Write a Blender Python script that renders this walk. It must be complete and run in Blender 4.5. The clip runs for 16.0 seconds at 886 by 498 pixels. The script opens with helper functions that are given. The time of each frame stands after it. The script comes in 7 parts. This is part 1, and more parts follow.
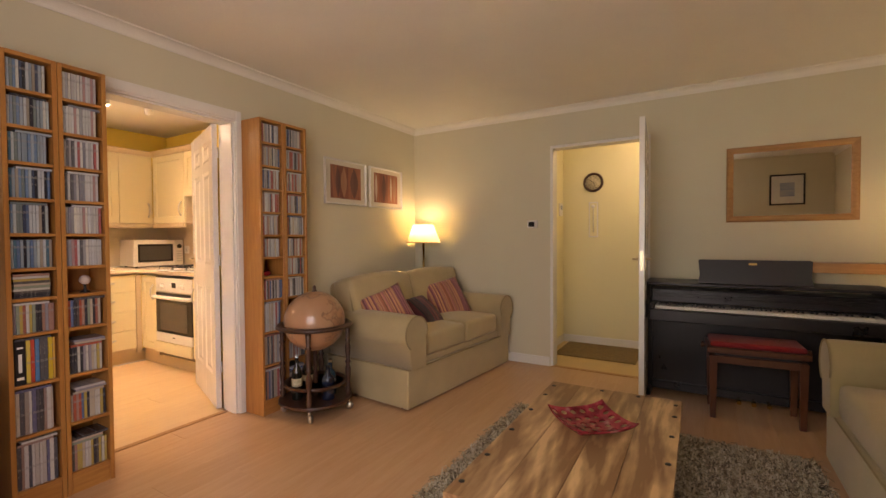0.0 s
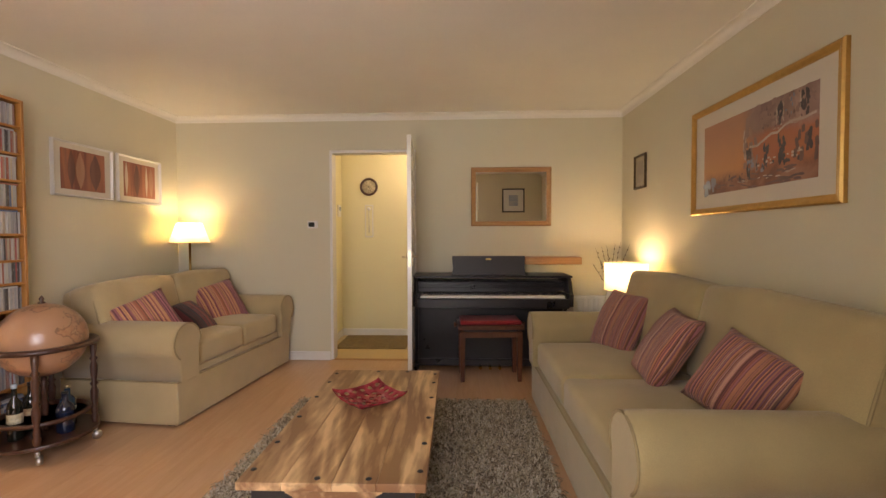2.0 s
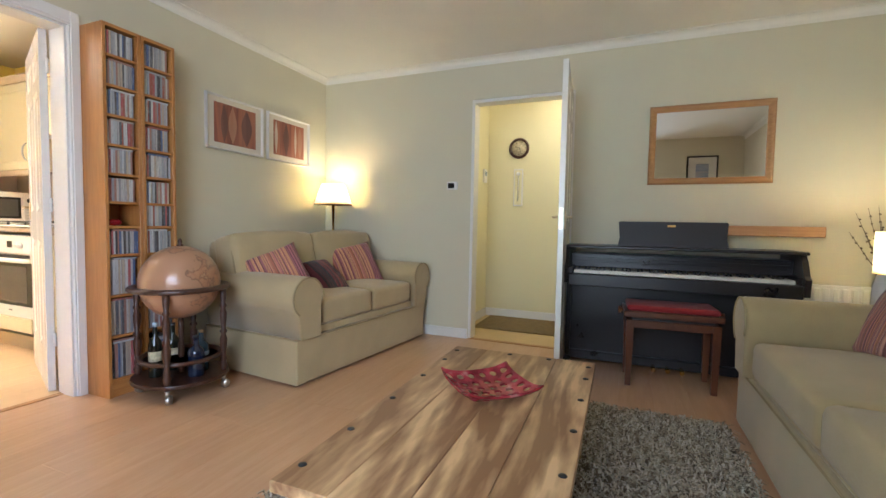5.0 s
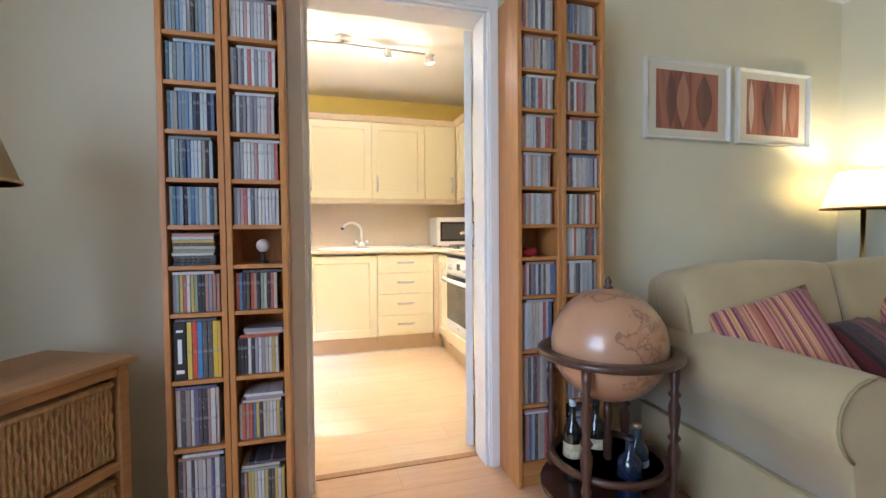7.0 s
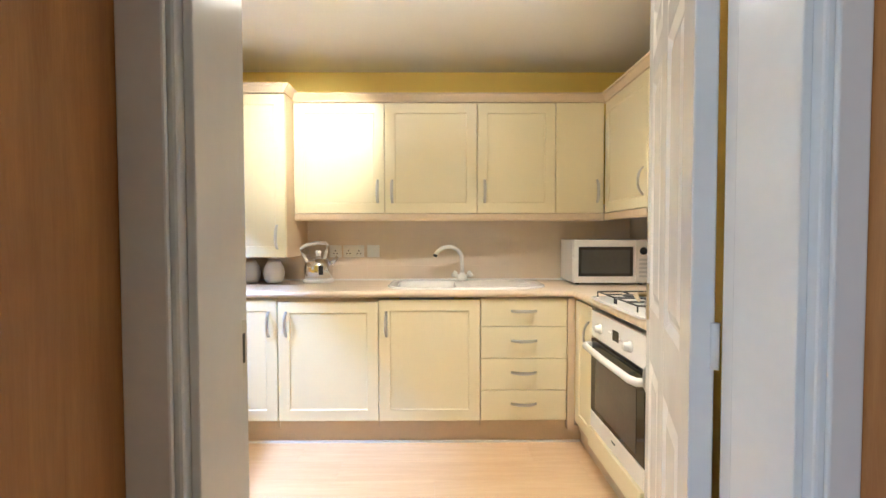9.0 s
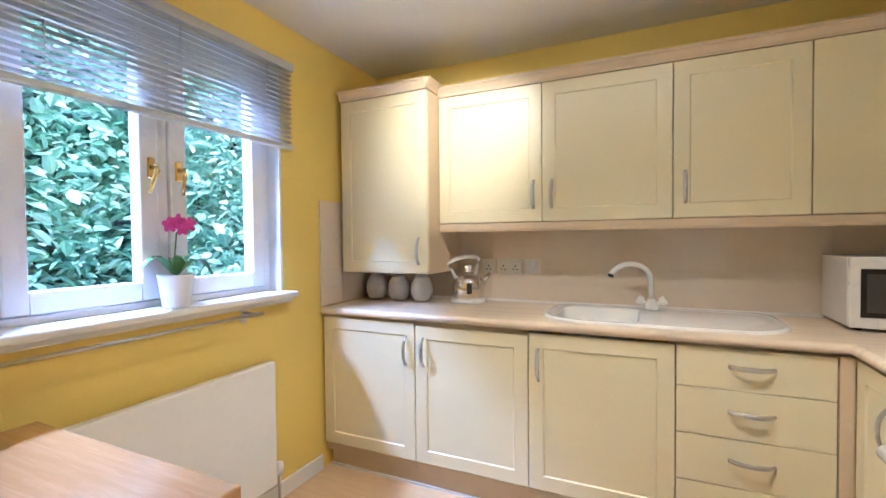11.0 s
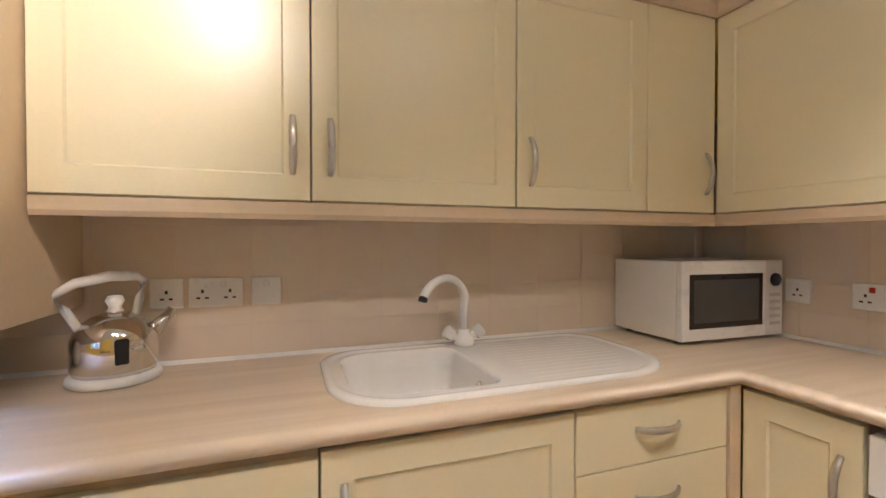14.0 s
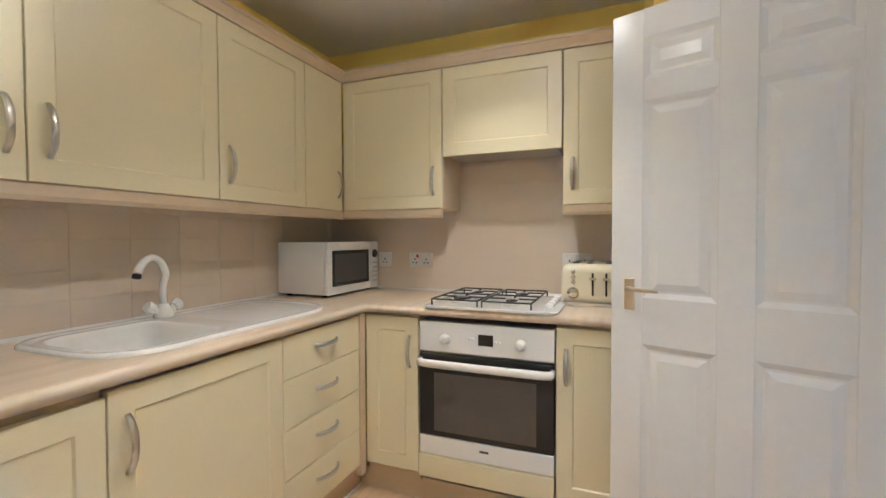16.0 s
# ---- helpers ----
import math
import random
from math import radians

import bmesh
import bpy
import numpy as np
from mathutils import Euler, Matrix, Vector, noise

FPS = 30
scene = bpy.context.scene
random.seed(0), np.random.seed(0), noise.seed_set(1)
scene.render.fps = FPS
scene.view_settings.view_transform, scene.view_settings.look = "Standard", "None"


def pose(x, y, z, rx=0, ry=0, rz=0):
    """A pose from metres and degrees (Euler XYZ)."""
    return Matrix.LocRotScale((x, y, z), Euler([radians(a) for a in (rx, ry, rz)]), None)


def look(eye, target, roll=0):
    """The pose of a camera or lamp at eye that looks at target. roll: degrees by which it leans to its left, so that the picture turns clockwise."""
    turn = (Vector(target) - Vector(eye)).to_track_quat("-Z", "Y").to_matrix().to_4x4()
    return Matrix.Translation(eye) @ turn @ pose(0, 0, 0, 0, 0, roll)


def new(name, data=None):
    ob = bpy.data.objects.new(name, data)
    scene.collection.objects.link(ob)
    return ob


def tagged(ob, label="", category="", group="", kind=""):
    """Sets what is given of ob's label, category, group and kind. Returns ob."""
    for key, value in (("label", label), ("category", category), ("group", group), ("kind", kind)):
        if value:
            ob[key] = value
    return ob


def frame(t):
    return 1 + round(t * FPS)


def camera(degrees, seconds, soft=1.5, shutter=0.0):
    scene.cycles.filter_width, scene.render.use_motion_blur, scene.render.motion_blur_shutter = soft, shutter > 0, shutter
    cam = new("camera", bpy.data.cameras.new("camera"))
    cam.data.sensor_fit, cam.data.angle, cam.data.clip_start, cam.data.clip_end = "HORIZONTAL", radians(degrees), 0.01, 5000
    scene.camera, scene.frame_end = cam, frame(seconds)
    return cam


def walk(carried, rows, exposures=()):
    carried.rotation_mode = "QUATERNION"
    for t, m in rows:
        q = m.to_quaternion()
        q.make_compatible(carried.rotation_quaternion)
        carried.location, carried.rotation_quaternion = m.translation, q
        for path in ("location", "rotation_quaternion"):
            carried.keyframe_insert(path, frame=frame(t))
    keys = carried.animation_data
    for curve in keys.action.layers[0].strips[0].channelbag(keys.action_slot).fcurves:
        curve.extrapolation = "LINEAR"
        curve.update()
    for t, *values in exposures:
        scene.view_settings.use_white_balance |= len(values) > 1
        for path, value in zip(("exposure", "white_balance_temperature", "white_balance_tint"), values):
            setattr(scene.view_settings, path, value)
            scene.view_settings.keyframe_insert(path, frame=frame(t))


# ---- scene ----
cam = camera(90.4, 16.0)
PATH = [
    (0, (-0.486, 0.401, 1.186), (-1.508, 2.119, 1.139), -0.4),
    (0.5, (-0.445, 0.32, 1.167), (-1.064, 2.222, 1.121), -0.2),
    (1, (-0.43, 0.25, 1.167), (-0.732, 2.226, 1.116), -0.2),
    (1.5, (-0.438, 0.208, 1.182), (-0.57, 2.203, 1.126), -0.2),
    (2, (-0.447, 0.18, 1.197), (-0.527, 2.178, 1.14), -0.2),
    (2.5, (-0.451, 0.19, 1.191), (-0.522, 2.187, 1.134), -0.1),
    (3, (-0.434, 0.276, 1.129), (-0.5, 2.274, 1.07), -0.2),
    (3.2, (-0.424, 0.313, 1.099), (-0.509, 2.31, 1.038), -0.2),
    (5.3, (-0.502, 0.954, 0.905), (-1.448, 2.714, 0.807), 0.4),
    (5.5, (-0.562, 1.043, 0.866), (-1.64, 2.726, 0.792), -0.1),
    (6, (-0.781, 1.238, 0.906), (-2.246, 2.598, 0.839), -0.6),
    (6.5, (-1.078, 1.379, 0.98), (-2.844, 2.315, 0.906), -0.6),
    (7, (-1.423, 1.52, 1.034), (-3.343, 2.077, 0.966), -0.5),
    (7.5, (-1.778, 1.65, 1.098), (-3.759, 1.92, 1.035), -0.4),
    (8, (-2.138, 1.732, 1.144), (-4.136, 1.824, 1.078), -0.0),
    (8.5, (-2.455, 1.798, 1.178), (-4.455, 1.801, 1.116), -0.3),
    (9, (-2.694, 1.797, 1.225), (-4.694, 1.808, 1.162), -0.1),
    (9.5, (-2.873, 1.845, 1.245), (-4.872, 1.771, 1.179), -0.1),
    (10, (-2.996, 1.914, 1.269), (-4.969, 1.584, 1.199), -0.2),
    (10.2, (-3.04, 1.92, 1.269), (-4.989, 1.473, 1.206), -0.4),
    (12.3, (-3.75, 1.868, 1.304), (-5.42, 0.769, 1.252), -0.1),
    (12.5, (-3.833, 1.831, 1.298), (-5.571, 0.843, 1.247), 0.1),
    (13, (-4.062, 1.706, 1.280), (-5.982, 1.146, 1.257), 0.35),
    (13.5, (-4.276, 1.562, 1.281), (-6.274, 1.642, 1.249), 0.2),
    (14, (-4.337, 1.378, 1.259), (-6.219, 2.055, 1.23), 0.0),
    (14.5, (-4.299, 1.226, 1.259), (-5.888, 2.439, 1.226), 0.2),
    (15, (-4.217, 1.088, 1.246), (-5.453, 2.665, 1.211), 0.05),
    (15.5, (-4.163, 0.933, 1.233), (-5.09, 2.705, 1.19), 0.0),
    (16, (-4.097, 0.779, 1.217), (-4.831, 2.639, 1.164), -0.2),
]
EXPOSURES = [(0.0, 2.45, 8000, 32), (1.2, 2.7, 7450, 31), (2.5, 2.9, 7000, 29), (3.2, 2.95, 6450, 26), (5.3, 3.1, 5350, 13), (7.0, 3.05, 5050, 12),
             (8.6, 2.56, 5100, 9), (10.2, 2.2, 4780, 10), (12.3, 1.76, 4950, 17), (13.3, 1.60, 5200, 20), (14.5, 1.74, 5060, 17), (16.0, 1.76, 4730, 11)]
walk(cam, [(t, look(eye, target, roll)) for t, eye, target, roll in PATH], EXPOSURES)

# ---- plan, in metres ----
WX, EX, NY, SY, CEIL = -3.21, 1.07, 4.385, 0.27, 2.36      # living room: west, east, north, south faces and ceiling
KE, KW, KN = -3.385, -5.80, 3.145                            # kitchen: east, west (tiled) and north faces
HL, HR, HN = -1.88, -0.98, 5.45                             # hall
BAY_L, BAY_R, BAY_Y = -2.05, -0.12, -0.42                   # window bay behind the start of the walk

# ---- world, sun, large lights ----
world = bpy.data.worlds.new("world")
scene.world = world
world.use_nodes = True
wn = world.node_tree
sky = wn.nodes.new("ShaderNodeTexSky")
sky.sky_type = 'NISHITA'
sky.sun_disc = False
sky.sun_elevation = radians(40)
sky.sun_rotation = radians(48)
wn.links.new(sky.outputs[0], wn.nodes["Background"].inputs[0])
wn.nodes["Background"].inputs[1].default_value = 0.15


def lamp(name, kind, place, energy, colour, size=0.05, target=None):
    d = bpy.data.lights.new(name, kind)
    d.energy, d.color = energy, colour
    ob = new(name, d)
    if target:
        ob.matrix_world = look(place, target)
    else:
        ob.location = place
    if kind == 'POINT':
        d.shadow_soft_size = size
    return ob


sun = lamp("sun", 'SUN', (14, 18, 23), 5.0, (1, 0.97, 0.93), target=(-6, 0, 0))
sun.data.angle = radians(3)
WARM, WHITE = (1.0, 0.82, 0.48), (1.0, 0.80, 0.54)
k_window = lamp("kitchen_window_daylight", 'AREA', (-4.15, -0.22, 2.455), 62, (0.54, 0.66, 1.0), target=(-4.55, 0.55, 1.1))
k_window.data.shape, k_window.data.size, k_window.data.size_y = 'RECTANGLE', 1.0, 0.06
b_window = lamp("bay_window_daylight", 'AREA', (-1.06, BAY_Y + 0.03, 1.35), 7.5, (0.92, 0.95, 1.0), target=(-2.3, 1.35, 1.05))
b_window.data.shape, b_window.data.size, b_window.data.size_y = 'RECTANGLE', 1.7, 1.7


# ---- materials ----
def shader(name):
    m = bpy.data.materials.new(name)
    m.use_nodes = True
    nt = m.node_tree
    return m, nt, nt.nodes["Principled BSDF"]


def node(nt, kind, **inputs):
    n = nt.nodes.new(kind)
    for key, value in inputs.items():
        n.inputs[key.replace("_", " ")].default_value = value
    return n


def shade(c, k):
    return tuple(min(1, max(0, v * k)) for v in c[:3]) + (1,)


def ramp(nt, source, stops, constant=False):
    r = nt.nodes.new("ShaderNodeValToRGB")
    r.color_ramp.interpolation = 'CONSTANT' if constant else 'LINEAR'
    e = r.color_ramp.elements
    while len(e) < len(stops):
        e.new(0.5)
    for k, (at, c) in zip(e, stops):
        k.position, k.color = at, tuple(c[:3]) + (1,)
    nt.links.new(source, r.inputs[0])
    return r.outputs[0]


def coords(nt, scale=(1, 1, 1), rot=(0, 0, 0), kind="Object"):
    tc, mp = nt.nodes.new("ShaderNodeTexCoord"), nt.nodes.new("ShaderNodeMapping")
    mp.inputs["Scale"].default_value, mp.inputs["Rotation"].default_value = scale, rot
    nt.links.new(tc.outputs[kind], mp.inputs[0])
    return mp.outputs[0]


def bumped(nt, bsdf, height, strength, distance=0.01):
    b = node(nt, "ShaderNodeBump", Strength=strength, Distance=distance)
    nt.links.new(height, b.inputs["Height"])
    nt.links.new(b.outputs[0], bsdf.inputs["Normal"])


def plain(name, colour, rough=0.5, metal=0.0, var=0.08, scale=6.0, bump=0.08, fine=60.0, coat=0.0, sheen=0.0, stretch=(1, 1, 1)):
    """A surface with broad and fine variation of colour, gloss and relief."""
    m, nt, b = shader(name)
    at = coords(nt, stretch)
    n1, n2 = node(nt, "ShaderNodeTexNoise", Scale=scale, Detail=3.0), node(nt, "ShaderNodeTexNoise", Scale=fine, Detail=4.0)
    for n in (n1, n2):
        nt.links.new(at, n.inputs["Vector"])
    mix = nt.nodes.new("ShaderNodeMath")
    mix.operation = 'MULTIPLY_ADD'
    mix.inputs[1].default_value = 0.6
    nt.links.new(n1.outputs[0], mix.inputs[0])
    half = nt.nodes.new("ShaderNodeMath")
    half.operation = 'MULTIPLY'
    half.inputs[1].default_value = 0.4
    nt.links.new(n2.outputs[0], half.inputs[0])
    nt.links.new(half.outputs[0], mix.inputs[2])
    c = ramp(nt, mix.outputs[0], [(0.3, shade(colour, 1 - var)), (0.7, shade(colour, 1 + var))])
    nt.links.new(c, b.inputs["Base Color"])
    r = ramp(nt, n1.outputs[0], [(0.3, (rough * 0.85,) * 3), (0.7, (min(1, rough * 1.15),) * 3)])
    nt.links.new(r, b.inputs["Roughness"])
    b.inputs["Metallic"].default_value = metal
    b.inputs["Coat Weight"].default_value = coat
    if sheen:
        b.inputs["Sheen Weight"].default_value, b.inputs["Sheen Roughness"].default_value = sheen, 0.5
    if bump:
        bumped(nt, b, n2.outputs[0], bump)
    return m


def wood(name, light, dark, rough=0.4, grain=(2, 30, 30), scale=2.5, wander=0.35, coat=0.0, per_piece=True, stops=(0.42, 0.62, 0.85), detail=6.0):
    """Timber with long grain along local x of the given scale; each piece differs a little."""
    m, nt, b = shader(name)
    tc, mp = nt.nodes.new("ShaderNodeTexCoord"), nt.nodes.new("ShaderNodeMapping")
    mp.inputs["Scale"].default_value = grain
    nt.links.new(tc.outputs["Object"], mp.inputs[0])
    info = nt.nodes.new("ShaderNodeObjectInfo")
    if per_piece:
        sc = nt.nodes.new("ShaderNodeVectorMath")
        sc.operation = 'SCALE'
        sc.inputs[0].default_value = (37, 19, 53)
        nt.links.new(info.outputs["Random"], sc.inputs["Scale"])
        nt.links.new(sc.outputs[0], mp.inputs["Location"])
    n1 = node(nt, "ShaderNodeTexNoise", Scale=scale, Detail=detail, Roughness=0.65, Distortion=wander)
    n2 = node(nt, "ShaderNodeTexNoise", Scale=scale * 9, Detail=3.0)
    for n in (n1, n2):
        nt.links.new(mp.outputs[0], n.inputs["Vector"])
    add = nt.nodes.new("ShaderNodeMath")
    add.operation = 'MULTIPLY_ADD'
    add.inputs[1].default_value = 0.25
    nt.links.new(n2.outputs[0], add.inputs[0])
    nt.links.new(n1.outputs[0], add.inputs[2])
    shift = nt.nodes.new("ShaderNodeMath")
    shift.operation = 'MULTIPLY_ADD'
    shift.inputs[1].default_value = 0.16 if per_piece else 0.0
    nt.links.new(info.outputs["Random"], shift.inputs[0])
    nt.links.new(add.outputs[0], shift.inputs[2])
    mid = tuple((p + q) / 2 for p, q in zip(light, dark))
    c = ramp(nt, shift.outputs[0], [(stops[0], light), (stops[1], mid), (stops[2], dark)])
    nt.links.new(c, b.inputs["Base Color"])
    b.inputs["Roughness"].default_value = rough
    b.inputs["Coat Weight"].default_value = coat
    bumped(nt, b, n2.outputs[0], 0.06, 0.004)
    return m


def glow(name, colour, strength):
    m, nt, b = shader(name)
    b.inputs["Base Color"].default_value = tuple(colour[:3]) + (1,)
    b.inputs["Emission Color"].default_value = tuple(colour[:3]) + (1,)
    b.inputs["Emission Strength"].default_value = strength
    return m


def lampshade(name, colour):
    """Thin pleated cloth that lets light through."""
    m, nt, b = shader(name)
    b.inputs["Roughness"].default_value = 0.9
    b.inputs["Base Color"].default_value = tuple(colour[:3]) + (1,)
    w = node(nt, "ShaderNodeTexNoise", Scale=120.0)
    nt.links.new(coords(nt, (1, 1, 0.15)), w.inputs["Vector"])
    bumped(nt, b, w.outputs[0], 0.15)
    tr = node(nt, "ShaderNodeBsdfTranslucent", Color=tuple(colour[:3]) + (1,))
    mx = node(nt, "ShaderNodeMixShader", Fac=0.7)
    nt.links.new(b.outputs[0], mx.inputs[1])
    nt.links.new(tr.outputs[0], mx.inputs[2])
    nt.links.new(mx.outputs[0], nt.nodes["Material Output"].inputs[0])
    return m


def stripes(name, axis, colours, freq, rough=0.9, warp=0.02):
    """Woven cloth in bands of several colours across one local axis."""
    m, nt, b = shader(name)
    tc = nt.nodes.new("ShaderNodeTexCoord")
    sep = nt.nodes.new("ShaderNodeSeparateXYZ")
    nt.links.new(tc.outputs["Object"], sep.inputs[0])
    w = node(nt, "ShaderNodeTexNoise", Scale=freq, Detail=2.0, Roughness=0.7)
    w.noise_dimensions = '1D'
    nt.links.new(sep.outputs[axis], w.inputs["W"])
    n = len(colours)
    c = ramp(nt, w.outputs[0], [(0.28 + 0.44 * k / n, col) for k, col in enumerate(colours)], True)
    pin = node(nt, "ShaderNodeTexNoise", Scale=freq * 5.5, Detail=1.0)
    pin.noise_dimensions = '1D'
    nt.links.new(sep.outputs[axis], pin.inputs["W"])
    thread = ramp(nt, pin.outputs[0], [(0.0, (0.42,) * 3), (0.42, (1.0,) * 3), (0.60, (1.35,) * 3)], True)
    dye = nt.nodes.new("ShaderNodeMix")
    dye.data_type, dye.blend_type = 'RGBA', 'MULTIPLY'
    dye.inputs[0].default_value = 1.0
    nt.links.new(c, dye.inputs[6])
    nt.links.new(thread, dye.inputs[7])
    nt.links.new(dye.outputs[2], b.inputs["Base Color"])
    b.inputs["Roughness"].default_value = rough
    rib = nt.nodes.new("ShaderNodeTexWave")
    rib.bands_direction = 'XYZ'[axis]
    rib.inputs["Scale"].default_value = 45
    nt.links.new(tc.outputs["Object"], rib.inputs[0])
    bumped(nt, b, rib.outputs[1], 0.35, 0.004)
    b.inputs["Sheen Weight"].default_value = 0.2
    return m


WALL = plain("living_wall_paint", (0.66, 0.61, 0.46), 0.75, var=0.03, scale=1.5, bump=0.05, fine=180)
YELLOW = plain("kitchen_yellow_paint", (0.82, 0.62, 0.13), 0.6, var=0.04, scale=2, bump=0.05, fine=150)
HALLPAINT = plain("hall_cream_paint", (0.78, 0.72, 0.46), 0.7, var=0.03, scale=1.5, bump=0.05, fine=150)
CEILING = plain("ceiling_white", (0.80, 0.77, 0.70), 0.85, var=0.03, scale=3, bump=0.10, fine=90)
GLOSS = plain("white_gloss_paint", (0.82, 0.80, 0.76), 0.22, var=0.03, scale=4, bump=0.04, fine=40)
UPVC = plain("window_white", (0.80, 0.80, 0.80), 0.3, var=0.02, bump=0.02)
CREAM = plain("cream_cabinet_paint", (0.80, 0.715, 0.47), 0.33, var=0.025, scale=2, bump=0.03, fine=120)
CREAM2 = plain("beige_carcass", (0.66, 0.52, 0.34), 0.5, var=0.04)
m_, nt_, b_ = shader("beige_laminate_worktop")
WORKTOP = m_
n_ = node(nt_, "ShaderNodeTexNoise", Scale=1.5, Detail=1.0)
nt_.links.new(coords(nt_, (20, 1.1, 1)), n_.inputs["Vector"])
nt_.links.new(ramp(nt_, n_.outputs[0], [(0.3, (0.64, 0.515, 0.36)), (0.7, (0.74, 0.61, 0.445))]), b_.inputs["Base Color"])
b_.inputs["Roughness"].default_value = 0.3
TILE = plain("pinkish_beige_tile", (0.75, 0.63, 0.49), 0.14, var=0.015, scale=5, bump=0.02, fine=30)
GROUT = plain("grout", (0.75, 0.64, 0.51), 0.8)
STEEL = plain("brushed_steel", (0.62, 0.60, 0.57), 0.32, 1.0, var=0.05, fine=90, bump=0.03)
CHROME = plain("polished_steel", (0.75, 0.73, 0.70), 0.08, 1.0, var=0.03, bump=0.0)
BRASS = plain("brass", (0.72, 0.52, 0.22), 0.25, 1.0, var=0.06, bump=0.02)
PALEBRASS = plain("pale_brass", (0.66, 0.56, 0.38), 0.38, 1.0, var=0.12, bump=0.03)
WPLASTIC = plain("white_plastic", (0.82, 0.80, 0.76), 0.3, var=0.02, bump=0.01)
ENAMEL = plain("white_enamel", (0.84, 0.82, 0.78), 0.2, var=0.02, bump=0.01, coat=0.3)
DARKGLASS = plain("dark_oven_glass", (0.02, 0.018, 0.016), 0.06, var=0.1, bump=0.0)
BLACK = plain("satin_black", (0.016, 0.015, 0.017), 0.32, var=0.2, bump=0.02)
IRON = plain("cast_iron_black", (0.02, 0.02, 0.02), 0.5, var=0.2, bump=0.1)
PIPING = plain("olive_piping_cord", (0.34, 0.265, 0.135), 0.9, var=0.15, bump=0.2)
SOFA = plain("olive_green_upholstery", (0.40, 0.31, 0.15), 0.92, var=0.20, scale=3.5, bump=0.25, fine=350, sheen=0.25)
SOFA2 = plain("pale_olive_upholstery", (0.48, 0.375, 0.20), 0.92, var=0.16, scale=4, bump=0.25, fine=350, sheen=0.25)
BEECH = wood("beech_veneer", (0.54, 0.255, 0.07), (0.39, 0.16, 0.04), 0.36, grain=(25, 25, 1.6))
BEECHX = wood("beech_veneer_shelf", (0.54, 0.255, 0.07), (0.39, 0.16, 0.04), 0.36, grain=(25, 1.6, 25))
FLOORK = wood("pale_beech_laminate", (0.76, 0.56, 0.33), (0.66, 0.45, 0.25), 0.30, grain=(28, 2.2, 28), scale=1.3, coat=0.12)
FLOORW = wood("beech_laminate", (0.64, 0.41, 0.24), (0.55, 0.32, 0.17), 0.30, grain=(28, 2.2, 28), scale=1.3, coat=0.12)
TABLETOP = wood("lacquered_beech", (0.56, 0.33, 0.15), (0.44, 0.24, 0.10), 0.22, grain=(25, 1.6, 25), coat=0.4)
DARKWOOD = wood("dark_walnut", (0.10, 0.040, 0.020), (0.045, 0.018, 0.010), 0.35, grain=(12, 12, 3), coat=0.2)
BENCHW = wood("reddish_wood", (0.16, 0.055, 0.022), (0.09, 0.03, 0.013), 0.35, grain=(12, 12, 2), coat=0.2)
TABLEW = wood("sheesham_wood", (0.70, 0.46, 0.235), (0.25, 0.125, 0.055), 0.42, grain=(3.4, 0.62, 3), scale=1.35, wander=1.9, coat=0.1, stops=(0.65, 0.72, 0.83), detail=2.5)
OAKF = wood("oak_frame", (0.52, 0.29, 0.12), (0.38, 0.19, 0.07), 0.45, grain=(2, 25, 25))
WICKER = plain("woven_wicker", (0.50, 0.32, 0.145), 0.7, var=0.35, scale=40, bump=0.5, fine=160, stretch=(3, 3, 0.6))
GOLD = plain("gilt_frame", (0.60, 0.36, 0.11), 0.38, 0.75, var=0.15, fine=50, bump=0.08)
CUSHION = stripes("striped_cushion", 1, [(0.17, 0.05, 0.05), (0.34, 0.11, 0.07), (0.27, 0.10, 0.10), (0.42, 0.17, 0.09), (0.20, 0.08, 0.10), (0.46, 0.24, 0.17), (0.30, 0.09, 0.05)], 26)
CUSHION2 = stripes("striped_cushion_bright", 1, [(0.42, 0.14, 0.08), (0.50, 0.22, 0.13), (0.34, 0.12, 0.13), (0.56, 0.28, 0.14), (0.44, 0.17, 0.13), (0.27, 0.11, 0.13)], 20)
SHADE = lampshade("cream_lampshade", (0.86, 0.72, 0.42))
REDSEAT = plain("crimson_velvet", (0.24, 0.012, 0.014), 0.9, var=0.2, bump=0.2, sheen=0.08)
m_, nt_, b_ = shader("mirror_glass")
MIRROR = m_
b_.inputs["Base Color"].default_value, b_.inputs["Metallic"].default_value, b_.inputs["Roughness"].default_value = (0.94, 0.95, 0.94, 1), 1, 0.01
m_, nt_, b_ = shader("window_glass")
GLASS = m_
gl = node(nt_, "ShaderNodeBsdfGlossy", Roughness=0.02)
tp = nt_.nodes.new("ShaderNodeBsdfTransparent")
lw_ = node(nt_, "ShaderNodeLayerWeight", Blend=0.5)
pw_ = node(nt_, "ShaderNodeMath")
pw_.operation = 'POWER'
pw_.inputs[1].default_value = 4.0
nt_.links.new(lw_.outputs["Facing"], pw_.inputs[0])
fr = node(nt_, "ShaderNodeMath")
fr.operation = 'MULTIPLY_ADD'
fr.inputs[1].default_value, fr.inputs[2].default_value = 0.7, 0.03
nt_.links.new(pw_.outputs[0], fr.inputs[0])
mx = nt_.nodes.new("ShaderNodeMixShader")
nt_.links.new(fr.outputs[0], mx.inputs[0])
nt_.links.new(tp.outputs[0], mx.inputs[1])
nt_.links.new(gl.outputs[0], mx.inputs[2])
nt_.links.new(mx.outputs[0], nt_.nodes["Material Output"].inputs[0])


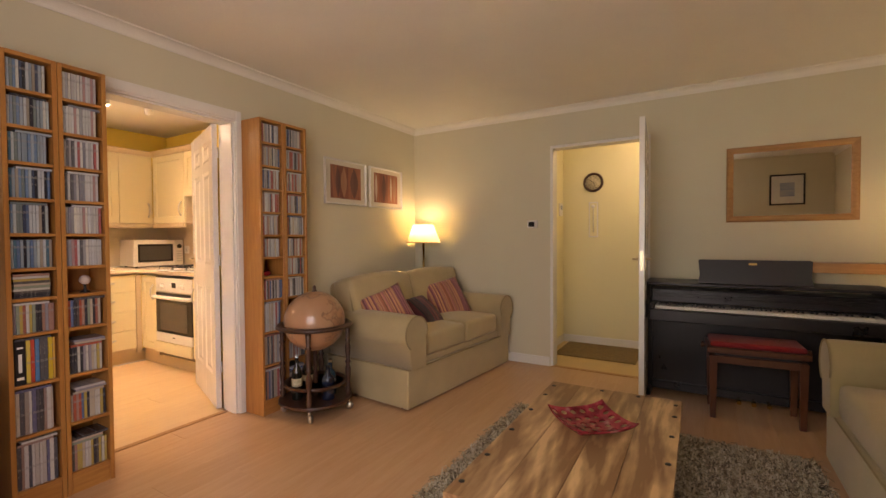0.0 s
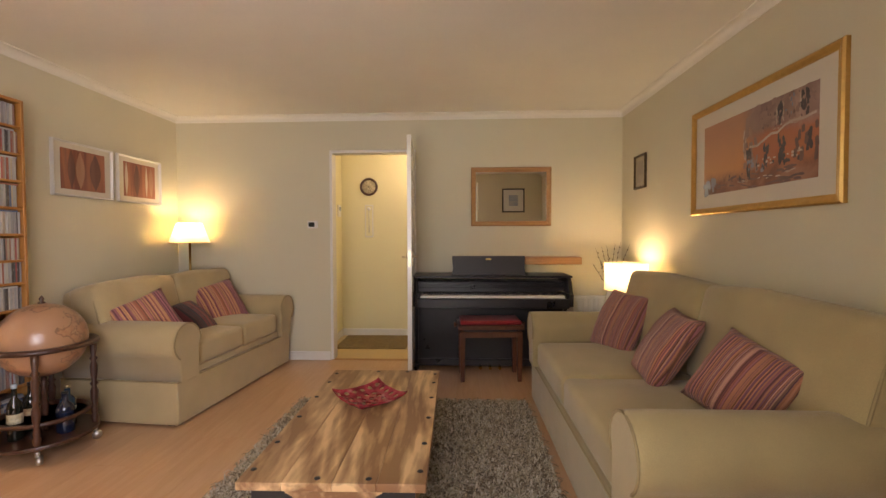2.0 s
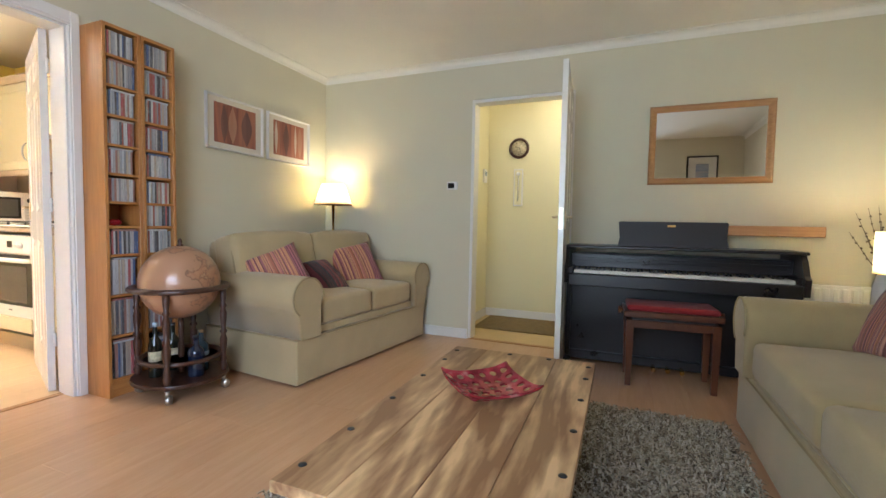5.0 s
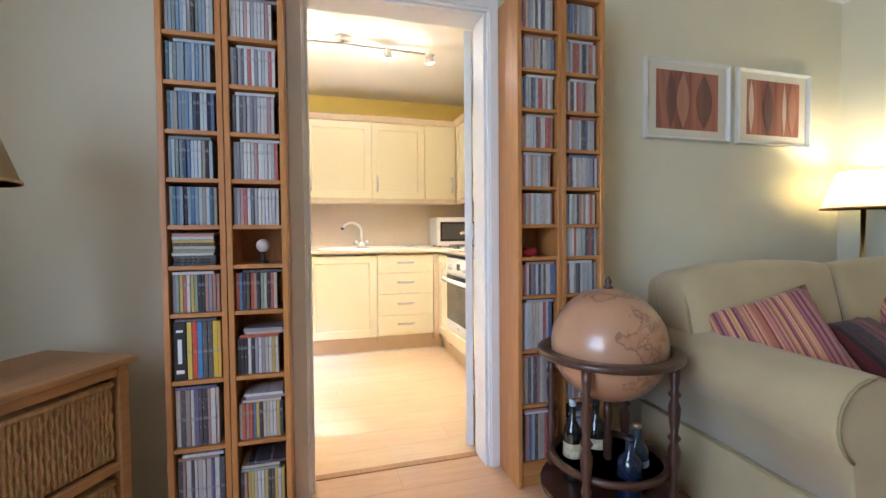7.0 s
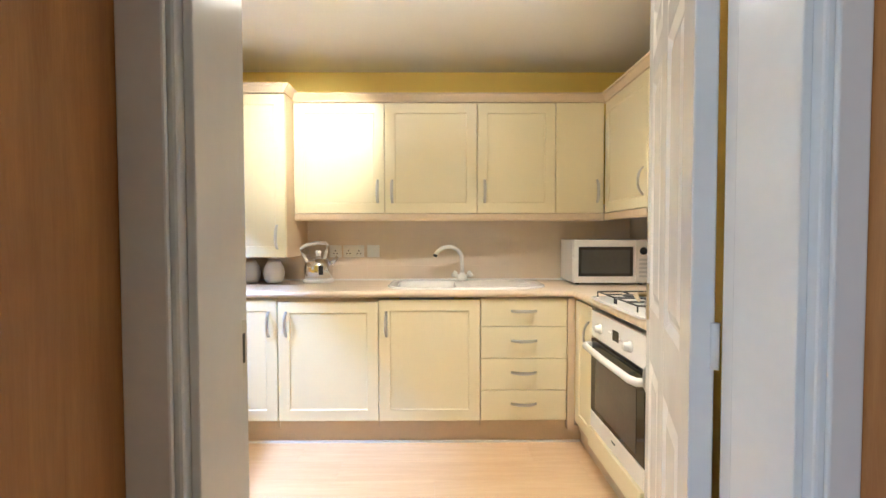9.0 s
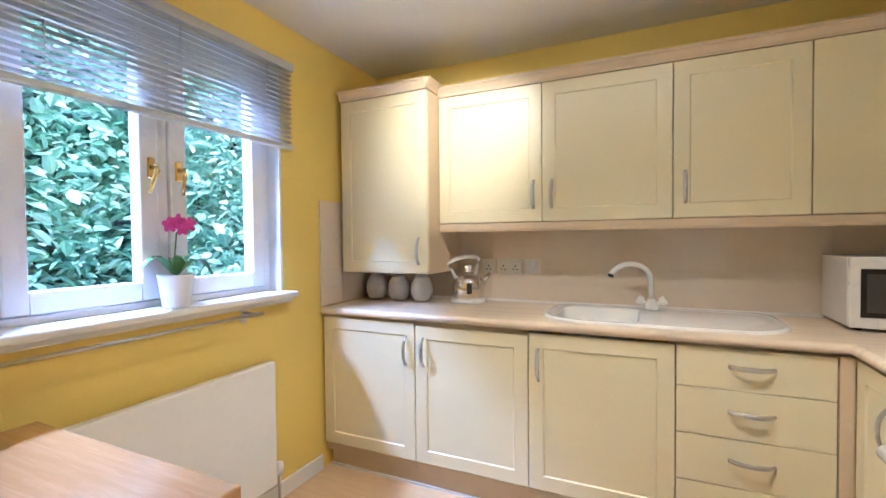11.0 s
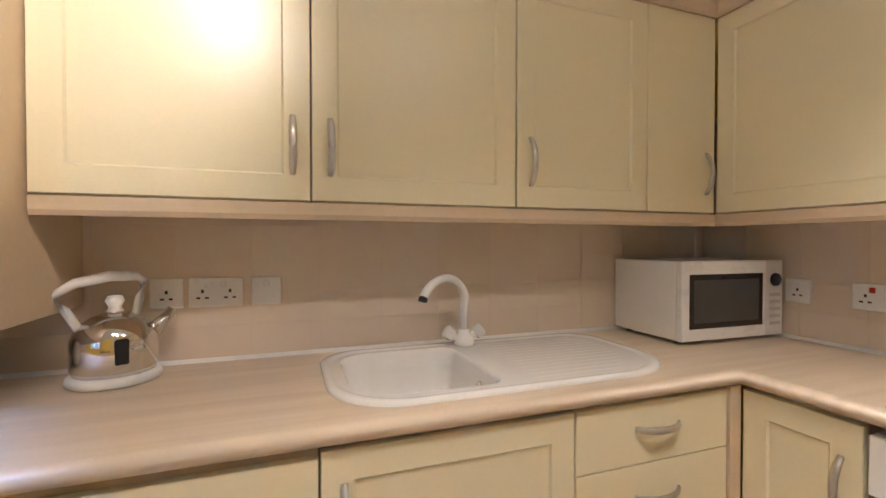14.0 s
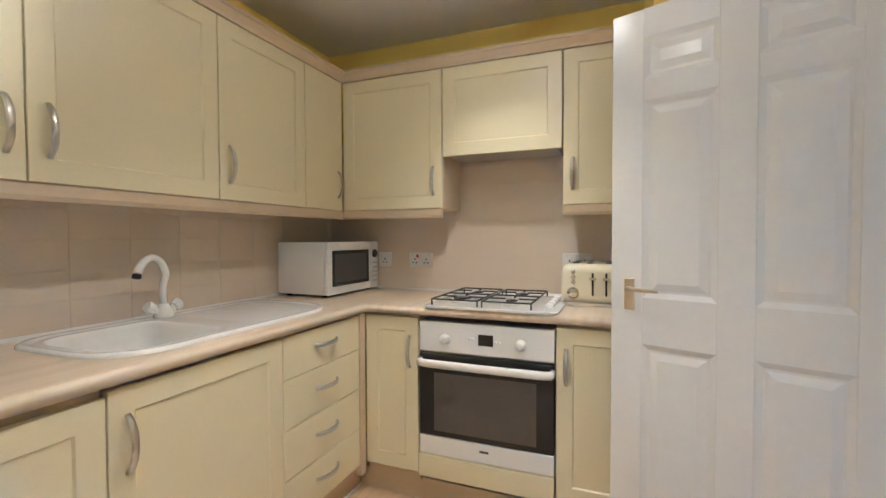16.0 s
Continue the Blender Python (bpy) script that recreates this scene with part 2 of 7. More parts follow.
# ---- shaping helpers ----
def box(bm, x0, x1, y0, y1, z0, z1, bevel=0.0, seg=1):
    v = [bm.verts.new(p) for p in ((x0, y0, z0), (x1, y0, z0), (x1, y1, z0), (x0, y1, z0), (x0, y0, z1), (x1, y0, z1), (x1, y1, z1), (x0, y1, z1))]
    f = [bm.faces.new([v[i] for i in q]) for q in ((3, 2, 1, 0), (4, 5, 6, 7), (0, 1, 5, 4), (1, 2, 6, 5), (2, 3, 7, 6), (3, 0, 4, 7))]
    if bevel:
        e = list({k for q in f for k in q.edges})
        bmesh.ops.bevel(bm, geom=e, offset=bevel, segments=seg, affect='EDGES', profile=0.5)
    return bm


def lathe(bm, profile, seg=24, at=(0, 0, 0), smooth=True):
    """Turns (radius, z) about an upright axis."""
    rings = []
    for r, z in profile:
        if r < 1e-5:
            rings.append([bm.verts.new((at[0], at[1], at[2] + z))])
        else:
            rings.append([bm.verts.new((at[0] + r * math.cos(2 * math.pi * k / seg), at[1] + r * math.sin(2 * math.pi * k / seg), at[2] + z)) for k in range(seg)])
    for a, b in zip(rings, rings[1:]):
        for k in range(seg):
            q = [a[k % len(a)], a[(k + 1) % len(a)], b[(k + 1) % len(b)], b[k % len(b)]]
            q = list(dict.fromkeys(q))
            if len(q) > 2:
                bm.faces.new(q).smooth = smooth
    for ring, flip in ((rings[0], True), (rings[-1], False)):
        if len(ring) > 2:
            bm.faces.new(ring[::-1] if flip else ring)
    return bm


def tube(bm, pts, r, seg=8, caps=True):
    """A round bar along a line of points; r may be one radius a point."""
    pts = [Vector(p) for p in pts]
    rs = r if isinstance(r, (list, tuple)) else [r] * len(pts)
    rings, up = [], Vector((0, 0, 1))
    for k, p in enumerate(pts):
        d = (pts[min(k + 1, len(pts) - 1)] - pts[max(k - 1, 0)]).normalized()
        ref = up if abs(d.dot(up)) < 0.95 else Vector((1, 0, 0))
        if k and abs(d.dot(last)) < 0.999:
            ref = last
        u = d.cross(ref)
        u = u.normalized() if u.length > 1e-4 else d.cross(Vector((0, 1, 0))).normalized()
        w = d.cross(u)
        last = ref
        rings.append([bm.verts.new(p + rs[k] * (math.cos(2 * math.pi * j / seg) * u + math.sin(2 * math.pi * j / seg) * w)) for j in range(seg)])
    for a, b in zip(rings, rings[1:]):
        for j in range(seg):
            bm.faces.new((a[j], a[(j + 1) % seg], b[(j + 1) % seg], b[j])).smooth = True
    if caps:
        bm.faces.new(rings[0][::-1])
        bm.faces.new(rings[-1])
    return bm


def prism(bm, outline, z0, z1, bevel=0.0, seg=2):
    """An outline in x, y pulled up from z0 to z1."""
    lo, hi = [bm.verts.new((x, y, z0)) for x, y in outline], [bm.verts.new((x, y, z1)) for x, y in outline]
    n = len(outline)
    f = [bm.faces.new(lo[::-1]), bm.faces.new(hi)] + [bm.faces.new((lo[k], lo[(k + 1) % n], hi[(k + 1) % n], hi[k])) for k in range(n)]
    if bevel:
        e = list(f[0].edges) + list(f[1].edges)
        bmesh.ops.bevel(bm, geom=e, offset=bevel, segments=seg, affect='EDGES', profile=0.5)
    return bm


def pillow(bm, sx, sy, sz, n=14, power=0.32, pinch=0.07):
    """A stuffed cushion: thick in the middle, thin at the seam, with pulled-out corners."""
    def height(u, v):
        return sz / 2 * (max(0, 1 - u * u) ** power) * (max(0, 1 - v * v) ** power)
    grids = []
    for side in (1, -1):
        g = []
        for i in range(n + 1):
            row = []
            for j in range(n + 1):
                u, v = -1 + 2 * i / n, -1 + 2 * j / n
                k = 1 - pinch * (1 - min(abs(u), 1) ** 2 * abs(v) ** 2) * max(abs(u), abs(v)) ** 3
                wob = 0.006 * noise.noise((u * 2.1 + sx * 9, v * 2.3 + sy * 7, side + sz))
                row.append(bm.verts.new((u * sx / 2 * k, v * sy / 2 * k, side * height(u, v) + wob)))
            g.append(row)
        grids.append(g)
        for i in range(n):
            for j in range(n):
                q = (g[i][j], g[i + 1][j], g[i + 1][j + 1], g[i][j + 1])
                bm.faces.new(q if side > 0 else q[::-1]).smooth = True
    bmesh.ops.remove_doubles(bm, verts=bm.verts[:], dist=0.012 if sz > 0.05 else 0.002)
    return bm


def turned(bm, m):
    bmesh.ops.transform(bm, matrix=m, verts=bm.verts[:])
    return bm


def thing(name, label, category, at=(0, 0, 0), rz=0.0, group="", kind=""):
    ob = new(name)
    ob.matrix_world = pose(*at, 0, 0, rz)
    ob.empty_display_size = 0.1
    return tagged(ob, label, category, group, kind)


def part(name, bm, material, parent=None, label="", smooth=False):
    me = bpy.data.meshes.new(name)
    bmesh.ops.recalc_face_normals(bm, faces=bm.faces[:])
    if smooth:
        for f in bm.faces:
            f.smooth = True
    bm.to_mesh(me)
    bm.free()
    me.materials.append(material)
    ob = new(name, me)
    ob.parent = parent
    if label:
        ob["label"] = label
    return ob


def solid(name, bm, material, label, category, group="", kind="", at=None):
    ob = part(name, bm, material)
    if at:
        ob.matrix_world = at
    return tagged(ob, label, category, group, kind)


def B(*a, **k):
    return box(bmesh.new(), *a, **k)


def structure(name, bm, material, label, category):
    return tagged(part(name, bm, material), label, category, "", "structure")


# ---- large structure ----
def walls():
    T = 2.50
    bm = B(WX - 0.125, WX, SY - 0.25, 1.464, 0, T)
    box(bm, WX - 0.125, WX, 2.271, NY + 0.12, 0, T)
    box(bm, WX - 0.125, WX, 1.464, 2.271, 2.013, T)
    structure("wall_west", bm, WALL, "plain sage-cream painted living room wall with kitchen doorway", "wall")
    bm = B(WX, -1.708, NY, NY + 0.12, 0, T)
    box(bm, -0.87, EX, NY, NY + 0.12, 0, T)
    box(bm, -1.708, -0.87, NY, NY + 0.12, 2.03, T)
    structure("wall_north", bm, WALL, "plain sage-cream painted living room wall with hall doorway", "wall")
    structure("wall_east", B(EX, EX + 0.2, BAY_Y - 0.2, NY + 0.12, 0, T), WALL, "plain sage-cream painted living room wall", "wall")
    bm = B(WX, BAY_L, SY - 0.25, SY, 0, T)
    box(bm, BAY_R, EX, SY - 0.25, SY, 0, T)
    box(bm, BAY_L, BAY_R, SY - 0.25, SY, 2.22, T)
    structure("wall_south", bm, WALL, "plain sage-cream painted wall beside the window bay", "wall")
    bm = B(BAY_L - 0.15, BAY_L, BAY_Y - 0.2, SY - 0.25, 0, T)
    box(bm, BAY_R, BAY_R + 0.15, BAY_Y - 0.2, SY - 0.25, 0, T)
    box(bm, BAY_L, BAY_R, BAY_Y - 0.2, BAY_Y, 0, 0.45)
    box(bm, BAY_L, BAY_R, BAY_Y - 0.2, BAY_Y, 2.22, T)
    structure("wall_bay", bm, WALL, "plain cream walls round the window bay", "wall")
    # kitchen
    bm = B(KE, WX - 0.125, SY, 1.464, 0, T)
    box(bm, KE, WX - 0.125, 2.271, KN, 0, T)
    box(bm, KE, WX - 0.125, 1.464, 2.271, 2.013, T)
    structure("wall_kitchen_east", bm, YELLOW, "bright yellow painted kitchen wall with doorway", "wall")
    structure("wall_kitchen_north", B(KW - 0.15, WX - 0.125, KN, KN + 0.12, 0, T), YELLOW, "bright yellow painted kitchen wall above tiles", "wall")
    structure("wall_kitchen_west", B(KW - 0.15, KW, SY - 0.25, KN, 0, T), YELLOW, "bright yellow painted kitchen wall above tiles", "wall")
    structure("wall_kitchen_return", B(-3.975, KE, 2.60, KN, 0, CEIL), YELLOW, "bright yellow painted wall return behind the open door", "wall")
    bm = B(KW, -4.925, SY - 0.25, SY, 0, T)
    box(bm, -3.835, WX - 0.125, SY - 0.25, SY, 0, T)
    box(bm, -4.925, -3.835, SY - 0.25, SY, 0, 1.0)
    box(bm, -4.925, -3.835, SY - 0.25, SY, 2.12, T)
    structure("wall_kitchen_south", bm, YELLOW, "bright yellow painted kitchen wall with window", "wall")
    # hall
    structure("wall_hall_north", B(HL - 0.1, HR + 0.6, HN, HN + 0.1, 0, T), HALLPAINT, "cream painted hall wall", "wall")
    structure("wall_hall_west", B(HL - 0.1, HL, NY + 0.12, HN, 0, T), HALLPAINT, "cream painted hall wall", "wall")
    structure("wall_hall_east", B(HR + 0.5, HR + 0.6, NY + 0.12, HN, 0, T), HALLPAINT, "cream painted hall wall", "wall")
    # ceilings
    structure("ceiling", B(WX, EX, BAY_Y, NY, CEIL, CEIL + 0.1), CEILING, "matt white living room ceiling", "ceiling")
    structure("ceiling_kitchen", B(KW, KE, SY, KN, CEIL, CEIL + 0.1), CEILING, "matt white kitchen ceiling", "ceiling")
    structure("ceiling_hall", B(HL, HR + 0.5, NY + 0.12, HN, CEIL, CEIL + 0.1), CEILING, "matt white hall ceiling", "ceiling")
    structure("roof", B(KW - 0.2, EX + 0.25, BAY_Y - 0.2, HN + 0.2, 2.51, 2.62), CEILING, "flat slab above the rooms", "roof")
    # coving: a hollow quarter with a small step, one length a wall
    prof = [(0, -0.09), (0.008, -0.09), (0.012, -0.075)] + [(0.012 + 0.068 * (1 - math.cos(a)), -0.075 + 0.063 * math.sin(a)) for a in [math.pi / 2 * k / 6 for k in range(1, 7)]] + [(0.09, -0.012), (0.09, 0), (0, 0)]
    prof = [(0.62 * d, 0.62 * z) for d, z in prof]
    for nm, a, b, inn in (("coving_north", (WX, NY), (EX, NY), (0, -1)), ("coving_west", (WX, SY), (WX, NY), (1, 0)), ("coving_east", (EX, SY), (EX, NY), (-1, 0))):
        bm = bmesh.new()
        rings = [[bm.verts.new((p[0] + inn[0] * d, p[1] + inn[1] * d, CEIL + z)) for d, z in prof] for p in (a, b)]
        for k in range(len(prof)):
            j = (k + 1) % len(prof)
            bm.faces.new((rings[0][k], rings[0][j], rings[1][j], rings[1][k]))
        structure(nm, bm, CEILING, "white plaster coving along the ceiling", "coving")


walls()


def skirting(name, x0, x1, y0, y1, label="white gloss skirting board"):
    bm = B(x0, x1, y0, y1, 0, 0.085, 0.004)
    structure(name, bm, GLOSS, label, "skirting")


skirting("skirting_north", WX + 0.002, -1.712, NY - 0.015, NY - 0.001)
skirting("skirting_north_east", -0.855, EX - 0.002, NY - 0.015, NY - 0.001)
skirting("skirting_west", WX + 0.001, WX + 0.015, 2.71, NY - 0.016)
skirting("skirting_west_south", WX + 0.001, WX + 0.015, SY + 0.002, 1.04)
skirting("skirting_south", WX + 0.016, BAY_L - 0.002, SY + 0.001, SY + 0.015)
skirting("skirting_hall", HL + 0.002, HR + 0.49, HN - 0.015, HN - 0.001)
skirting("skirting_hall_west", HL + 0.001, HL + 0.015, NY + 0.14, HN - 0.016)
skirting("skirting_kitchen_south", -5.19, KE - 0.33, SY + 0.001, SY + 0.016)


def door_trim(name, along, lo, hi, face_a, face_b, top):
    """Lining round an opening; along = axis in which the opening runs."""
    t = thing(name, "white gloss painted wooden door frame", "door frame", group="", kind="structure")
    def put(nm, a0, a1, f0, f1, z0, z1, bev=0.004):
        part(nm, B(f0, f1, a0, a1, z0, z1, bev, 2) if along == 'y' else B(a0, a1, f0, f1, z0, z1, bev, 2), GLOSS, t)
    f0, f1 = min(face_a, face_b), max(face_a, face_b)
    put("lining", lo, lo + 0.028, f0 - 0.002, f1 + 0.002, 0, top)
    put("lining", hi - 0.028, hi, f0 - 0.002, f1 + 0.002, 0, top)
    put("lining", lo, hi, f0 - 0.002, f1 + 0.002, top, top + 0.028)
    return t, put


k_trim, k_put = door_trim("kitchen_door_frame", 'y', 1.464, 2.271, WX, KE, 1.985)
for a, b in ((1.4285, 1.484), (2.251, 2.2915)):
    k_put("architrave", a, b, WX + 0.003, WX + 0.011, 0, 2.055, 0.003)
k_put("architrave", 1.4845, 2.2505, WX + 0.003, WX + 0.011, 1.997, 2.055, 0.003)
k_put("architrave", 1.414, 1.482, KE - 0.019, KE - 0.003, 0, 2.055, 0.006)
k_put("architrave", 1.4825, 2.262, KE - 0.019, KE - 0.003, 1.999, 2.055, 0.006)
k_put("architrave", 2.2625, 2.325, KE - 0.019, KE - 0.003, 0, 2.055, 0.006)
for a, b in ((1.492, 1.504), (2.231, 2.243)):
    k_put("door_stop", a, b, KE + 0.042, WX - 0.014, 0, 1.985, 0.002)
k_put("door_stop", 1.505, 2.230, KE + 0.042, WX - 0.014, 1.973, 1.985, 0.002)
part("strike_plate", B(KE + 0.010, KE + 0.036, 1.492, 1.4945, 1.005, 1.095, 0.001), STEEL, k_trim, "worn brass strike plate")
part("strike_hole", B(KE + 0.016, KE + 0.030, 1.4946, 1.4955, 1.03, 1.075), IRON, k_trim, "dark latch hole")
door_trim("hall_door_frame", 'x', -1.708, -0.87, NY, NY + 0.12, 2.0)


def panel_door(name, label, hinge, rz, width, knob_side):
    """A six-panel door leaf with lever handles; local x runs from the hinge to the leading edge."""
    d = thing(name, label, "door", (*hinge, 0.008), rz, kind="structure")
    H, W, th = 1.978, width, 0.035
    bm = bmesh.new()
    xs = [0, 0.105, W / 2 - 0.05, W / 2 + 0.05, W - 0.105, W]
    zs = [0, 0.22, 0.84, 1.00, 1.67, 1.74, 1.88, H]
    # stiles and rails
    for a, b in ((xs[0], xs[1]), (xs[2], xs[3]), (xs[4], xs[5])):
        box(bm, a, b, -th / 2, th / 2, 0, H, 0.002)
    for a, b in ((zs[0], zs[1]), (zs[2], zs[3]), (zs[4], zs[5]), (zs[6], zs[7])):
        for c, e in ((xs[1], xs[2]), (xs[3], xs[4])):
            box(bm, c, e, -th / 2 + 0.0005, th / 2 - 0.0005, a, b)
    part("leaf_frame", bm, GLOSS, d)
    for a, b in ((zs[1], zs[2]), (zs[3], zs[4]), (zs[5], zs[6])):
        for c, e in ((xs[1], xs[2]), (xs[3], xs[4])):
            bm = B(c, e, -0.007, 0.007, a, b)
            for s in (1, -1):
                # sloped moulding down to a groove, then a raised field
                def ring(i, y):
                    return [bm.verts.new(p) for p in ((c + i, s * y, a + i), (e - i, s * y, a + i), (e - i, s * y, b - i), (c + i, s * y, b - i))]
                rs = [ring(0, th / 2 - 0.001), ring(0.018, 0.0085), ring(0.026, 0.0085), ring(0.050, 0.0155)]
                for p, q in zip(rs, rs[1:]):
                    for k in range(4):
                        bm.faces.new((p[k], p[(k + 1) % 4], q[(k + 1) % 4], q[k]))
                bm.faces.new(rs[-1])
            part("door_panel", bm, GLOSS, d)
    for s in (1, -1):
        h = part("handle_plate", B(W - 0.082, W - 0.046, s * th / 2, s * (th / 2 + 0.006), 0.955, 1.065, 0.002), PALEBRASS, d, "brass lever handle plate")
        bm = tube(bmesh.new(), [(W - 0.065, s * (th / 2 + 0.006), 1.03), (W - 0.064, s * 0.050, 1.03), (W - 0.08, s * 0.055, 1.03), (W - 0.165, s * 0.053, 1.026)], [0.008, 0.008, 0.008, 0.005], 10)
        part("lever", bm, PALEBRASS, h, "brass lever")
    part("latch_plate", B(W, W + 0.001, -0.011, 0.011, 0.955, 1.085), PALEBRASS, d, "pale brass latch plate")
    for z in (0.25, 1.0, 1.75):
        bm = lathe(bmesh.new(), [(0.007, 0), (0.007, 0.075)], 10, (0, -0.018, z))
        box(bm, 0.0, 0.03, -0.0195, -0.0175, z, z + 0.075)
        part("hinge", bm, GLOSS, d, "painted steel hinge")
    return d


panel_door("door_kitchen", "open white gloss six-panel kitchen door with brass lever handle", (-3.402, 2.222), 159.7, 0.752, 1)
panel_door("door_hall", "open white gloss panel door to the hall with lever handle", (-0.90, NY - 0.02), math.degrees(math.atan2(-0.775, 0.055)), 0.775, 1)


def kitchen_window():
    w = thing("window_kitchen", "white casement window with two sashes over the sill", "window", (-4.38, SY - 0.10, 1.0), kind="structure")
    x0, x1, z0, z1 = -0.545, 0.545, 0.0, 1.12
    for a, b, c, e in ((x0, x0 + 0.05, z0, z1), (x1 - 0.05, x1, z0, z1), (x0 + 0.05, x1 - 0.05, z0, z0 + 0.055), (x0 + 0.05, x1 - 0.05, z1 - 0.05, z1), (-0.022, 0.022, z0 + 0.055, z1 - 0.05)):
        part("window_frame", B(a, b, -0.05, 0.02, c, e, 0.004), UPVC, w)
    for a, b in ((x0 + 0.052, -0.024), (0.024, x1 - 0.052)):
        s = new("sash")
        s.parent = w
        for p, q, c, e in ((a, a + 0.068, z0 + 0.058, z1 - 0.052), (b - 0.068, b, z0 + 0.058, z1 - 0.052), (a + 0.068, b - 0.068, z0 + 0.058, z0 + 0.128), (a + 0.068, b - 0.068, z1 - 0.12, z1 - 0.052)):
            part("sash_rail", B(p, q, -0.03, 0.035, c, e, 0.006, 2), UPVC, s)
        p = part("pane", B(a + 0.066, b - 0.066, -0.002, 0.002, z0 + 0.126, z1 - 0.118), GLASS, s, "clear glass pane")
        p.visible_shadow = False
        hx = b - 0.03 if a < -0.1 else a + 0.03
        bm = B(hx - 0.014, hx + 0.014, 0.035, 0.047, 0.52, 0.60, 0.004)
        tube(bm, [(hx, 0.047, 0.565), (hx, 0.075, 0.565), (hx, 0.08, 0.55), (hx + (0.03 if a > -0.1 else 0.005), 0.075, 0.46)], [0.010, 0.010, 0.010, 0.007], 8)
        part("window_handle", bm, BRASS, s, "brass window handle")
    for a, b in ((x0 - 0.0, x0 + 0.012), (x1 - 0.012, x1)):
        part("reveal", B(a, b, 0.021, 0.0985, 0.03, z1, 0.0), UPVC, w)
    part("reveal", B(x0, x1, 0.021, 0.0985, z1 - 0.012, z1), UPVC, w)
    sill = B(x0 - 0.022, x1 + 0.022, 0.021, 0.185, 0.0, 0.03, 0.010, 3)
    box(sill, x0 - 0.012, x1 + 0.012, 0.103, 0.160, -0.022, 0.002, 0.005)
    part("window_sill", sill, GLOSS, w, "white gloss window sill")


kitchen_window()


def bay_window():
    w = thing("window_bay", "wide white framed window in the living room bay", "window", ((BAY_L + BAY_R) / 2, BAY_Y - 0.08, 0.45), kind="structure")
    h, n = (BAY_R - BAY_L) / 2, 3
    for a, b, c, e in ((-h, -h + 0.05, 0, 1.77), (h - 0.05, h, 0, 1.77), (-h + 0.05, h - 0.05, 0, 0.05), (-h + 0.05, h - 0.05, 1.72, 1.77)):
        part("window_frame", B(a, b, -0.04, 0.03, c, e, 0.004), UPVC, w)
    step = (2 * h - 0.1) / n
    for k in range(n):
        a = -h + 0.05 + k * step
        for p, q, c, e in ((a, a + 0.05, 0.05, 1.72), (a + step - 0.05, a + step, 0.05, 1.72), (a + 0.05, a + step - 0.05, 0.05, 0.11), (a + 0.05, a + step - 0.05, 1.66, 1.72)):
            part("sash_rail", B(p + 0.001, q - 0.001, -0.03, 0.025, c, e, 0.004), UPVC, w)
        p = part("pane", B(a + 0.048, a + step - 0.048, -0.002, 0.002, 0.108, 1.662), GLASS, w, "clear glass pane")
        p.visible_shadow = False
    part("window_sill", B(-h, h, 0.031, 0.16, -0.03, 0.0, 0.006), GLOSS, w)


bay_window()

# ---- outdoors ----
GRASS = plain("rough_grass", (0.07, 0.10, 0.03), 0.95, var=0.4, scale=0.8, bump=0.6, fine=30)
BARK = plain("bark", (0.10, 0.075, 0.05), 0.95, var=0.4, scale=6, bump=0.8, fine=30)
m_, nt_, b_ = shader("leaves")
LEAF = m_
geo_ = nt_.nodes.new("ShaderNodeNewGeometry")
c_ = ramp(nt_, geo_.outputs["Random Per Island"], [(0.0, (0.20, 0.38, 0.29)), (0.5, (0.32, 0.52, 0.42)), (1.0, (0.52, 0.68, 0.60))])
nt_.links.new(c_, b_.inputs["Base Color"])
b_.inputs["Roughness"].default_value = 0.6
tr_ = nt_.nodes.new("ShaderNodeBsdfTranslucent")
nt_.links.new(c_, tr_.inputs[0])
mx_ = node(nt_, "ShaderNodeMixShader", Fac=0.45)
nt_.links.new(b_.outputs[0], mx_.inputs[1])
nt_.links.new(tr_.outputs[0], mx_.inputs[2])
nt_.links.new(mx_.outputs[0], nt_.nodes["Material Output"].inputs[0])
structure("ground", B(-300, 300, -600, 300, -1.2, -0.9), GRASS, "rough grass around the house", "ground")


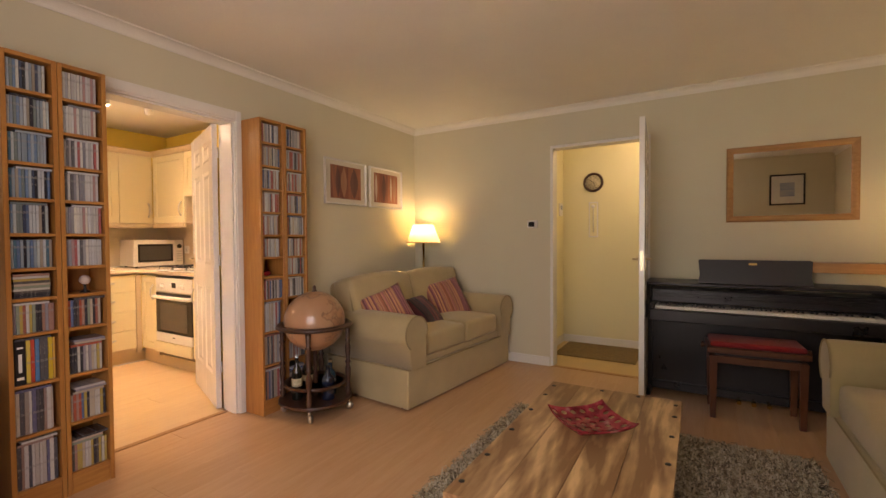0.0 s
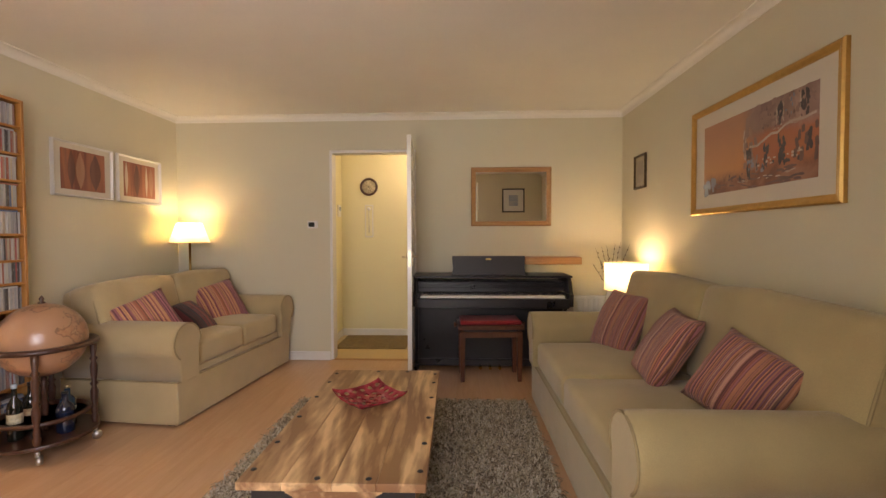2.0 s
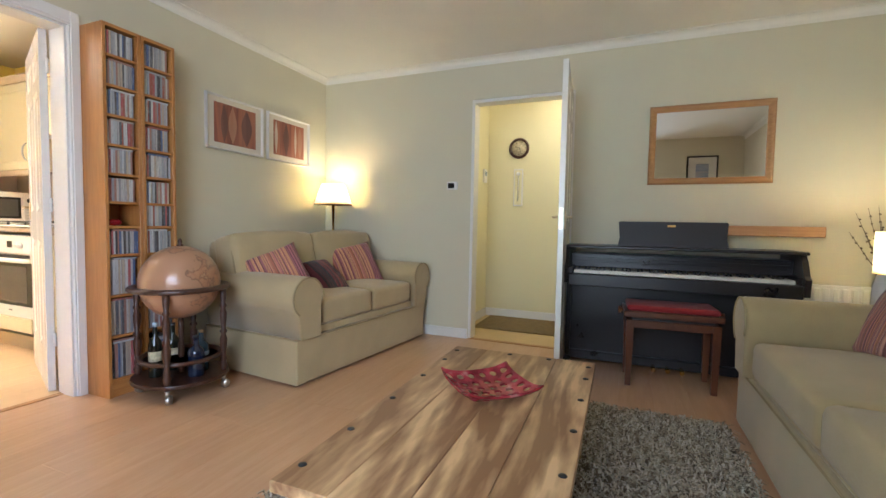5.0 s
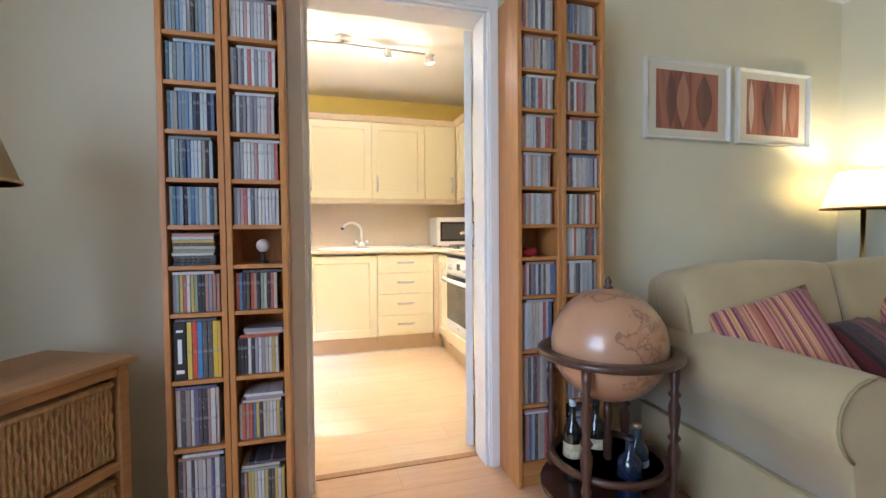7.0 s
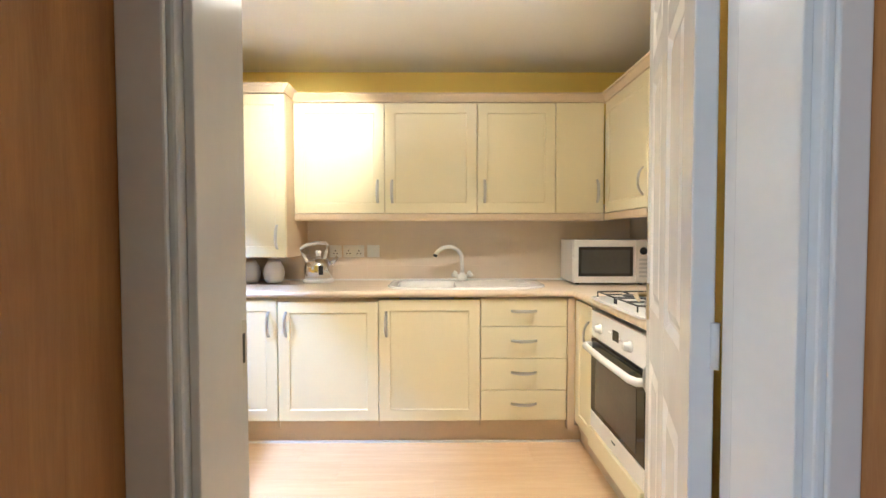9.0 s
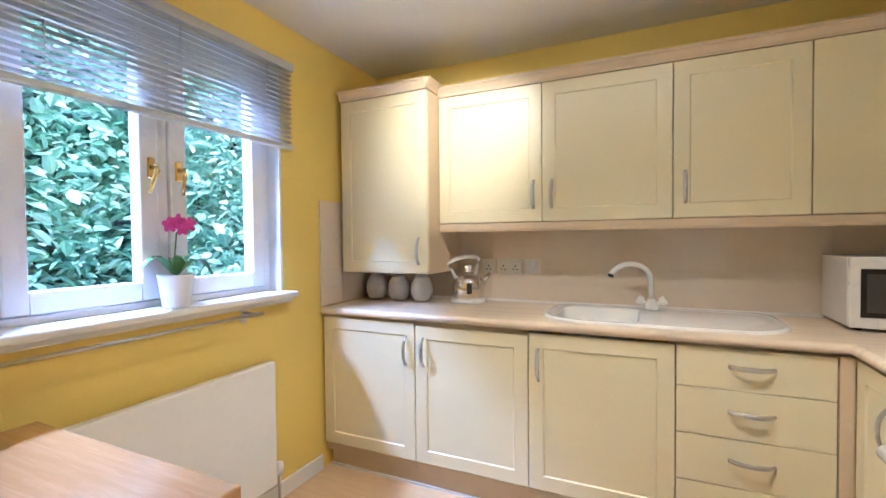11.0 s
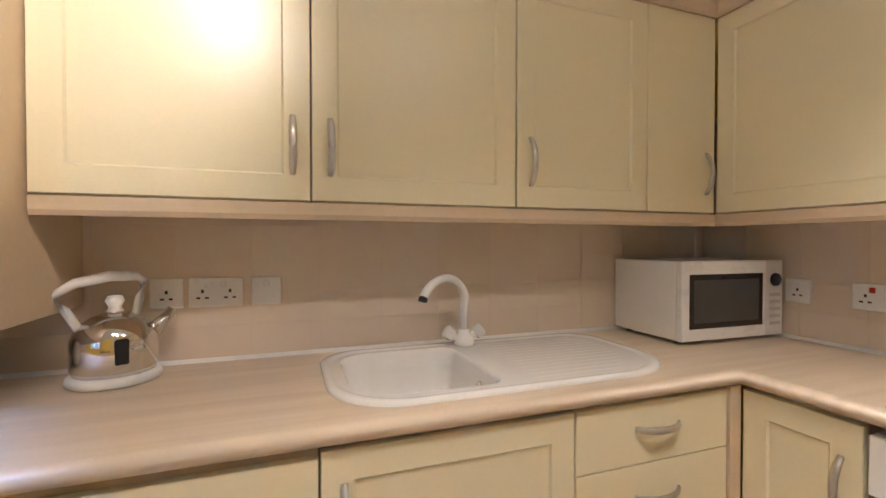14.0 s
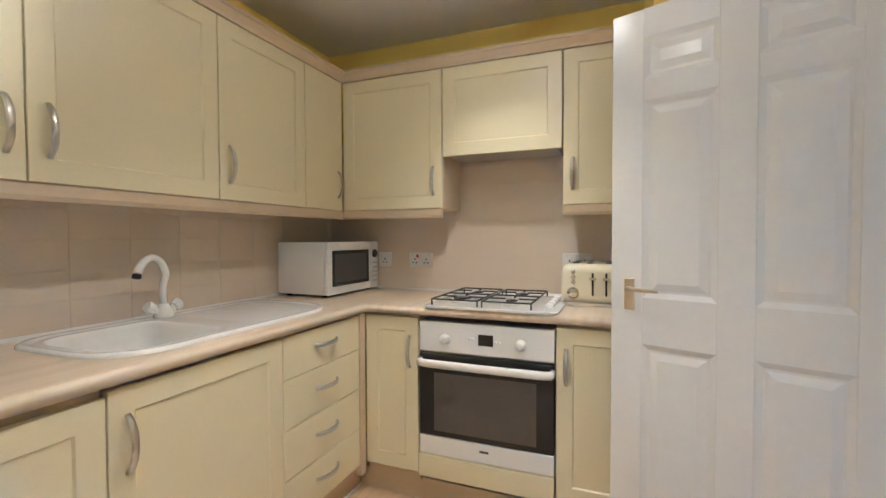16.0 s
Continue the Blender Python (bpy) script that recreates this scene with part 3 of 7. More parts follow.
def tree(at, height, spread, count, seed, label):
    rnd = random.Random(seed)
    t = thing("tree", label, "tree", at, group="trees outside")
    bm = tube(bmesh.new(), [(0, 0, 0), (0.06, 0.03, height * 0.3), (-0.04, 0.0, height * 0.6), (0.02, 0.05, height * 0.9)], [0.14, 0.11, 0.07, 0.02], 8)
    tips = []
    for k in range(11):
        z, a = height * (0.14 + 0.075 * k), k * 2.4
        r = spread * (0.95 - 0.05 * k)
        end = (r * math.cos(a) * 0.8, r * math.sin(a) * 0.8, z + 0.5 * r)
        tube(bm, [(0, 0, z), (end[0] * 0.5, end[1] * 0.5, z + 0.2 * r), end], [0.05, 0.03, 0.008], 6)
        tips += [end, tuple(v * 0.6 if n < 2 else v - 0.2 for n, v in enumerate(end))]
    part("trunk", bm, BARK, t)
    verts, faces = [], []
    for k in range(count):
        c = rnd.choice(tips)
        p = Vector(c) + Vector((rnd.gauss(0, spread * 0.24), rnd.gauss(0, spread * 0.24), rnd.gauss(0, height * 0.09)))
        e = Euler((rnd.uniform(-0.9, 0.9), rnd.uniform(-0.9, 0.9), rnd.uniform(0, 6.3))).to_matrix()
        s = rnd.uniform(0.042, 0.088)
        i = len(verts)
        verts += [tuple(p + e @ (Vector(q) * s)) for q in ((-1, 0, 0), (-0.2, 0.5, 0.12), (0.6, 0.38, 0.1), (1.1, 0, -0.1), (0.6, -0.38, 0.1), (-0.2, -0.5, 0.12))]
        faces += [(i, i + 1, i + 2, i + 3), (i, i + 3, i + 4, i + 5)]
    me = bpy.data.meshes.new("crown")
    me.from_pydata(verts, [], faces)
    me.materials.append(LEAF)
    ob = new("crown", me)
    ob.parent = t


for k, (x, y, h, s) in enumerate(((-5.6, -3.4, 4.8, 1.7), (-3.6, -3.0, 4.6, 1.6), (-7.8, -4.2, 5.6, 2.0), (-9.9, -3.6, 5.4, 2.0), (-6.6, -5.6, 6.4, 2.2), (-1.2, -4.6, 5.0, 1.8))):
    tree((x, y, -0.9), h, s, 22000, k + 3, "leafy green broadleaf tree outside the window")


# ---- kitchen ----
def tiles():
    rnd = random.Random(5)
    def field(name, axis, fixed, sign, a0, a1, z0, z1, skip=()):
        t = thing(name, "glossy pinkish beige wall tiles behind the worktop", "wall tiles", kind="structure")
        w, h, g = 0.20, 0.10, 0.0007
        back = B(min(fixed, fixed + sign * 0.0085), max(fixed, fixed + sign * 0.0085), a0, a1, z0, z1) if axis == 'x' else B(a0, a1, min(fixed, fixed + sign * 0.0085), max(fixed, fixed + sign * 0.0085), z0, z1)
        part("grout", back, GROUT, t)
        shapes = {}
        z = z0
        while z < z1 - 0.01:
            a, zt = a0, min(z + h, z1)
            while a < a1 - 0.01:
                b = min(a + w, a1)
                key = (round(b - a, 3), round(zt - z, 3))
                if key not in shapes:
                    p, q = key[0] / 2 - g / 2, key[1] / 2 - g / 2
                    bm = B(-0.004, 0.004, -p, p, -q, q, 0.0006) if axis == 'x' else B(-p, p, -0.004, 0.004, -q, q, 0.0006)
                    ob = part("tile", bm, TILE, t)
                    shapes[key] = ob.data
                else:
                    ob = new("tile", shapes[key])
                    ob.parent = t
                m = ((a + b) / 2, (z + zt) / 2)
                off = fixed + sign * (0.0055 + rnd.uniform(0, 0.0002))
                ob.location = (off, m[0], m[1]) if axis == 'x' else (m[0], off, m[1])
                a = b
            z = zt
    field("tiles_west", 'x', KW, 1, SY + 0.012, KN - 0.012, 0.912, 1.44)
    field("tiles_north", 'y', KN, -1, KW + 0.002, -3.95, 0.912, 1.80)
    field("tiles_south", 'y', SY, 1, KW + 0.012, -5.20, 0.912, 1.50)


TILES = tiles


def bow_handle(length, upright, depth=0.028):
    """An arched bar handle; local y is outward, standing along z or lying along x."""
    pts = []
    for k in range(9):
        u = -1 + k / 4
        d = depth * (1 - abs(u) ** 2.6)
        pts.append((0, d + 0.002, u * length / 2) if upright else (u * length / 2, d + 0.002, 0))
    bm = tube(bmesh.new(), pts, [0.0045, 0.0055, 0.006, 0.006, 0.006, 0.006, 0.006, 0.0055, 0.0045], 8)
    wide = Matrix.Diagonal((1.6, 1, 1, 1)) if upright else Matrix.Diagonal((1, 1, 1.6, 1))
    return turned(bm, wide)


def shaker(w, h, rail=0.068):
    """A framed door front, 20 mm thick, lying from y = 0 to 0.02, centred on x, from z = 0."""
    bm = bmesh.new()
    box(bm, -w / 2, w / 2, 0, 0.013, 0, h, 0.0015)
    y0, y1, i = 0.0131, 0.020, rail
    def ring(k, y):
        return [bm.verts.new(p) for p in ((-w / 2 + k, y, k), (w / 2 - k, y, k), (w / 2 - k, y, h - k), (-w / 2 + k, y, h - k))]
    rs = [ring(0.0, y0), ring(0.0, y1 - 0.002), ring(0.002, y1), ring(i - 0.005, y1), ring(i, y1 - 0.006)]
    for p, q in zip(rs, rs[1:]):
        for k in range(4):
            bm.faces.new((p[k], p[(k + 1) % 4], q[(k + 1) % 4], q[k]))
    bm.faces.new(rs[-1])
    return bm


def slab(w, h):
    return box(bmesh.new(), -w / 2, w / 2, 0, 0.02, 0, h, 0.003, 2)


def unit(name, label, at, rz, w, z0, z1, depth, fronts, group):
    """A cabinet whose local y points out of the room's wall; at = middle of its front at floor level."""
    u = thing(name, label, "kitchen cabinet", (*at, 0), rz, group)
    part("body", B(-w / 2 + 0.001, w / 2 - 0.001, -depth, -0.022, z0, z1), CREAM2, u)
    for kind, x0, x1, a, b, hx, hz in fronts:
        d = part("door" if kind == "door" else "drawer_front", shaker(x1 - x0 - 0.0022, b - a - 0.004) if kind == "door" else slab(x1 - x0 - 0.0024, b - a - 0.0024), CREAM, u)
        d.location = ((x0 + x1) / 2, -0.020, a + 0.002)
        if hx is not None:
            h = part("handle", bow_handle(0.145, kind == "door"), STEEL, d, "brushed steel bow handle")
            h.location = (hx - (x0 + x1) / 2, 0.020, hz - a - 0.002)
    return u


FX = -5.207     # front plane of the west run
ZB, ZT = 0.15, 0.862
for y0, y1, hy in ((0.285, 0.858, 0.81), (0.862, 1.438, 0.91)):
    w = y1 - y0
    s = (y0 + y1) / 2
    unit("base_cabinet", "cream framed base cabinet under the worktop", (FX, s), -90, w, 0.10, ZT, 0.57, [("door", -w / 2, w / 2, ZB, ZT - (0.004 if hy < 0.9 else 0.016), s - hy, 0.715)], "base cabinets")
w = 2.024 - 1.440
unit("sink_cabinet", "cream framed base cabinet under the sink", (FX, 1.732), -90, w, 0.10, 0.72, 0.57, [("door", -w / 2, w / 2, ZB, ZT - 0.005, 1.732 - 1.485, 0.715)], "base cabinets")
w = 2.525 - 2.026
unit("drawer_cabinet", "cream drawer cabinet with four plain fronts", (FX, 2.2755), -90, w, 0.10, ZT, 0.57,
     [("drawer", -w / 2, w / 2, a, b, 0.0, (a + b) / 2 + 0.012) for a, b in ((0.698, ZT - 0.005), (0.513, 0.698), (0.328, 0.513), (ZB, 0.328))], "base cabinets")
FY = 2.570      # front plane of the north run
part_c = thing("corner_post", "beige corner post between two cabinet runs", "corner post")
part("post", B(FX - 0.04, FX + 0.006, 2.528, FY - 0.001, 0.10, ZT), CREAM2, part_c)
unit("base_cabinet", "narrow cream framed base cabinet beside the oven", (-5.062, FY), 180, 0.272, 0.10, ZT, 0.56, [("door", -0.136, 0.136, ZB, ZT - 0.005, -0.095, 0.70)], "base cabinets")
unit("base_cabinet", "narrow cream framed base cabinet beside the oven", (-4.155, FY), 180, 0.33, 0.10, ZT, 0.56, [("door", -0.165, 0.165, ZB, ZT - 0.005, 0.125, 0.70)], "base cabinets")
bm = B(-5.745, -5.265, 0.29, 2.62, 0, 0.098)
structure("plinth_west", bm, CREAM2, "beige plinth board under the cabinets", "plinth")
structure("plinth_north", B(-5.263, -3.99, 2.625, 3.1, 0, 0.098), CREAM2, "beige plinth board under the cabinets", "plinth")
structure("plinth_trim", B(-5.264, -5.255, 0.29, 2.622, 0, 0.012), WPLASTIC, "pale plastic edge strip on the floor", "trim")

# upper cabinets
UX, UY, UZ0, UZ1 = -5.502, 2.842, 1.363, 2.062
def upper(at, rz, w, hx, label, z0=UZ0):
    unit("wall_cabinet", label, at, rz, w, z0, UZ1, 0.285, [("door", -w / 2, w / 2, z0, UZ1, hx, z0 + 0.14)], "wall cabinets")
for y0, y1, hy in ((0.868, 1.441, 1.398), (1.443, 2.029, 1.49)):
    upper((UX, (y0 + y1) / 2), -90, y1 - y0, (y0 + y1) / 2 - hy, "cream framed wall cabinet with bow handle")
w = 2.838 - 2.031
unit("corner_wall_cabinet", "cream wall cabinet in the corner with two doors", (UX, 2.4345), -90, w, UZ0, UZ1, 0.285,
     [("door", -w / 2 + 0.310, w / 2, UZ0, UZ1, 2.4345 - 2.078, UZ0 + 0.14), ("drawer", -w / 2, -w / 2 + 0.308, UZ0, UZ1, None, 0)], "wall cabinets")
h = part("handle", bow_handle(0.145, True), STEEL, None, "brushed steel bow handle")
tagged(h, "", "")
h.parent = [o for o in bpy.data.objects if o.name.startswith("corner_wall_cabinet")][0]
h.location = (2.4345 - 2.795, 0.0, UZ0 + 0.14)
upper((-5.208, UY), 180, 0.582, -0.245, "cream framed wall cabinet with bow handle")
upper((-4.165, UY), 180, 0.32, 0.118, "narrow cream framed wall cabinet with bow handle")
hood = unit("hood_cabinet", "cream cabinet front hiding the cooker hood", (-4.621, UY), 180, 0.584, 1.64, UZ1, 0.26, [("door", -0.292, 0.292, 1.62, UZ1, None, 0)], "wall cabinets")
part("hood_grille", B(-0.27, 0.27, -0.24, -0.03, 1.625, 1.639), STEEL, hood, "grey metal hood underside")
bo = unit("boiler_cabinet", "tall deep cream cabinet beside the window", (-5.36, 0.584), -90, 0.560, 1.09, 2.075, 0.44, [("door", -0.280, 0.280, 1.09, 2.075, -0.225, 1.215)], "wall cabinets")


def moulding(name, label, pts, z, prof, mat):
    """A strip with the given profile (out, up) along a line of plan points, the room on its left."""
    bm = bmesh.new()
    pts = [Vector((*p, 0)) for p in pts]
    rings = []
    for k, p in enumerate(pts):
        ns = []
        for a, b in ((k - 1, k), (k, k + 1)):
            if 0 <= a and b < len(pts):
                d = (pts[b] - pts[a]).normalized()
                ns.append(Vector((-d.y, d.x, 0)))
        n = sum(ns, Vector()) / len(ns)
        n = n / n.length_squared
        rings.append([bm.verts.new(p + n * o + Vector((0, 0, z + u))) for o, u in prof])
    m = len(prof)
    for a, b in zip(rings, rings[1:]):
        for k in range(m):
            bm.faces.new((a[k], a[(k + 1) % m], b[(k + 1) % m], b[k]))
    bm.faces.new(rings[0])
    bm.faces.new(rings[-1][::-1])
    return structure(name, bm, mat, label, "moulding")


CORN = [(-0.03, 0), (0.004, 0), (0.006, 0.012), (0.022, 0.036), (0.030, 0.040), (0.030, 0.052), (-0.03, 0.052)]
moulding("cornice", "beige cornice moulding above the wall cabinets", [(-4.007, UY), (UX, UY), (UX, 0.87)], UZ1 + 0.002, CORN, CREAM2)
moulding("cornice_boiler", "beige cornice moulding above the tall cabinet", [(-5.36, 0.862), (-5.36, 0.30)][::1], 2.078, CORN, CREAM2)
moulding("cornice_boiler_side", "beige cornice return above the tall cabinet", [(-5.50, 0.866), (-5.335, 0.866)], 2.078, [(-0.004, 0), (0.004, 0), (0.006, 0.012), (0.022, 0.036), (0.030, 0.052), (-0.004, 0.052)], CREAM2)
PELM = [(-0.02, 0), (-0.004, 0), (0.002, 0.012), (0.002, 0.042), (-0.02, 0.042)]
moulding("pelmet_west", "beige light pelmet under the wall cabinets", [(-4.917, UY - 0.001), (UX, UY - 0.001), (UX, 0.87)], UZ0 - 0.045, PELM, CREAM2)
moulding("pelmet_north", "beige light pelmet under the wall cabinet", [(-4.007, UY - 0.001), (-4.325, UY - 0.001)], UZ0 - 0.045, PELM, CREAM2)
solid("loose_strip", B(-5.535, -5.50, 0.98, 1.20, 2.1165, 2.122, 0.001), BENCHW, "dark thin strip lying on the cornice", "strip")


def worktop():
    """An L of laminate with a rolled front edge and a cut-out for the sink bowl."""
    z0, z1 = 0.868, 0.908
    fx, fy = FX + 0.022, FY - 0.022
    bm = bmesh.new()
    sx0, sx1, sy0, sy1 = -5.698, -5.303, 1.527, 1.892
    xs, ys = [KW + 0.010, sx0, sx1, fx - 0.02], [SY + 0.012, sy0, sy1, KN - 0.012]
    for i in range(3):
        for j in range(3):
            if (i, j) != (1, 1):
                box(bm, xs[i], xs[i + 1], ys[j], ys[j + 1], z0, z1)
    box(bm, fx - 0.02, -3.99, fy + 0.02, KN - 0.012, z0, z1)
    w = thing("worktop", "beige laminate L-shaped worktop with rounded front edge", "worktop")
    bmesh.ops.remove_doubles(bm, verts=bm.verts[:], dist=0.0002)
    part("slab", bm, WORKTOP, w)
    bm = bmesh.new()
    # rolled edge: half-round strips
    prof = [(0, 0.0)] + [(0.02 * math.sin(math.pi * k / 8), 0.02 - 0.02 * math.cos(math.pi * k / 8)) for k in range(9)]
    pts = [(fx - 0.02, SY + 0.012), (fx - 0.02, fy + 0.02), (-3.99, fy + 0.02)]
    pts = [Vector((*p, 0)) for p in pts]
    rings = []
    for k, p in enumerate(pts):
        n = (Vector((1, 0, 0)), Vector((1, -1, 0)), Vector((0, -1, 0)))[k]
        rings.append([bm.verts.new(p + n * o + Vector((0, 0, z0 + u))) for o, u in prof[1:]])
    for a, b in zip(rings, rings[1:]):
        for k in range(8):
            bm.faces.new((a[k], a[k + 1], b[k + 1], b[k])).smooth = True
    part("rolled_edge", bm, WORKTOP, w)
    moulding("worktop_upstand", "white sealant strip along the worktop", [(-3.99, KN - 0.0125), (KW + 0.0125, KN - 0.0125), (KW + 0.0125, SY + 0.0125)], 0.9085, [(0, 0), (0.010, 0), (0.002, 0.011), (0, 0.011)], WPLASTIC)


worktop()


def rounded(x0, x1, y0, y1, radii, n=7):
    """A rectangle with rounded corners; radii for the corners (x0,y0), (x1,y0), (x1,y1), (x0,y1)."""
    out = []
    for (cx, cy, a0), r in zip(((x0, y0, math.pi), (x1, y0, 1.5 * math.pi), (x1, y1, 0), (x0, y1, 0.5 * math.pi)), radii):
        ox, oy = cx + (r if cx == x0 else -r), cy + (r if cy == y0 else -r)
        out += [(ox + r * math.cos(a0 + math.pi / 2 * k / n), oy + r * math.sin(a0 + math.pi / 2 * k / n)) for k in range(n + 1)]
    return out


def sink():
    s = thing("sink", "white inset sink with ribbed drainer in the worktop", "sink", (-5.49, 1.94, 0.908))
    X0, X1, Y0, Y1 = -0.255, 0.245, -0.47, 0.505
    outer = rounded(X0, X1, Y0, Y1, (0.12, 0.17, 0.20, 0.10), 8)
    def loop(bm, k, z):
        cx, cy = 0, 0
        return [bm.verts.new((x - math.copysign(min(abs(x), k), x), y - math.copysign(min(abs(y), k), y), z)) for x, y in outer]
    bm = bmesh.new()
    rs = [loop(bm, 0, 0.0), loop(bm, 0.0, 0.006), loop(bm, 0.006, 0.011), loop(bm, 0.020, 0.011), loop(bm, 0.028, 0.006)]
    n = len(outer)
    for a, b in zip(rs, rs[1:]):
        for k in range(n):
            bm.faces.new((a[k], a[(k + 1) % n], b[(k + 1) % n], b[k])).smooth = True
    # deck between rim and bowl
    bowl = rounded(-0.212, 0.190, -0.418, -0.045, (0.10, 0.13, 0.05, 0.05), 8)
    inner = [v.co.xy.copy() for v in rs[-1]]
    deck_edges = []
    top = [bm.verts.new((x, y, 0.006)) for x, y in bowl]
    for lo in (rs[-1], top):
        for k in range(len(lo)):
            e = bm.edges.get((lo[k], lo[(k + 1) % len(lo)])) or bm.edges.new((lo[k], lo[(k + 1) % len(lo)]))
            deck_edges.append(e)
    bmesh.ops.triangle_fill(bm, use_beauty=True, edges=deck_edges, normal=(0, 0, 1))
    last = top
    for k, z in ((0.006, -0.004), (0.014, -0.05), (0.022, -0.12), (0.05, -0.145)):
        cx, cy = -0.006, -0.236
        cur = [bm.verts.new((x + (cx - x) * k / 0.18, y + (cy - y) * k / 0.18, z)) for x, y in bowl]
        for i in range(len(bowl)):
            bm.faces.new((last[i], last[(i + 1) % len(bowl)], cur[(i + 1) % len(bowl)], cur[i])).smooth = True
        last = cur
    bm.faces.new(last)
    part("basin", bm, ENAMEL, s, "white moulded basin")
    for k in range(13):
        x = -0.195 + k * 0.031
        l = 0.42 - 0.0022 * (k - 4) ** 2
        bm = tube(bmesh.new(), [(x, 0.03, 0.0015), (x, 0.05, 0.0026), (x, 0.04 + l * 0.95, 0.0026), (x, 0.06 + l * 0.95, 0.0015)], 0.0042, 8)
        part("drainer_rib", bm, ENAMEL, s)
    part("overflow", lathe(bmesh.new(), [(0.014, 0), (0.014, 0.003), (0.009, 0.0035), (0.008, 0.001), (0, 0.001)], 16), CHROME, s, "small chrome overflow ring").matrix_local = pose(0.05, -0.0575, -0.045, 82, 0, 0)
    part("waste", lathe(bmesh.new(), [(0.032, 0), (0.032, 0.004), (0.02, 0.005), (0, 0.002)], 20, (0.01, -0.22, -0.146)), CHROME, s, "chrome waste fitting")


sink()


def tap():
    t = thing("mixer_tap", "white swan-neck mixer tap behind the sink", "tap", (-5.705, 1.945, 0.9143))
    bm = lathe(bmesh.new(), [(0.034, 0), (0.036, 0.01), (0.030, 0.032), (0.020, 0.044), (0.017, 0.055)], 18)
    part("tap_body", bm, ENAMEL, t)
    pts = [(0, 0, 0.05), (0, -0.002, 0.12)] + [(0.02 + 0.055 * (1 - math.cos(a)), -0.002 - 0.094 * (1 - math.cos(a)), 0.145 + 0.088 * math.sin(a)) for a in [math.pi * k / 10 * 0.86 for k in range(1, 11)]]
    part("spout", tube(bmesh.new(), pts, 0.0135, 12), ENAMEL, t, "curved white spout")
    end = pts[-1]
    part("nozzle", tube(bmesh.new(), [end, (end[0] + 0.003, end[1] - 0.004, end[2] - 0.012)], 0.0138, 12), IRON, t, "dark spout nozzle")
    for s in (-1, 1):
        bm = lathe(bmesh.new(), [(0.012, 0), (0.014, 0.02), (0.022, 0.024), (0.024, 0.045), (0.020, 0.052), (0, 0.054)], 8, smooth=False)
        part("tap_knob", bm, ENAMEL, t, "faceted white knob").matrix_local = pose(0, s * 0.022, 0.024, -s * 58, 0, 0)


tap()


def oven():
    o = thing("oven", "white built-in oven with dark glass door", "oven", (-4.621, FY, 0.25), 180)
    W = 0.592
    part("body", B(-W / 2, W / 2, -0.52, -0.021, 0.0, 0.594), STEEL, o)
    part("control_panel", B(-W / 2, W / 2, -0.02, 0.004, 0.462, 0.594, 0.003), ENAMEL, o, "white control panel")
    part("clock_display", B(-0.044, 0.022, 0.0042, 0.006, 0.505, 0.553, 0.001), DARKGLASS, o, "dark clock display")
    for x in (0.172, -0.16):
        bm = lathe(bmesh.new(), [(0.024, 0), (0.023, 0.008), (0.018, 0.010), (0.0175, 0.026), (0.014, 0.030), (0, 0.030)], 20)
        box(bm, -0.0015, 0.0015, 0.0, 0.017, 0.028, 0.0305)
        part("knob", bm, ENAMEL, o, "round white knob").matrix_local = pose(x, 0.004, 0.522, -90, 0, 0)
    for x in (0.045, 0.06, -0.035 - 0.02, -0.07):
        part("button", lathe(bmesh.new(), [(0.006, 0), (0.006, 0.003), (0, 0.0035)], 10), WPLASTIC, o).matrix_local = pose(x, 0.004, 0.532 if x > 0 else 0.524, -90, 0, 0)
    d = part("oven_door", B(-W / 2, W / 2, -0.02, 0.006, 0.085, 0.452, 0.003), DARKGLASS, o, "black glass oven door")
    part("oven_window", B(-0.225, 0.225, 0.0062, 0.0075, 0.11, 0.37, 0.0), plain("smoked_glass", (0.10, 0.085, 0.07), 0.08, var=0.1, bump=0), d, "smoked window")
    part("door_trim", B(-W / 2, W / 2, -0.02, 0.007, 0.0, 0.083, 0.003), ENAMEL, o, "white lower door trim")
    part("badge", B(-0.024, 0.016, 0.0072, 0.0085, 0.045, 0.054), BLACK, o)
    bm = tube(bmesh.new(), [(-W / 2 + 0.006, 0.006, 0.418), (-W / 2 + 0.01, 0.035, 0.418), (-W / 2 + 0.04, 0.052, 0.420), (0, 0.056, 0.420), (W / 2 - 0.04, 0.052, 0.420), (W / 2 - 0.01, 0.035, 0.418), (W / 2 - 0.006, 0.006, 0.418)], 0.013, 10)
    part("door_handle", turned(bm, Matrix.Translation((0, 0, -0.418 * 0.35)) @ Matrix.Diagonal((1, 1, 1.35, 1))), ENAMEL, o, "white bar door handle")
    solid("oven_filler_panel", B(-4.917, -4.325, FY - 0.001 - 0.018, FY - 0.001, ZB, 0.248, 0.002), CREAM, "plain cream panel below the oven", "panel")


oven()


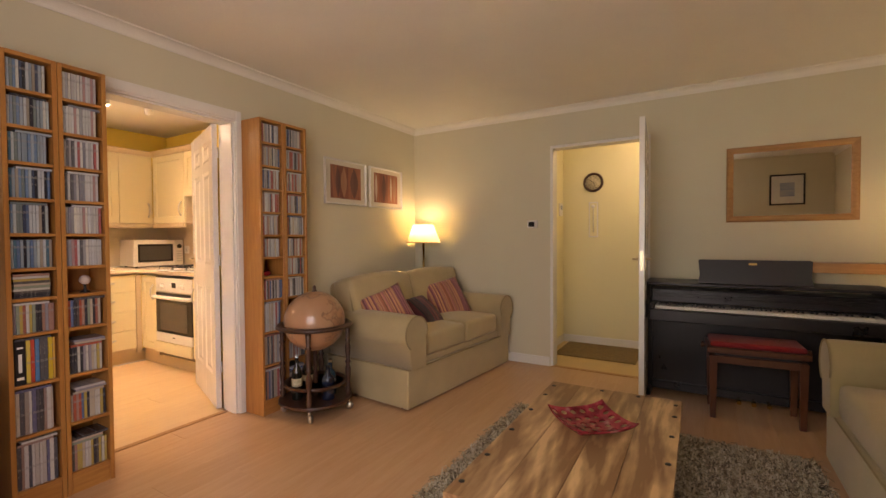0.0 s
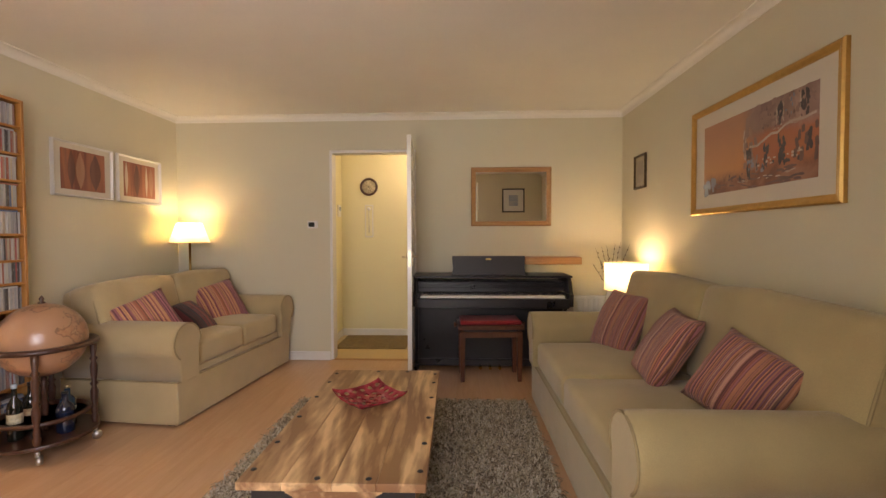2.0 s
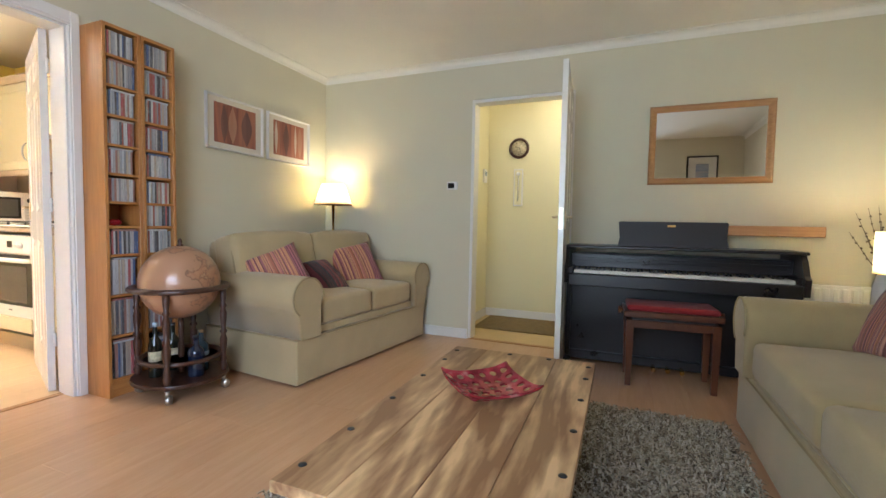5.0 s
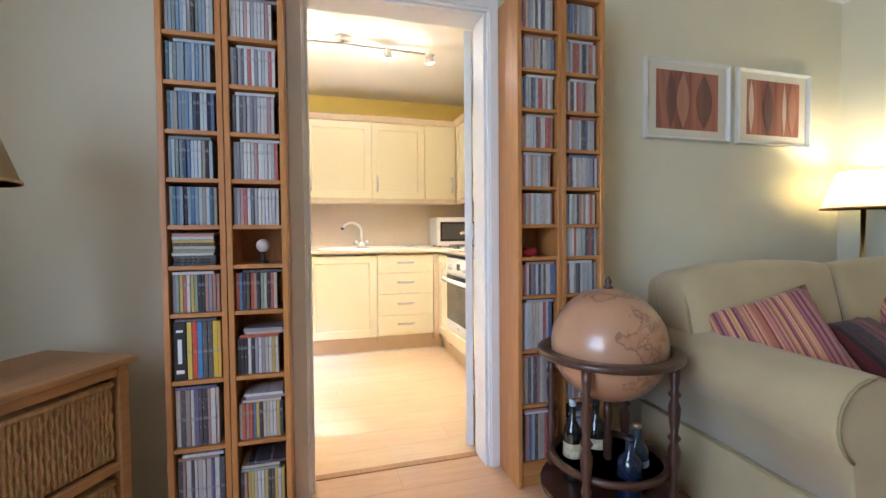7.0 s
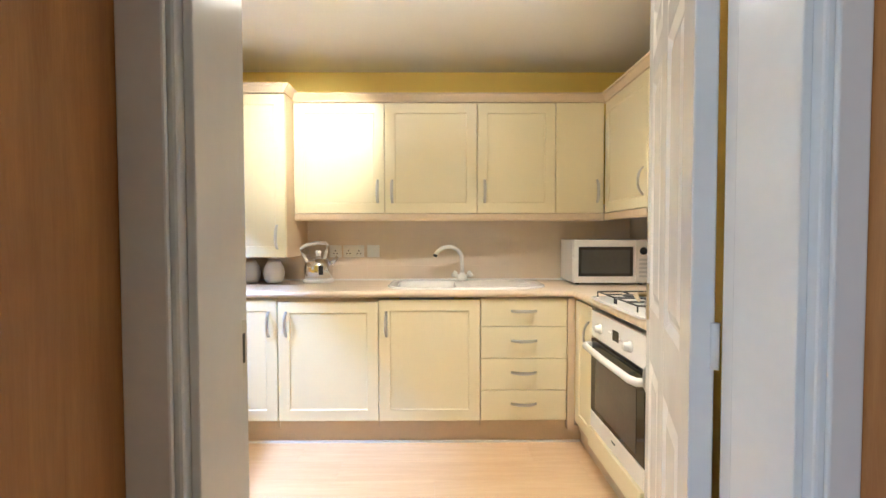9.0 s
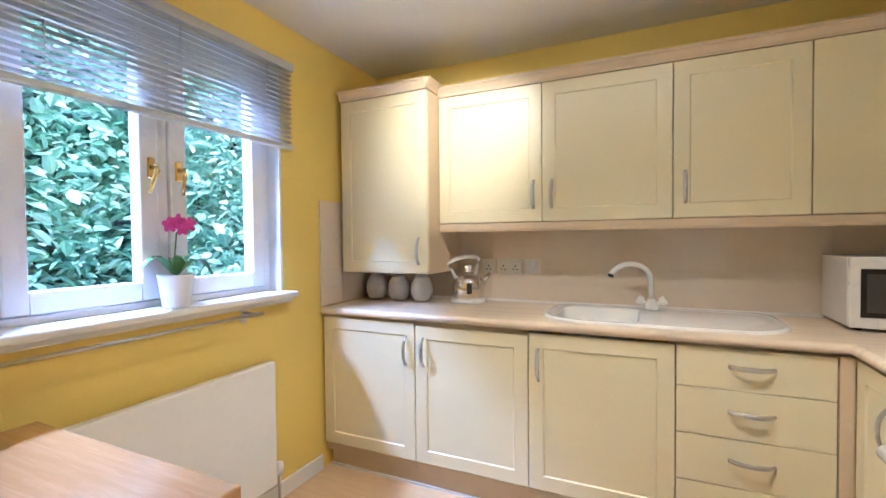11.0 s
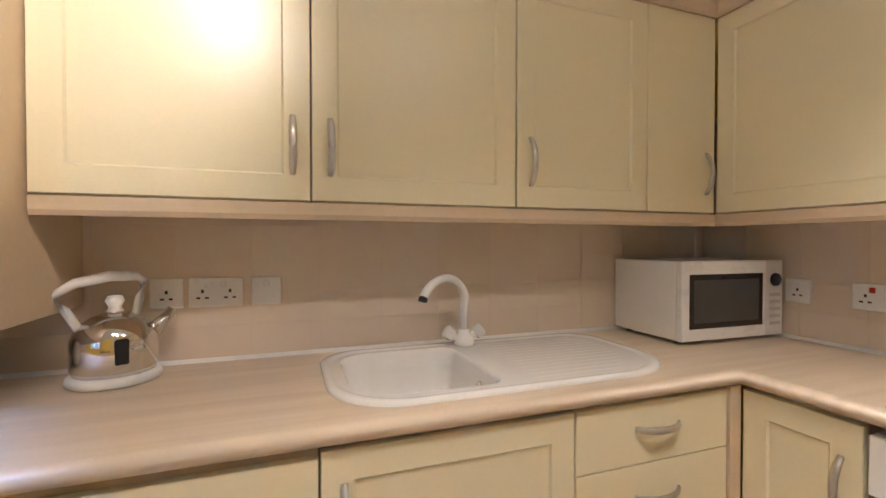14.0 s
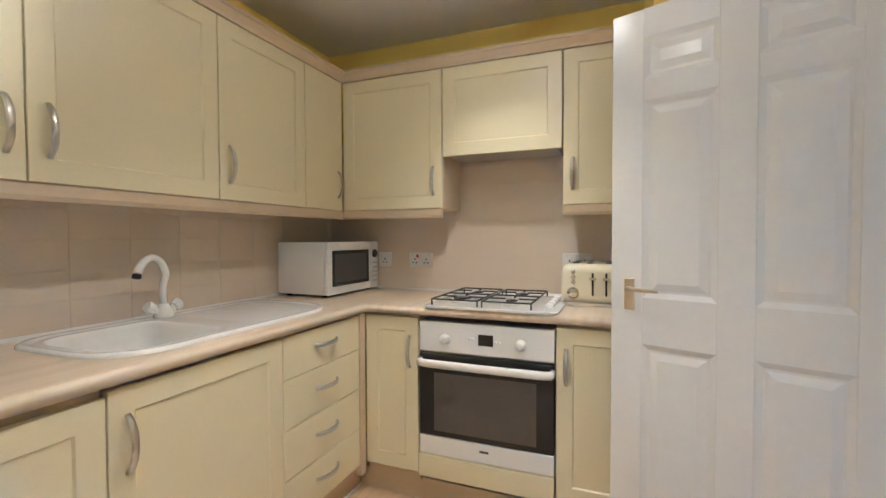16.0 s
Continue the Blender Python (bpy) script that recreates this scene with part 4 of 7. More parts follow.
def hob():
    h = thing("gas_hob", "white four-burner gas hob with black pan supports", "hob", (-4.60, 2.80, 0.908))
    part("hob_plate", prism(bmesh.new(), rounded(-0.29, 0.29, -0.255, 0.25, (0.03,) * 4, 5), 0, 0.010, 0.004), ENAMEL, h, "white enamel plate")
    for x, y, r in ((-0.16, -0.10, 0.048), (0.075, -0.11, 0.030), (-0.15, 0.13, 0.030), (0.075, 0.12, 0.038)):
        b = part("burner", lathe(bmesh.new(), [(r + 0.012, 0.010), (r + 0.010, 0.018), (r, 0.020), (r, 0.026)], 20, (x, y, 0)), STEEL, h, "steel burner ring")
        part("burner_cap", lathe(bmesh.new(), [(r * 0.85, 0.0265), (r * 0.9, 0.031), (r * 0.6, 0.034), (0, 0.034)], 20, (x, y, 0)), IRON, b, "black burner cap")
    for cx in (-0.155, 0.075):
        bm = bmesh.new()
        a, b, c, d = cx - 0.105, cx + 0.105, -0.225, 0.225
        for p, q in (((a, c), (b, c)), ((b, c), (b, d)), ((b, d), (a, d)), ((a, d), (a, c)), ((a, 0), (b, 0)), ((cx, c), (cx, -0.15)), ((cx, -0.06), (cx, 0.06)), ((cx, 0.16), (cx, d)), ((a, -0.105), (cx - 0.03, -0.105)), ((cx + 0.03, -0.105), (b, -0.105)), ((a, 0.12), (cx - 0.03, 0.12)), ((cx + 0.03, 0.12), (b, 0.12))):
            tube(bm, [(*p, 0.036), (*q, 0.036)], 0.0038, 6)
        for p in ((a, c), (b, c), (b, d), (a, d)):
            tube(bm, [(*p, 0.036), (*p, 0.010)], 0.0038, 6)
        part("pan_support", bm, IRON, h, "black iron pan support")
    for k in range(4):
        bm = lathe(bmesh.new(), [(0.017, 0.010), (0.016, 0.026), (0.012, 0.030), (0, 0.030)], 16, (0.243, -0.155 + 0.085 * k, 0))
        part("knob", bm, WPLASTIC, h, "round white knob")


hob()


def microwave():
    m = thing("microwave", "white microwave oven with dark window on the worktop", "microwave", (-5.452, 2.872, 0.909), -91.5)
    W, D, H = 0.48, 0.325, 0.286
    part("case", B(-W / 2, W / 2, -D, -0.02, 0.012, H, 0.006, 2), ENAMEL, m, "white metal case")
    part("door", B(-W / 2 + 0.088, W / 2, -0.019, 0.006, 0.012, H, 0.005, 2), WPLASTIC, m, "white door frame").location.x = 0
    part("window", B(-W / 2 + 0.108, W / 2 - 0.032, 0.0062, 0.008, 0.055, H - 0.045), DARKGLASS, m, "dark glass window")
    part("window_screen", B(-W / 2 + 0.128, W / 2 - 0.050, 0.0082, 0.0087, 0.074, H - 0.064), plain("grey_mesh_screen", (0.07, 0.067, 0.062), 0.18), m, "grey perforated screen in the window")
    p = part("control_panel", B(-W / 2, -W / 2 + 0.086, -0.019, 0.005, 0.012, H, 0.005, 2), WPLASTIC, m, "white control panel")
    part("dial", lathe(bmesh.new(), [(0.024, 0), (0.023, 0.008), (0.018, 0.012), (0, 0.012)], 18), IRON, p, "dark dial").matrix_local = pose(-W / 2 + 0.043, 0.005, 0.215, -90, 0, 0)
    for k in range(5):
        part("key_row", B(-W / 2 + 0.015, -W / 2 + 0.07, 0.0052, 0.0062, 0.05 + 0.026 * k, 0.062 + 0.026 * k), plain("grey_print", (0.6, 0.6, 0.58), 0.5) if k == 0 else bpy.data.materials["grey_print"], p)
    for x, y in ((-0.2, -0.05), (0.2, -0.05), (-0.2, -0.28), (0.2, -0.28)):
        part("foot", lathe(bmesh.new(), [(0.014, 0), (0.014, 0.012)], 10, (x, y, 0)), IRON, m)


microwave()


def kettle():
    k = thing("kettle", "polished steel dome kettle with cream handle", "kettle", (-5.68, 0.968, 0.909), 25)
    part("base", lathe(bmesh.new(), [(0.094, 0), (0.098, 0.006), (0.094, 0.018), (0.085, 0.022)], 28), WPLASTIC, k, "cream base")
    prof = [(0.083, 0.022), (0.088, 0.035), (0.088, 0.09)] + [(0.088 * math.cos(a), 0.09 + 0.075 * math.sin(a)) for a in [math.pi / 2 * j / 8 for j in range(1, 8)]] + [(0.018, 0.165)]
    part("body", lathe(bmesh.new(), prof, 28), CHROME, k, "polished steel dome body")
    part("lid_knob", lathe(bmesh.new(), [(0.018, 0.165), (0.012, 0.175), (0.020, 0.190), (0.014, 0.202), (0, 0.204)], 16), WPLASTIC, k, "cream lid knob")
    part("handle", tube(bmesh.new(), [(0, -0.070, 0.13), (0, -0.092, 0.175), (0, -0.118, 0.208), (0, -0.075, 0.236), (0, -0.01, 0.250), (0, 0.045, 0.248), (0, 0.058, 0.236), (0, 0.050, 0.195), (0, 0.040, 0.148)], [0.010, 0.010, 0.011, 0.012, 0.013, 0.012, 0.011, 0.010, 0.009], 10), WPLASTIC, k, "cream arched handle")
    part("spout", tube(bmesh.new(), [(0, 0.07, 0.10), (0, 0.095, 0.125), (0, 0.122, 0.158)], [0.022, 0.017, 0.012], 12), CHROME, k, "polished spout")
    part("gauge", B(0.082, 0.090, -0.014, 0.014, 0.05, 0.11, 0.004), BLACK, k, "dark level gauge")

    k.scale = (1.06, 1.06, 1.06)


kettle()
for y in (0.370, 0.530, 0.690):
    bm = lathe(bmesh.new(), [(0.045, 0), (0.062, 0.03), (0.068, 0.07), (0.060, 0.11), (0.044, 0.135), (0.046, 0.139), (0.040, 0.142), (0.032, 0.155), (0, 0.158)], 24)
    ob = solid("storage_jar", bm, plain("white_ceramic", (0.80, 0.78, 0.74), 0.35, var=0.03, fine=25, bump=0.05) if y < 0.5 else bpy.data.materials["white_ceramic"], "rounded white ceramic jar under the cabinet", "jar", "storage jars")
    ob.location = (-5.62, y, 0.909)


def toaster():
    t = thing("toaster", "cream four-slice toaster with chrome dials", "toaster", (-4.165, 2.80, 0.909), 180)
    cm = plain("cream_enamel", (0.82, 0.76, 0.56), 0.25, var=0.02, bump=0.01, coat=0.4)
    part("body", B(-0.165, 0.165, -0.24, 0.0, 0.014, 0.19, 0.035, 5), cm, t, "rounded cream body")
    part("base", B(-0.16, 0.16, -0.235, 0.002, 0.0, 0.022, 0.006, 2), CHROME, t, "chrome base band")
    for x in (0.11, -0.11):
        part("dial", lathe(bmesh.new(), [(0.026, 0), (0.026, 0.006), (0.019, 0.009), (0.018, 0.02), (0, 0.021)], 20), CHROME, t, "chrome dial").matrix_local = pose(x, 0.0, 0.06, -90, 0, 0)
        for j in range(3):
            part("button", lathe(bmesh.new(), [(0.010, 0), (0.009, 0.005), (0, 0.006)], 12), CHROME, t, "small chrome button").matrix_local = pose(x, 0.0, 0.105 + 0.024 * j, -90, 0, 0)
    for x in (0.028, -0.028):
        part("lever", B(x - 0.004, x + 0.004, 0.0, 0.004, 0.05, 0.15, 0.001), IRON, t, "lever slot")
        part("lever_grip", B(x - 0.014, x + 0.014, 0.004, 0.02, 0.12, 0.13, 0.003), CHROME, t, "chrome lever")
    for x in (-0.10, -0.04, 0.04, 0.10):
        part("slot", B(x - 0.014, x + 0.014, -0.21, -0.03, 0.189, 0.194, 0.002), IRON, t, "dark bread slot")


toaster()


def socket(at, rz, width, holes, label, red=False):
    s = thing("wall_socket", label, "socket", at, rz, "wall sockets")
    part("plate", B(-width / 2, width / 2, 0, 0.010, -0.043, 0.043, 0.004, 2), WPLASTIC, s)
    for k in range(holes):
        x = (k - (holes - 1) / 2) * width / max(holes, 1)
        for dx, dz, a, b in ((0, 0.004, 0.0035, 0.005), (-0.011, -0.016, 0.005, 0.0028), (0.011, -0.016, 0.005, 0.0028)):
            part("pin_hole", B(x + dx - a, x + dx + a, 0.0102, 0.0108, dz - b, dz + b), IRON, s)
    n = max(1, holes)
    for k in range(n):
        x = (k - (n - 1) / 2) * width / n * 0.5
        part("rocker", B(x - 0.008, x + 0.008, 0.0102, 0.0145, 0.014, 0.032, 0.002), plain("red_rocker", (0.6, 0.04, 0.02), 0.4) if red and k == n - 1 else WPLASTIC, s, "red switch" if red and k == n - 1 else "")


for y, w, h in ((1.06, 0.086, 1), (1.188, 0.146, 2), (1.325, 0.086, 0)):
    socket((KW + 0.010, y, 1.113), -90, w, h, "white plastic wall socket on the tiles" if h else "white plastic switch plate on the tiles")
socket((-5.165, KN - 0.010, 1.085), 180, 0.146, 2, "white cooker switch with red rocker on the tiles", True)
socket((-5.40, KN - 0.010, 1.085), 180, 0.086, 1, "white plastic wall socket behind the microwave")
socket((-4.285, KN - 0.010, 1.09), 180, 0.146, 2, "white plastic wall socket behind the toaster")


def radiator(at, rz, w, h, label, plain_front):
    r = thing("radiator", label, "radiator", at, rz)
    bm = bmesh.new()
    if plain_front:
        box(bm, -w / 2, w / 2, 0.03, 0.075, 0.0, h, 0.008, 2)
    else:
        n = int(w / 0.045)
        for k in range(n):
            x = -w / 2 + (k + 0.5) * w / n
            part("rib", B(x - 0.017, x + 0.017, 0.0625, 0.078, 0.015, h - 0.02, 0.006, 2), GLOSS, r)
        box(bm, -w / 2, w / 2, 0.03, 0.062, 0.0, h, 0.006, 2)
    part("panel", bm, GLOSS, r)
    part("bracket", B(-w * 0.3, w * 0.3, 0.0, 0.03, h * 0.3, h * 0.7), GLOSS, r)
    bm = tube(bmesh.new(), [(-w / 2 - 0.03, 0.05, 0.04), (-w / 2, 0.05, 0.04)], 0.010, 8)
    lathe(bm, [(0.018, 0), (0.020, 0.03), (0.017, 0.055), (0, 0.056)], 12, (-w / 2 - 0.035, 0.05, 0.03))
    part("valve", bm, WPLASTIC, r, "white radiator valve")
    part("pipe", tube(bmesh.new(), [(-w / 2 - 0.035, 0.05, 0.03), (-w / 2 - 0.035, 0.05, -at[2])], 0.0075, 8), STEEL, r, "thin supply pipe")


radiator((-4.235, SY, 0.13), 0, 1.12, 0.585, "plain white panel radiator under the window", True)
radiator((0.66, NY, 0.12), 180, 0.62, 0.52, "white ribbed radiator behind the piano end", False)
rail = thing("towel_rail", "thin brushed steel rail below the sill", "rail", (-4.24, SY, 0.955))
part("bar", tube(bmesh.new(), [(-0.47, 0.09, 0), (0.50, 0.09, 0)], 0.007, 10), STEEL, rail)
for x in (-0.44, 0.47):
    bm = tube(bmesh.new(), [(x, 0.004, 0.0), (x, 0.09, 0.0)], 0.006, 8)
    box(bm, x - 0.014, x + 0.014, 0.0, 0.005, -0.045, 0.03, 0.002)
    part("bracket", bm, STEEL, rail)


def blind():
    b = thing("venetian_blind", "half-raised pale grey venetian blind", "blind", (-4.385, SY + 0.028, 1.745))
    SL = plain("blind_slat_grey", (0.50, 0.49, 0.47), 0.4, var=0.05, bump=0.01)
    part("head_rail", B(-0.59, 0.59, -0.022, 0.022, 0.375, 0.415, 0.004), SL, b, "grey head rail")
    part("bottom_rail", B(-0.585, 0.585, -0.018, 0.018, -0.012, 0.010, 0.004), SL, b, "grey bottom rail")
    first = None
    for k in range(15):
        if first is None:
            bm = bmesh.new()
            rows = []
            for j in range(5):
                u = -1 + j / 2
                rows.append([bm.verts.new((x, u * 0.0125, 0.003 * (1 - u * u) + z)) for x, z in ((-0.585, 0), (0.585, 0))])
            for p, q in zip(rows, rows[1:]):
                bm.faces.new((p[0], p[1], q[1], q[0]))
            ret = bmesh.ops.extrude_face_region(bm, geom=bm.faces[:])
            bmesh.ops.translate(bm, verts=[v for v in ret["geom"] if isinstance(v, bmesh.types.BMVert)], vec=(0, 0, 0.0007))
            first = part("slat", bm, SL, b)
            s = first
        else:
            s = new("slat", first.data)
            s.parent = b
        s.matrix_local = pose(0, 0, 0.024 + 0.0235 * k, 14, 0, 0)
    for x in (-0.42, 0.0, 0.42):
        part("cord", tube(bmesh.new(), [(x, 0.0145, 0), (x, 0.0145, 0.38)], 0.0012, 5), SL, b)


blind()


def orchid():
    o = thing("orchid", "pink orchid in a white pot on the sill", "plant", (-4.365, 0.283, 1.031))
    part("pot", lathe(bmesh.new(), [(0.045, 0), (0.048, 0.004), (0.063, 0.118), (0.066, 0.124), (0.060, 0.124), (0.056, 0.11), (0, 0.108)], 28), WPLASTIC, o, "tapered white pot")
    part("compost", lathe(bmesh.new(), [(0.057, 0.107), (0.05, 0.114), (0.02, 0.118), (0, 0.117)], 14), BARK, o, "bark compost")
    green = plain("orchid_leaf", (0.07, 0.17, 0.045), 0.35, var=0.2, bump=0.05)
    pink = plain("orchid_petal", (0.62, 0.05, 0.42), 0.5, var=0.2, scale=30, bump=0.05)
    for a, l, drop in ((0.15, 0.13, 0.02), (3.2, 0.15, 0.06), (1.3, 0.10, 0.0), (4.1, 0.12, 0.03), (5.4, 0.09, 0.01)):
        bm = bmesh.new()
        rows = []
        for k in range(7):
            u = k / 6
            w = 0.024 * math.sin(math.pi * min(0.95, 0.12 + u * 0.85)) + 0.002
            r, z = 0.01 + l * u, 0.12 + 0.075 * math.sin(u * 2.4) - drop * u * u
            c, s = math.cos(a), math.sin(a)
            rows.append([bm.verts.new((r * c - v * w * s, r * s + v * w * c, z + abs(v) * 0.006)) for v in (-1, 0, 1)])
        for p, q in zip(rows, rows[1:]):
            for j in range(2):
                bm.faces.new((p[j], p[j + 1], q[j + 1], q[j])).smooth = True
        part("leaf", bm, green, o, "arching green leaf")
    part("stem", tube(bmesh.new(), [(0, 0, 0.11), (0.006, 0.004, 0.20), (0.0, 0.008, 0.28), (-0.03, 0.012, 0.315)], 0.003, 6), green, o)
    rnd = random.Random(2)
    for cx, cz in ((-0.045, 0.315), (0.0, 0.325), (0.035, 0.312), (-0.015, 0.300)):
        bm = bmesh.new()
        for k in range(5):
            a = k * 1.2566 + 0.3
            d = Vector((math.cos(a), 0.25, math.sin(a)))
            n = Vector((-math.sin(a), 0, math.cos(a)))
            tip = [Vector((cx, 0.014, cz)), Vector((cx, 0.016, cz)) + d * 0.015 + n * 0.012, Vector((cx, 0.016, cz)) + d * 0.030 + n * 0.006, Vector((cx, 0.016, cz)) + d * 0.030 - n * 0.006, Vector((cx, 0.016, cz)) + d * 0.015 - n * 0.012]
            bm.faces.new([bm.verts.new(p) for p in tip])
        part("flower", bm, pink, o, "magenta orchid flower")


orchid()


def track_light():
    t = thing("track_light", "ceiling track with four white spotlights", "ceiling light", (-4.48, 1.72, CEIL))
    part("rose", lathe(bmesh.new(), [(0.05, 0), (0.05, -0.022), (0.03, -0.030), (0, -0.030)], 20), STEEL, t, "round steel ceiling rose")
    part("bar", tube(bmesh.new(), [(0.01, -0.60, -0.05), (0, -0.3, -0.05), (0.012, 0, -0.05), (0, 0.3, -0.05), (-0.02, 0.64, -0.05)], 0.007, 8), STEEL, t, "wavy steel bar")
    part("rod", tube(bmesh.new(), [(0.01, 0, -0.03), (0.01, 0, -0.05)], 0.008, 8), STEEL, t)
    for y, aim, power, cone in ((-0.52, (-5.48, 0.98, 1.82), 20, 60), (-0.27, (-4.5, 1.35, 0.0), 10.5, 114), (0.30, (-4.65, 1.9, 0.0), 12.5, 114), (0.60, (-4.75, 3.0, 0.35), 8.5, 78)):
        at = Vector((-4.48, 1.72 + y, CEIL - 0.085))
        s = new("spotlight")
        s.parent = t
        s.matrix_world = look(at, aim)
        bm = lathe(bmesh.new(), [(0.012, 0.045), (0.020, 0.035), (0.028, 0.0), (0.033, -0.035), (0.030, -0.035), (0.026, -0.02), (0.0, -0.02)], 18)
        part("spot_head", bm, WPLASTIC, s, "white lamp head")
        part("bulb", lathe(bmesh.new(), [(0.0, -0.0205), (0.026, -0.0205), (0.022, -0.034), (0, -0.038)], 16), glow("spot_bulb", (1, 0.88, 0.68), 5) if y < -0.5 else bpy.data.materials["spot_bulb"], s, "glowing reflector bulb")
        part("arm", tube(bmesh.new(), [(0, 0, 0), (0, 0.0, 0.05)], 0.005, 6), STEEL, t).matrix_local = pose(0, y, -0.095)
        d = bpy.data.lights.new("spot_beam", 'SPOT')
        d.energy, d.color, d.shadow_soft_size = power, WHITE, 0.03
        d.spot_size, d.spot_blend = radians(cone), 1.0
        lo = new("spot_beam", d)
        w = (Vector(aim) - at).normalized()
        lo.matrix_world = look(at + w * 0.06, aim)
        if cone > 90:
            lamp("spot_spill", 'POINT', at + w * 0.06, 1.25, WHITE, 0.03)


track_light()


def kitchen_table():
    """A narrow table with its long side to the wall beside the doorway."""
    t = thing("kitchen_table", "small cream kitchen table with a glossy beech top", "table", (KE - 0.27, 0.74, 0))
    W, L, H = 0.515, 0.82, 0.77
    part("tabletop", B(-W / 2, W / 2, -L / 2, L / 2, H - 0.034, H, 0.006, 3), TABLETOP, t, "glossy beech top")
    for x in (-1, 1):
        for y in (-1, 1):
            cx, cy = x * (W / 2 - 0.055), y * (L / 2 - 0.055)
            part("leg", B(cx - 0.027, cx + 0.027, cy - 0.027, cy + 0.027, 0, H - 0.0345, 0.004, 2), CREAM, t)
        part("apron", B(x * (W / 2 - 0.055) - 0.010, x * (W / 2 - 0.055) + 0.010, -L / 2 + 0.083, L / 2 - 0.083, H - 0.13, H - 0.0345, 0.002), CREAM, t)
    for y in (-1, 1):
        part("apron", B(-W / 2 + 0.083, W / 2 - 0.083, y * (L / 2 - 0.055) - 0.010, y * (L / 2 - 0.055) + 0.010, H - 0.13, H - 0.0345, 0.002), CREAM, t)


kitchen_table()

# ---- living room: shelves and discs ----
SHELF_Z = [1.845, 1.688, 1.532, 1.376, 1.222, 1.070, 0.938, 0.783, 0.562, 0.338, 0.10]


def cd_tower(name, y0, y1, label):
    """A narrow beech tower, 2 m high, open to the room."""
    t = thing(name, label, "shelf", (WX + 0.002, y0, 0), group="disc towers")
    w, d, H = y1 - y0, -3.015 - WX - 0.002, 2.0
    for a, b in ((0, 0.018), (w - 0.018, w)):
        part("side_panel", B(0, d, a, b, 0, H, 0.0015), BEECH, t)
    part("back_panel", B(0, 0.005, 0.0182, w - 0.0182, 0.06, H - 0.019), BEECH, t)
    part("top_panel", B(0, d, 0.0182, w - 0.0182, H - 0.018, H, 0.001), BEECHX, t)
    for z in SHELF_Z:
        part("shelf", B(0.0052, d - 0.004, 0.0182, w - 0.0182, z - 0.014, z, 0.001), BEECHX, t)
    part("plinth", B(d - 0.03, d - 0.008, 0.0182, w - 0.0182, 0, 0.085), BEECHX, t)
    return t


cd_tower("disc_tower", 1.048, 1.237, "tall narrow beech tower full of discs")
cd_tower("disc_tower", 1.239, 1.428, "tall narrow beech tower full of discs")
cd_tower("disc_tower", 2.292, 2.489, "tall narrow beech tower full of discs beside the doorway")
cd_tower("disc_tower", 2.491, 2.690, "tall narrow beech tower full of discs")


def disc_material(name, source, cols):
    """Printed spines: one colour a case, with a short band of lettering."""
    m, nt, b = shader(name)
    if source == "object":
        src = nt.nodes.new("ShaderNodeObjectInfo").outputs["Random"]
    else:
        src = nt.nodes.new("ShaderNodeNewGeometry").outputs["Random Per Island"]
    c = ramp(nt, src, [(k / len(cols), q) for k, q in enumerate(cols)], True)
    tc = nt.nodes.new("ShaderNodeTexCoord")
    n = node(nt, "ShaderNodeTexNoise", Scale=38.0, Detail=1.0)
    mp = nt.nodes.new("ShaderNodeMapping")
    mp.inputs["Scale"].default_value = (0.02, 2.5, 1)
    nt.links.new(tc.outputs["Object"], mp.inputs[0])
    nt.links.new(mp.outputs[0], n.inputs["Vector"])
    f = ramp(nt, n.outputs[0], [(0.0, (0, 0, 0)), (0.60, (0.55,) * 3), (0.66, (0, 0, 0))], True)
    mixc = nt.nodes.new("ShaderNodeMix")
    mixc.data_type = 'RGBA'
    nt.links.new(f, mixc.inputs["Factor"])
    nt.links.new(c, mixc.inputs["A"])
    mixc.inputs["B"].default_value = (0.30, 0.29, 0.28, 1)
    nt.links.new(mixc.outputs["Result"], b.inputs["Base Color"])
    b.inputs["Roughness"].default_value = 0.22
    b.inputs["Coat Weight"].default_value = 0.4
    return m


COOL = [(0.30, 0.36, 0.42), (0.05, 0.07, 0.12), (0.14, 0.22, 0.34), (0.42, 0.46, 0.50), (0.06, 0.14, 0.20), (0.22, 0.28, 0.34), (0.03, 0.03, 0.04), (0.36, 0.42, 0.44), (0.10, 0.16, 0.28), (0.50, 0.50, 0.48), (0.16, 0.20, 0.20), (0.30, 0.26, 0.22)]
PALE = [(0.46, 0.46, 0.46), (0.36, 0.37, 0.39), (0.55, 0.54, 0.52), (0.12, 0.12, 0.13), (0.42, 0.40, 0.40), (0.40, 0.12, 0.12), (0.50, 0.51, 0.53), (0.30, 0.30, 0.32), (0.58, 0.56, 0.50), (0.40, 0.24, 0.24), (0.48, 0.48, 0.49), (0.22, 0.22, 0.26)]
MIXED = [(0.34, 0.12, 0.09), (0.10, 0.09, 0.09), (0.45, 0.38, 0.30), (0.12, 0.16, 0.28), (0.50, 0.48, 0.44), (0.36, 0.20, 0.16), (0.05, 0.05, 0.06), (0.42, 0.10, 0.06), (0.28, 0.26, 0.30), (0.46, 0.34, 0.10), (0.24, 0.28, 0.22), (0.52, 0.50, 0.50)]
BRIGHT = [(0.60, 0.42, 0.04), (0.08, 0.22, 0.46), (0.55, 0.08, 0.05), (0.66, 0.50, 0.10), (0.20, 0.34, 0.50), (0.62, 0.36, 0.08), (0.50, 0.46, 0.36), (0.10, 0.10, 0.11)]
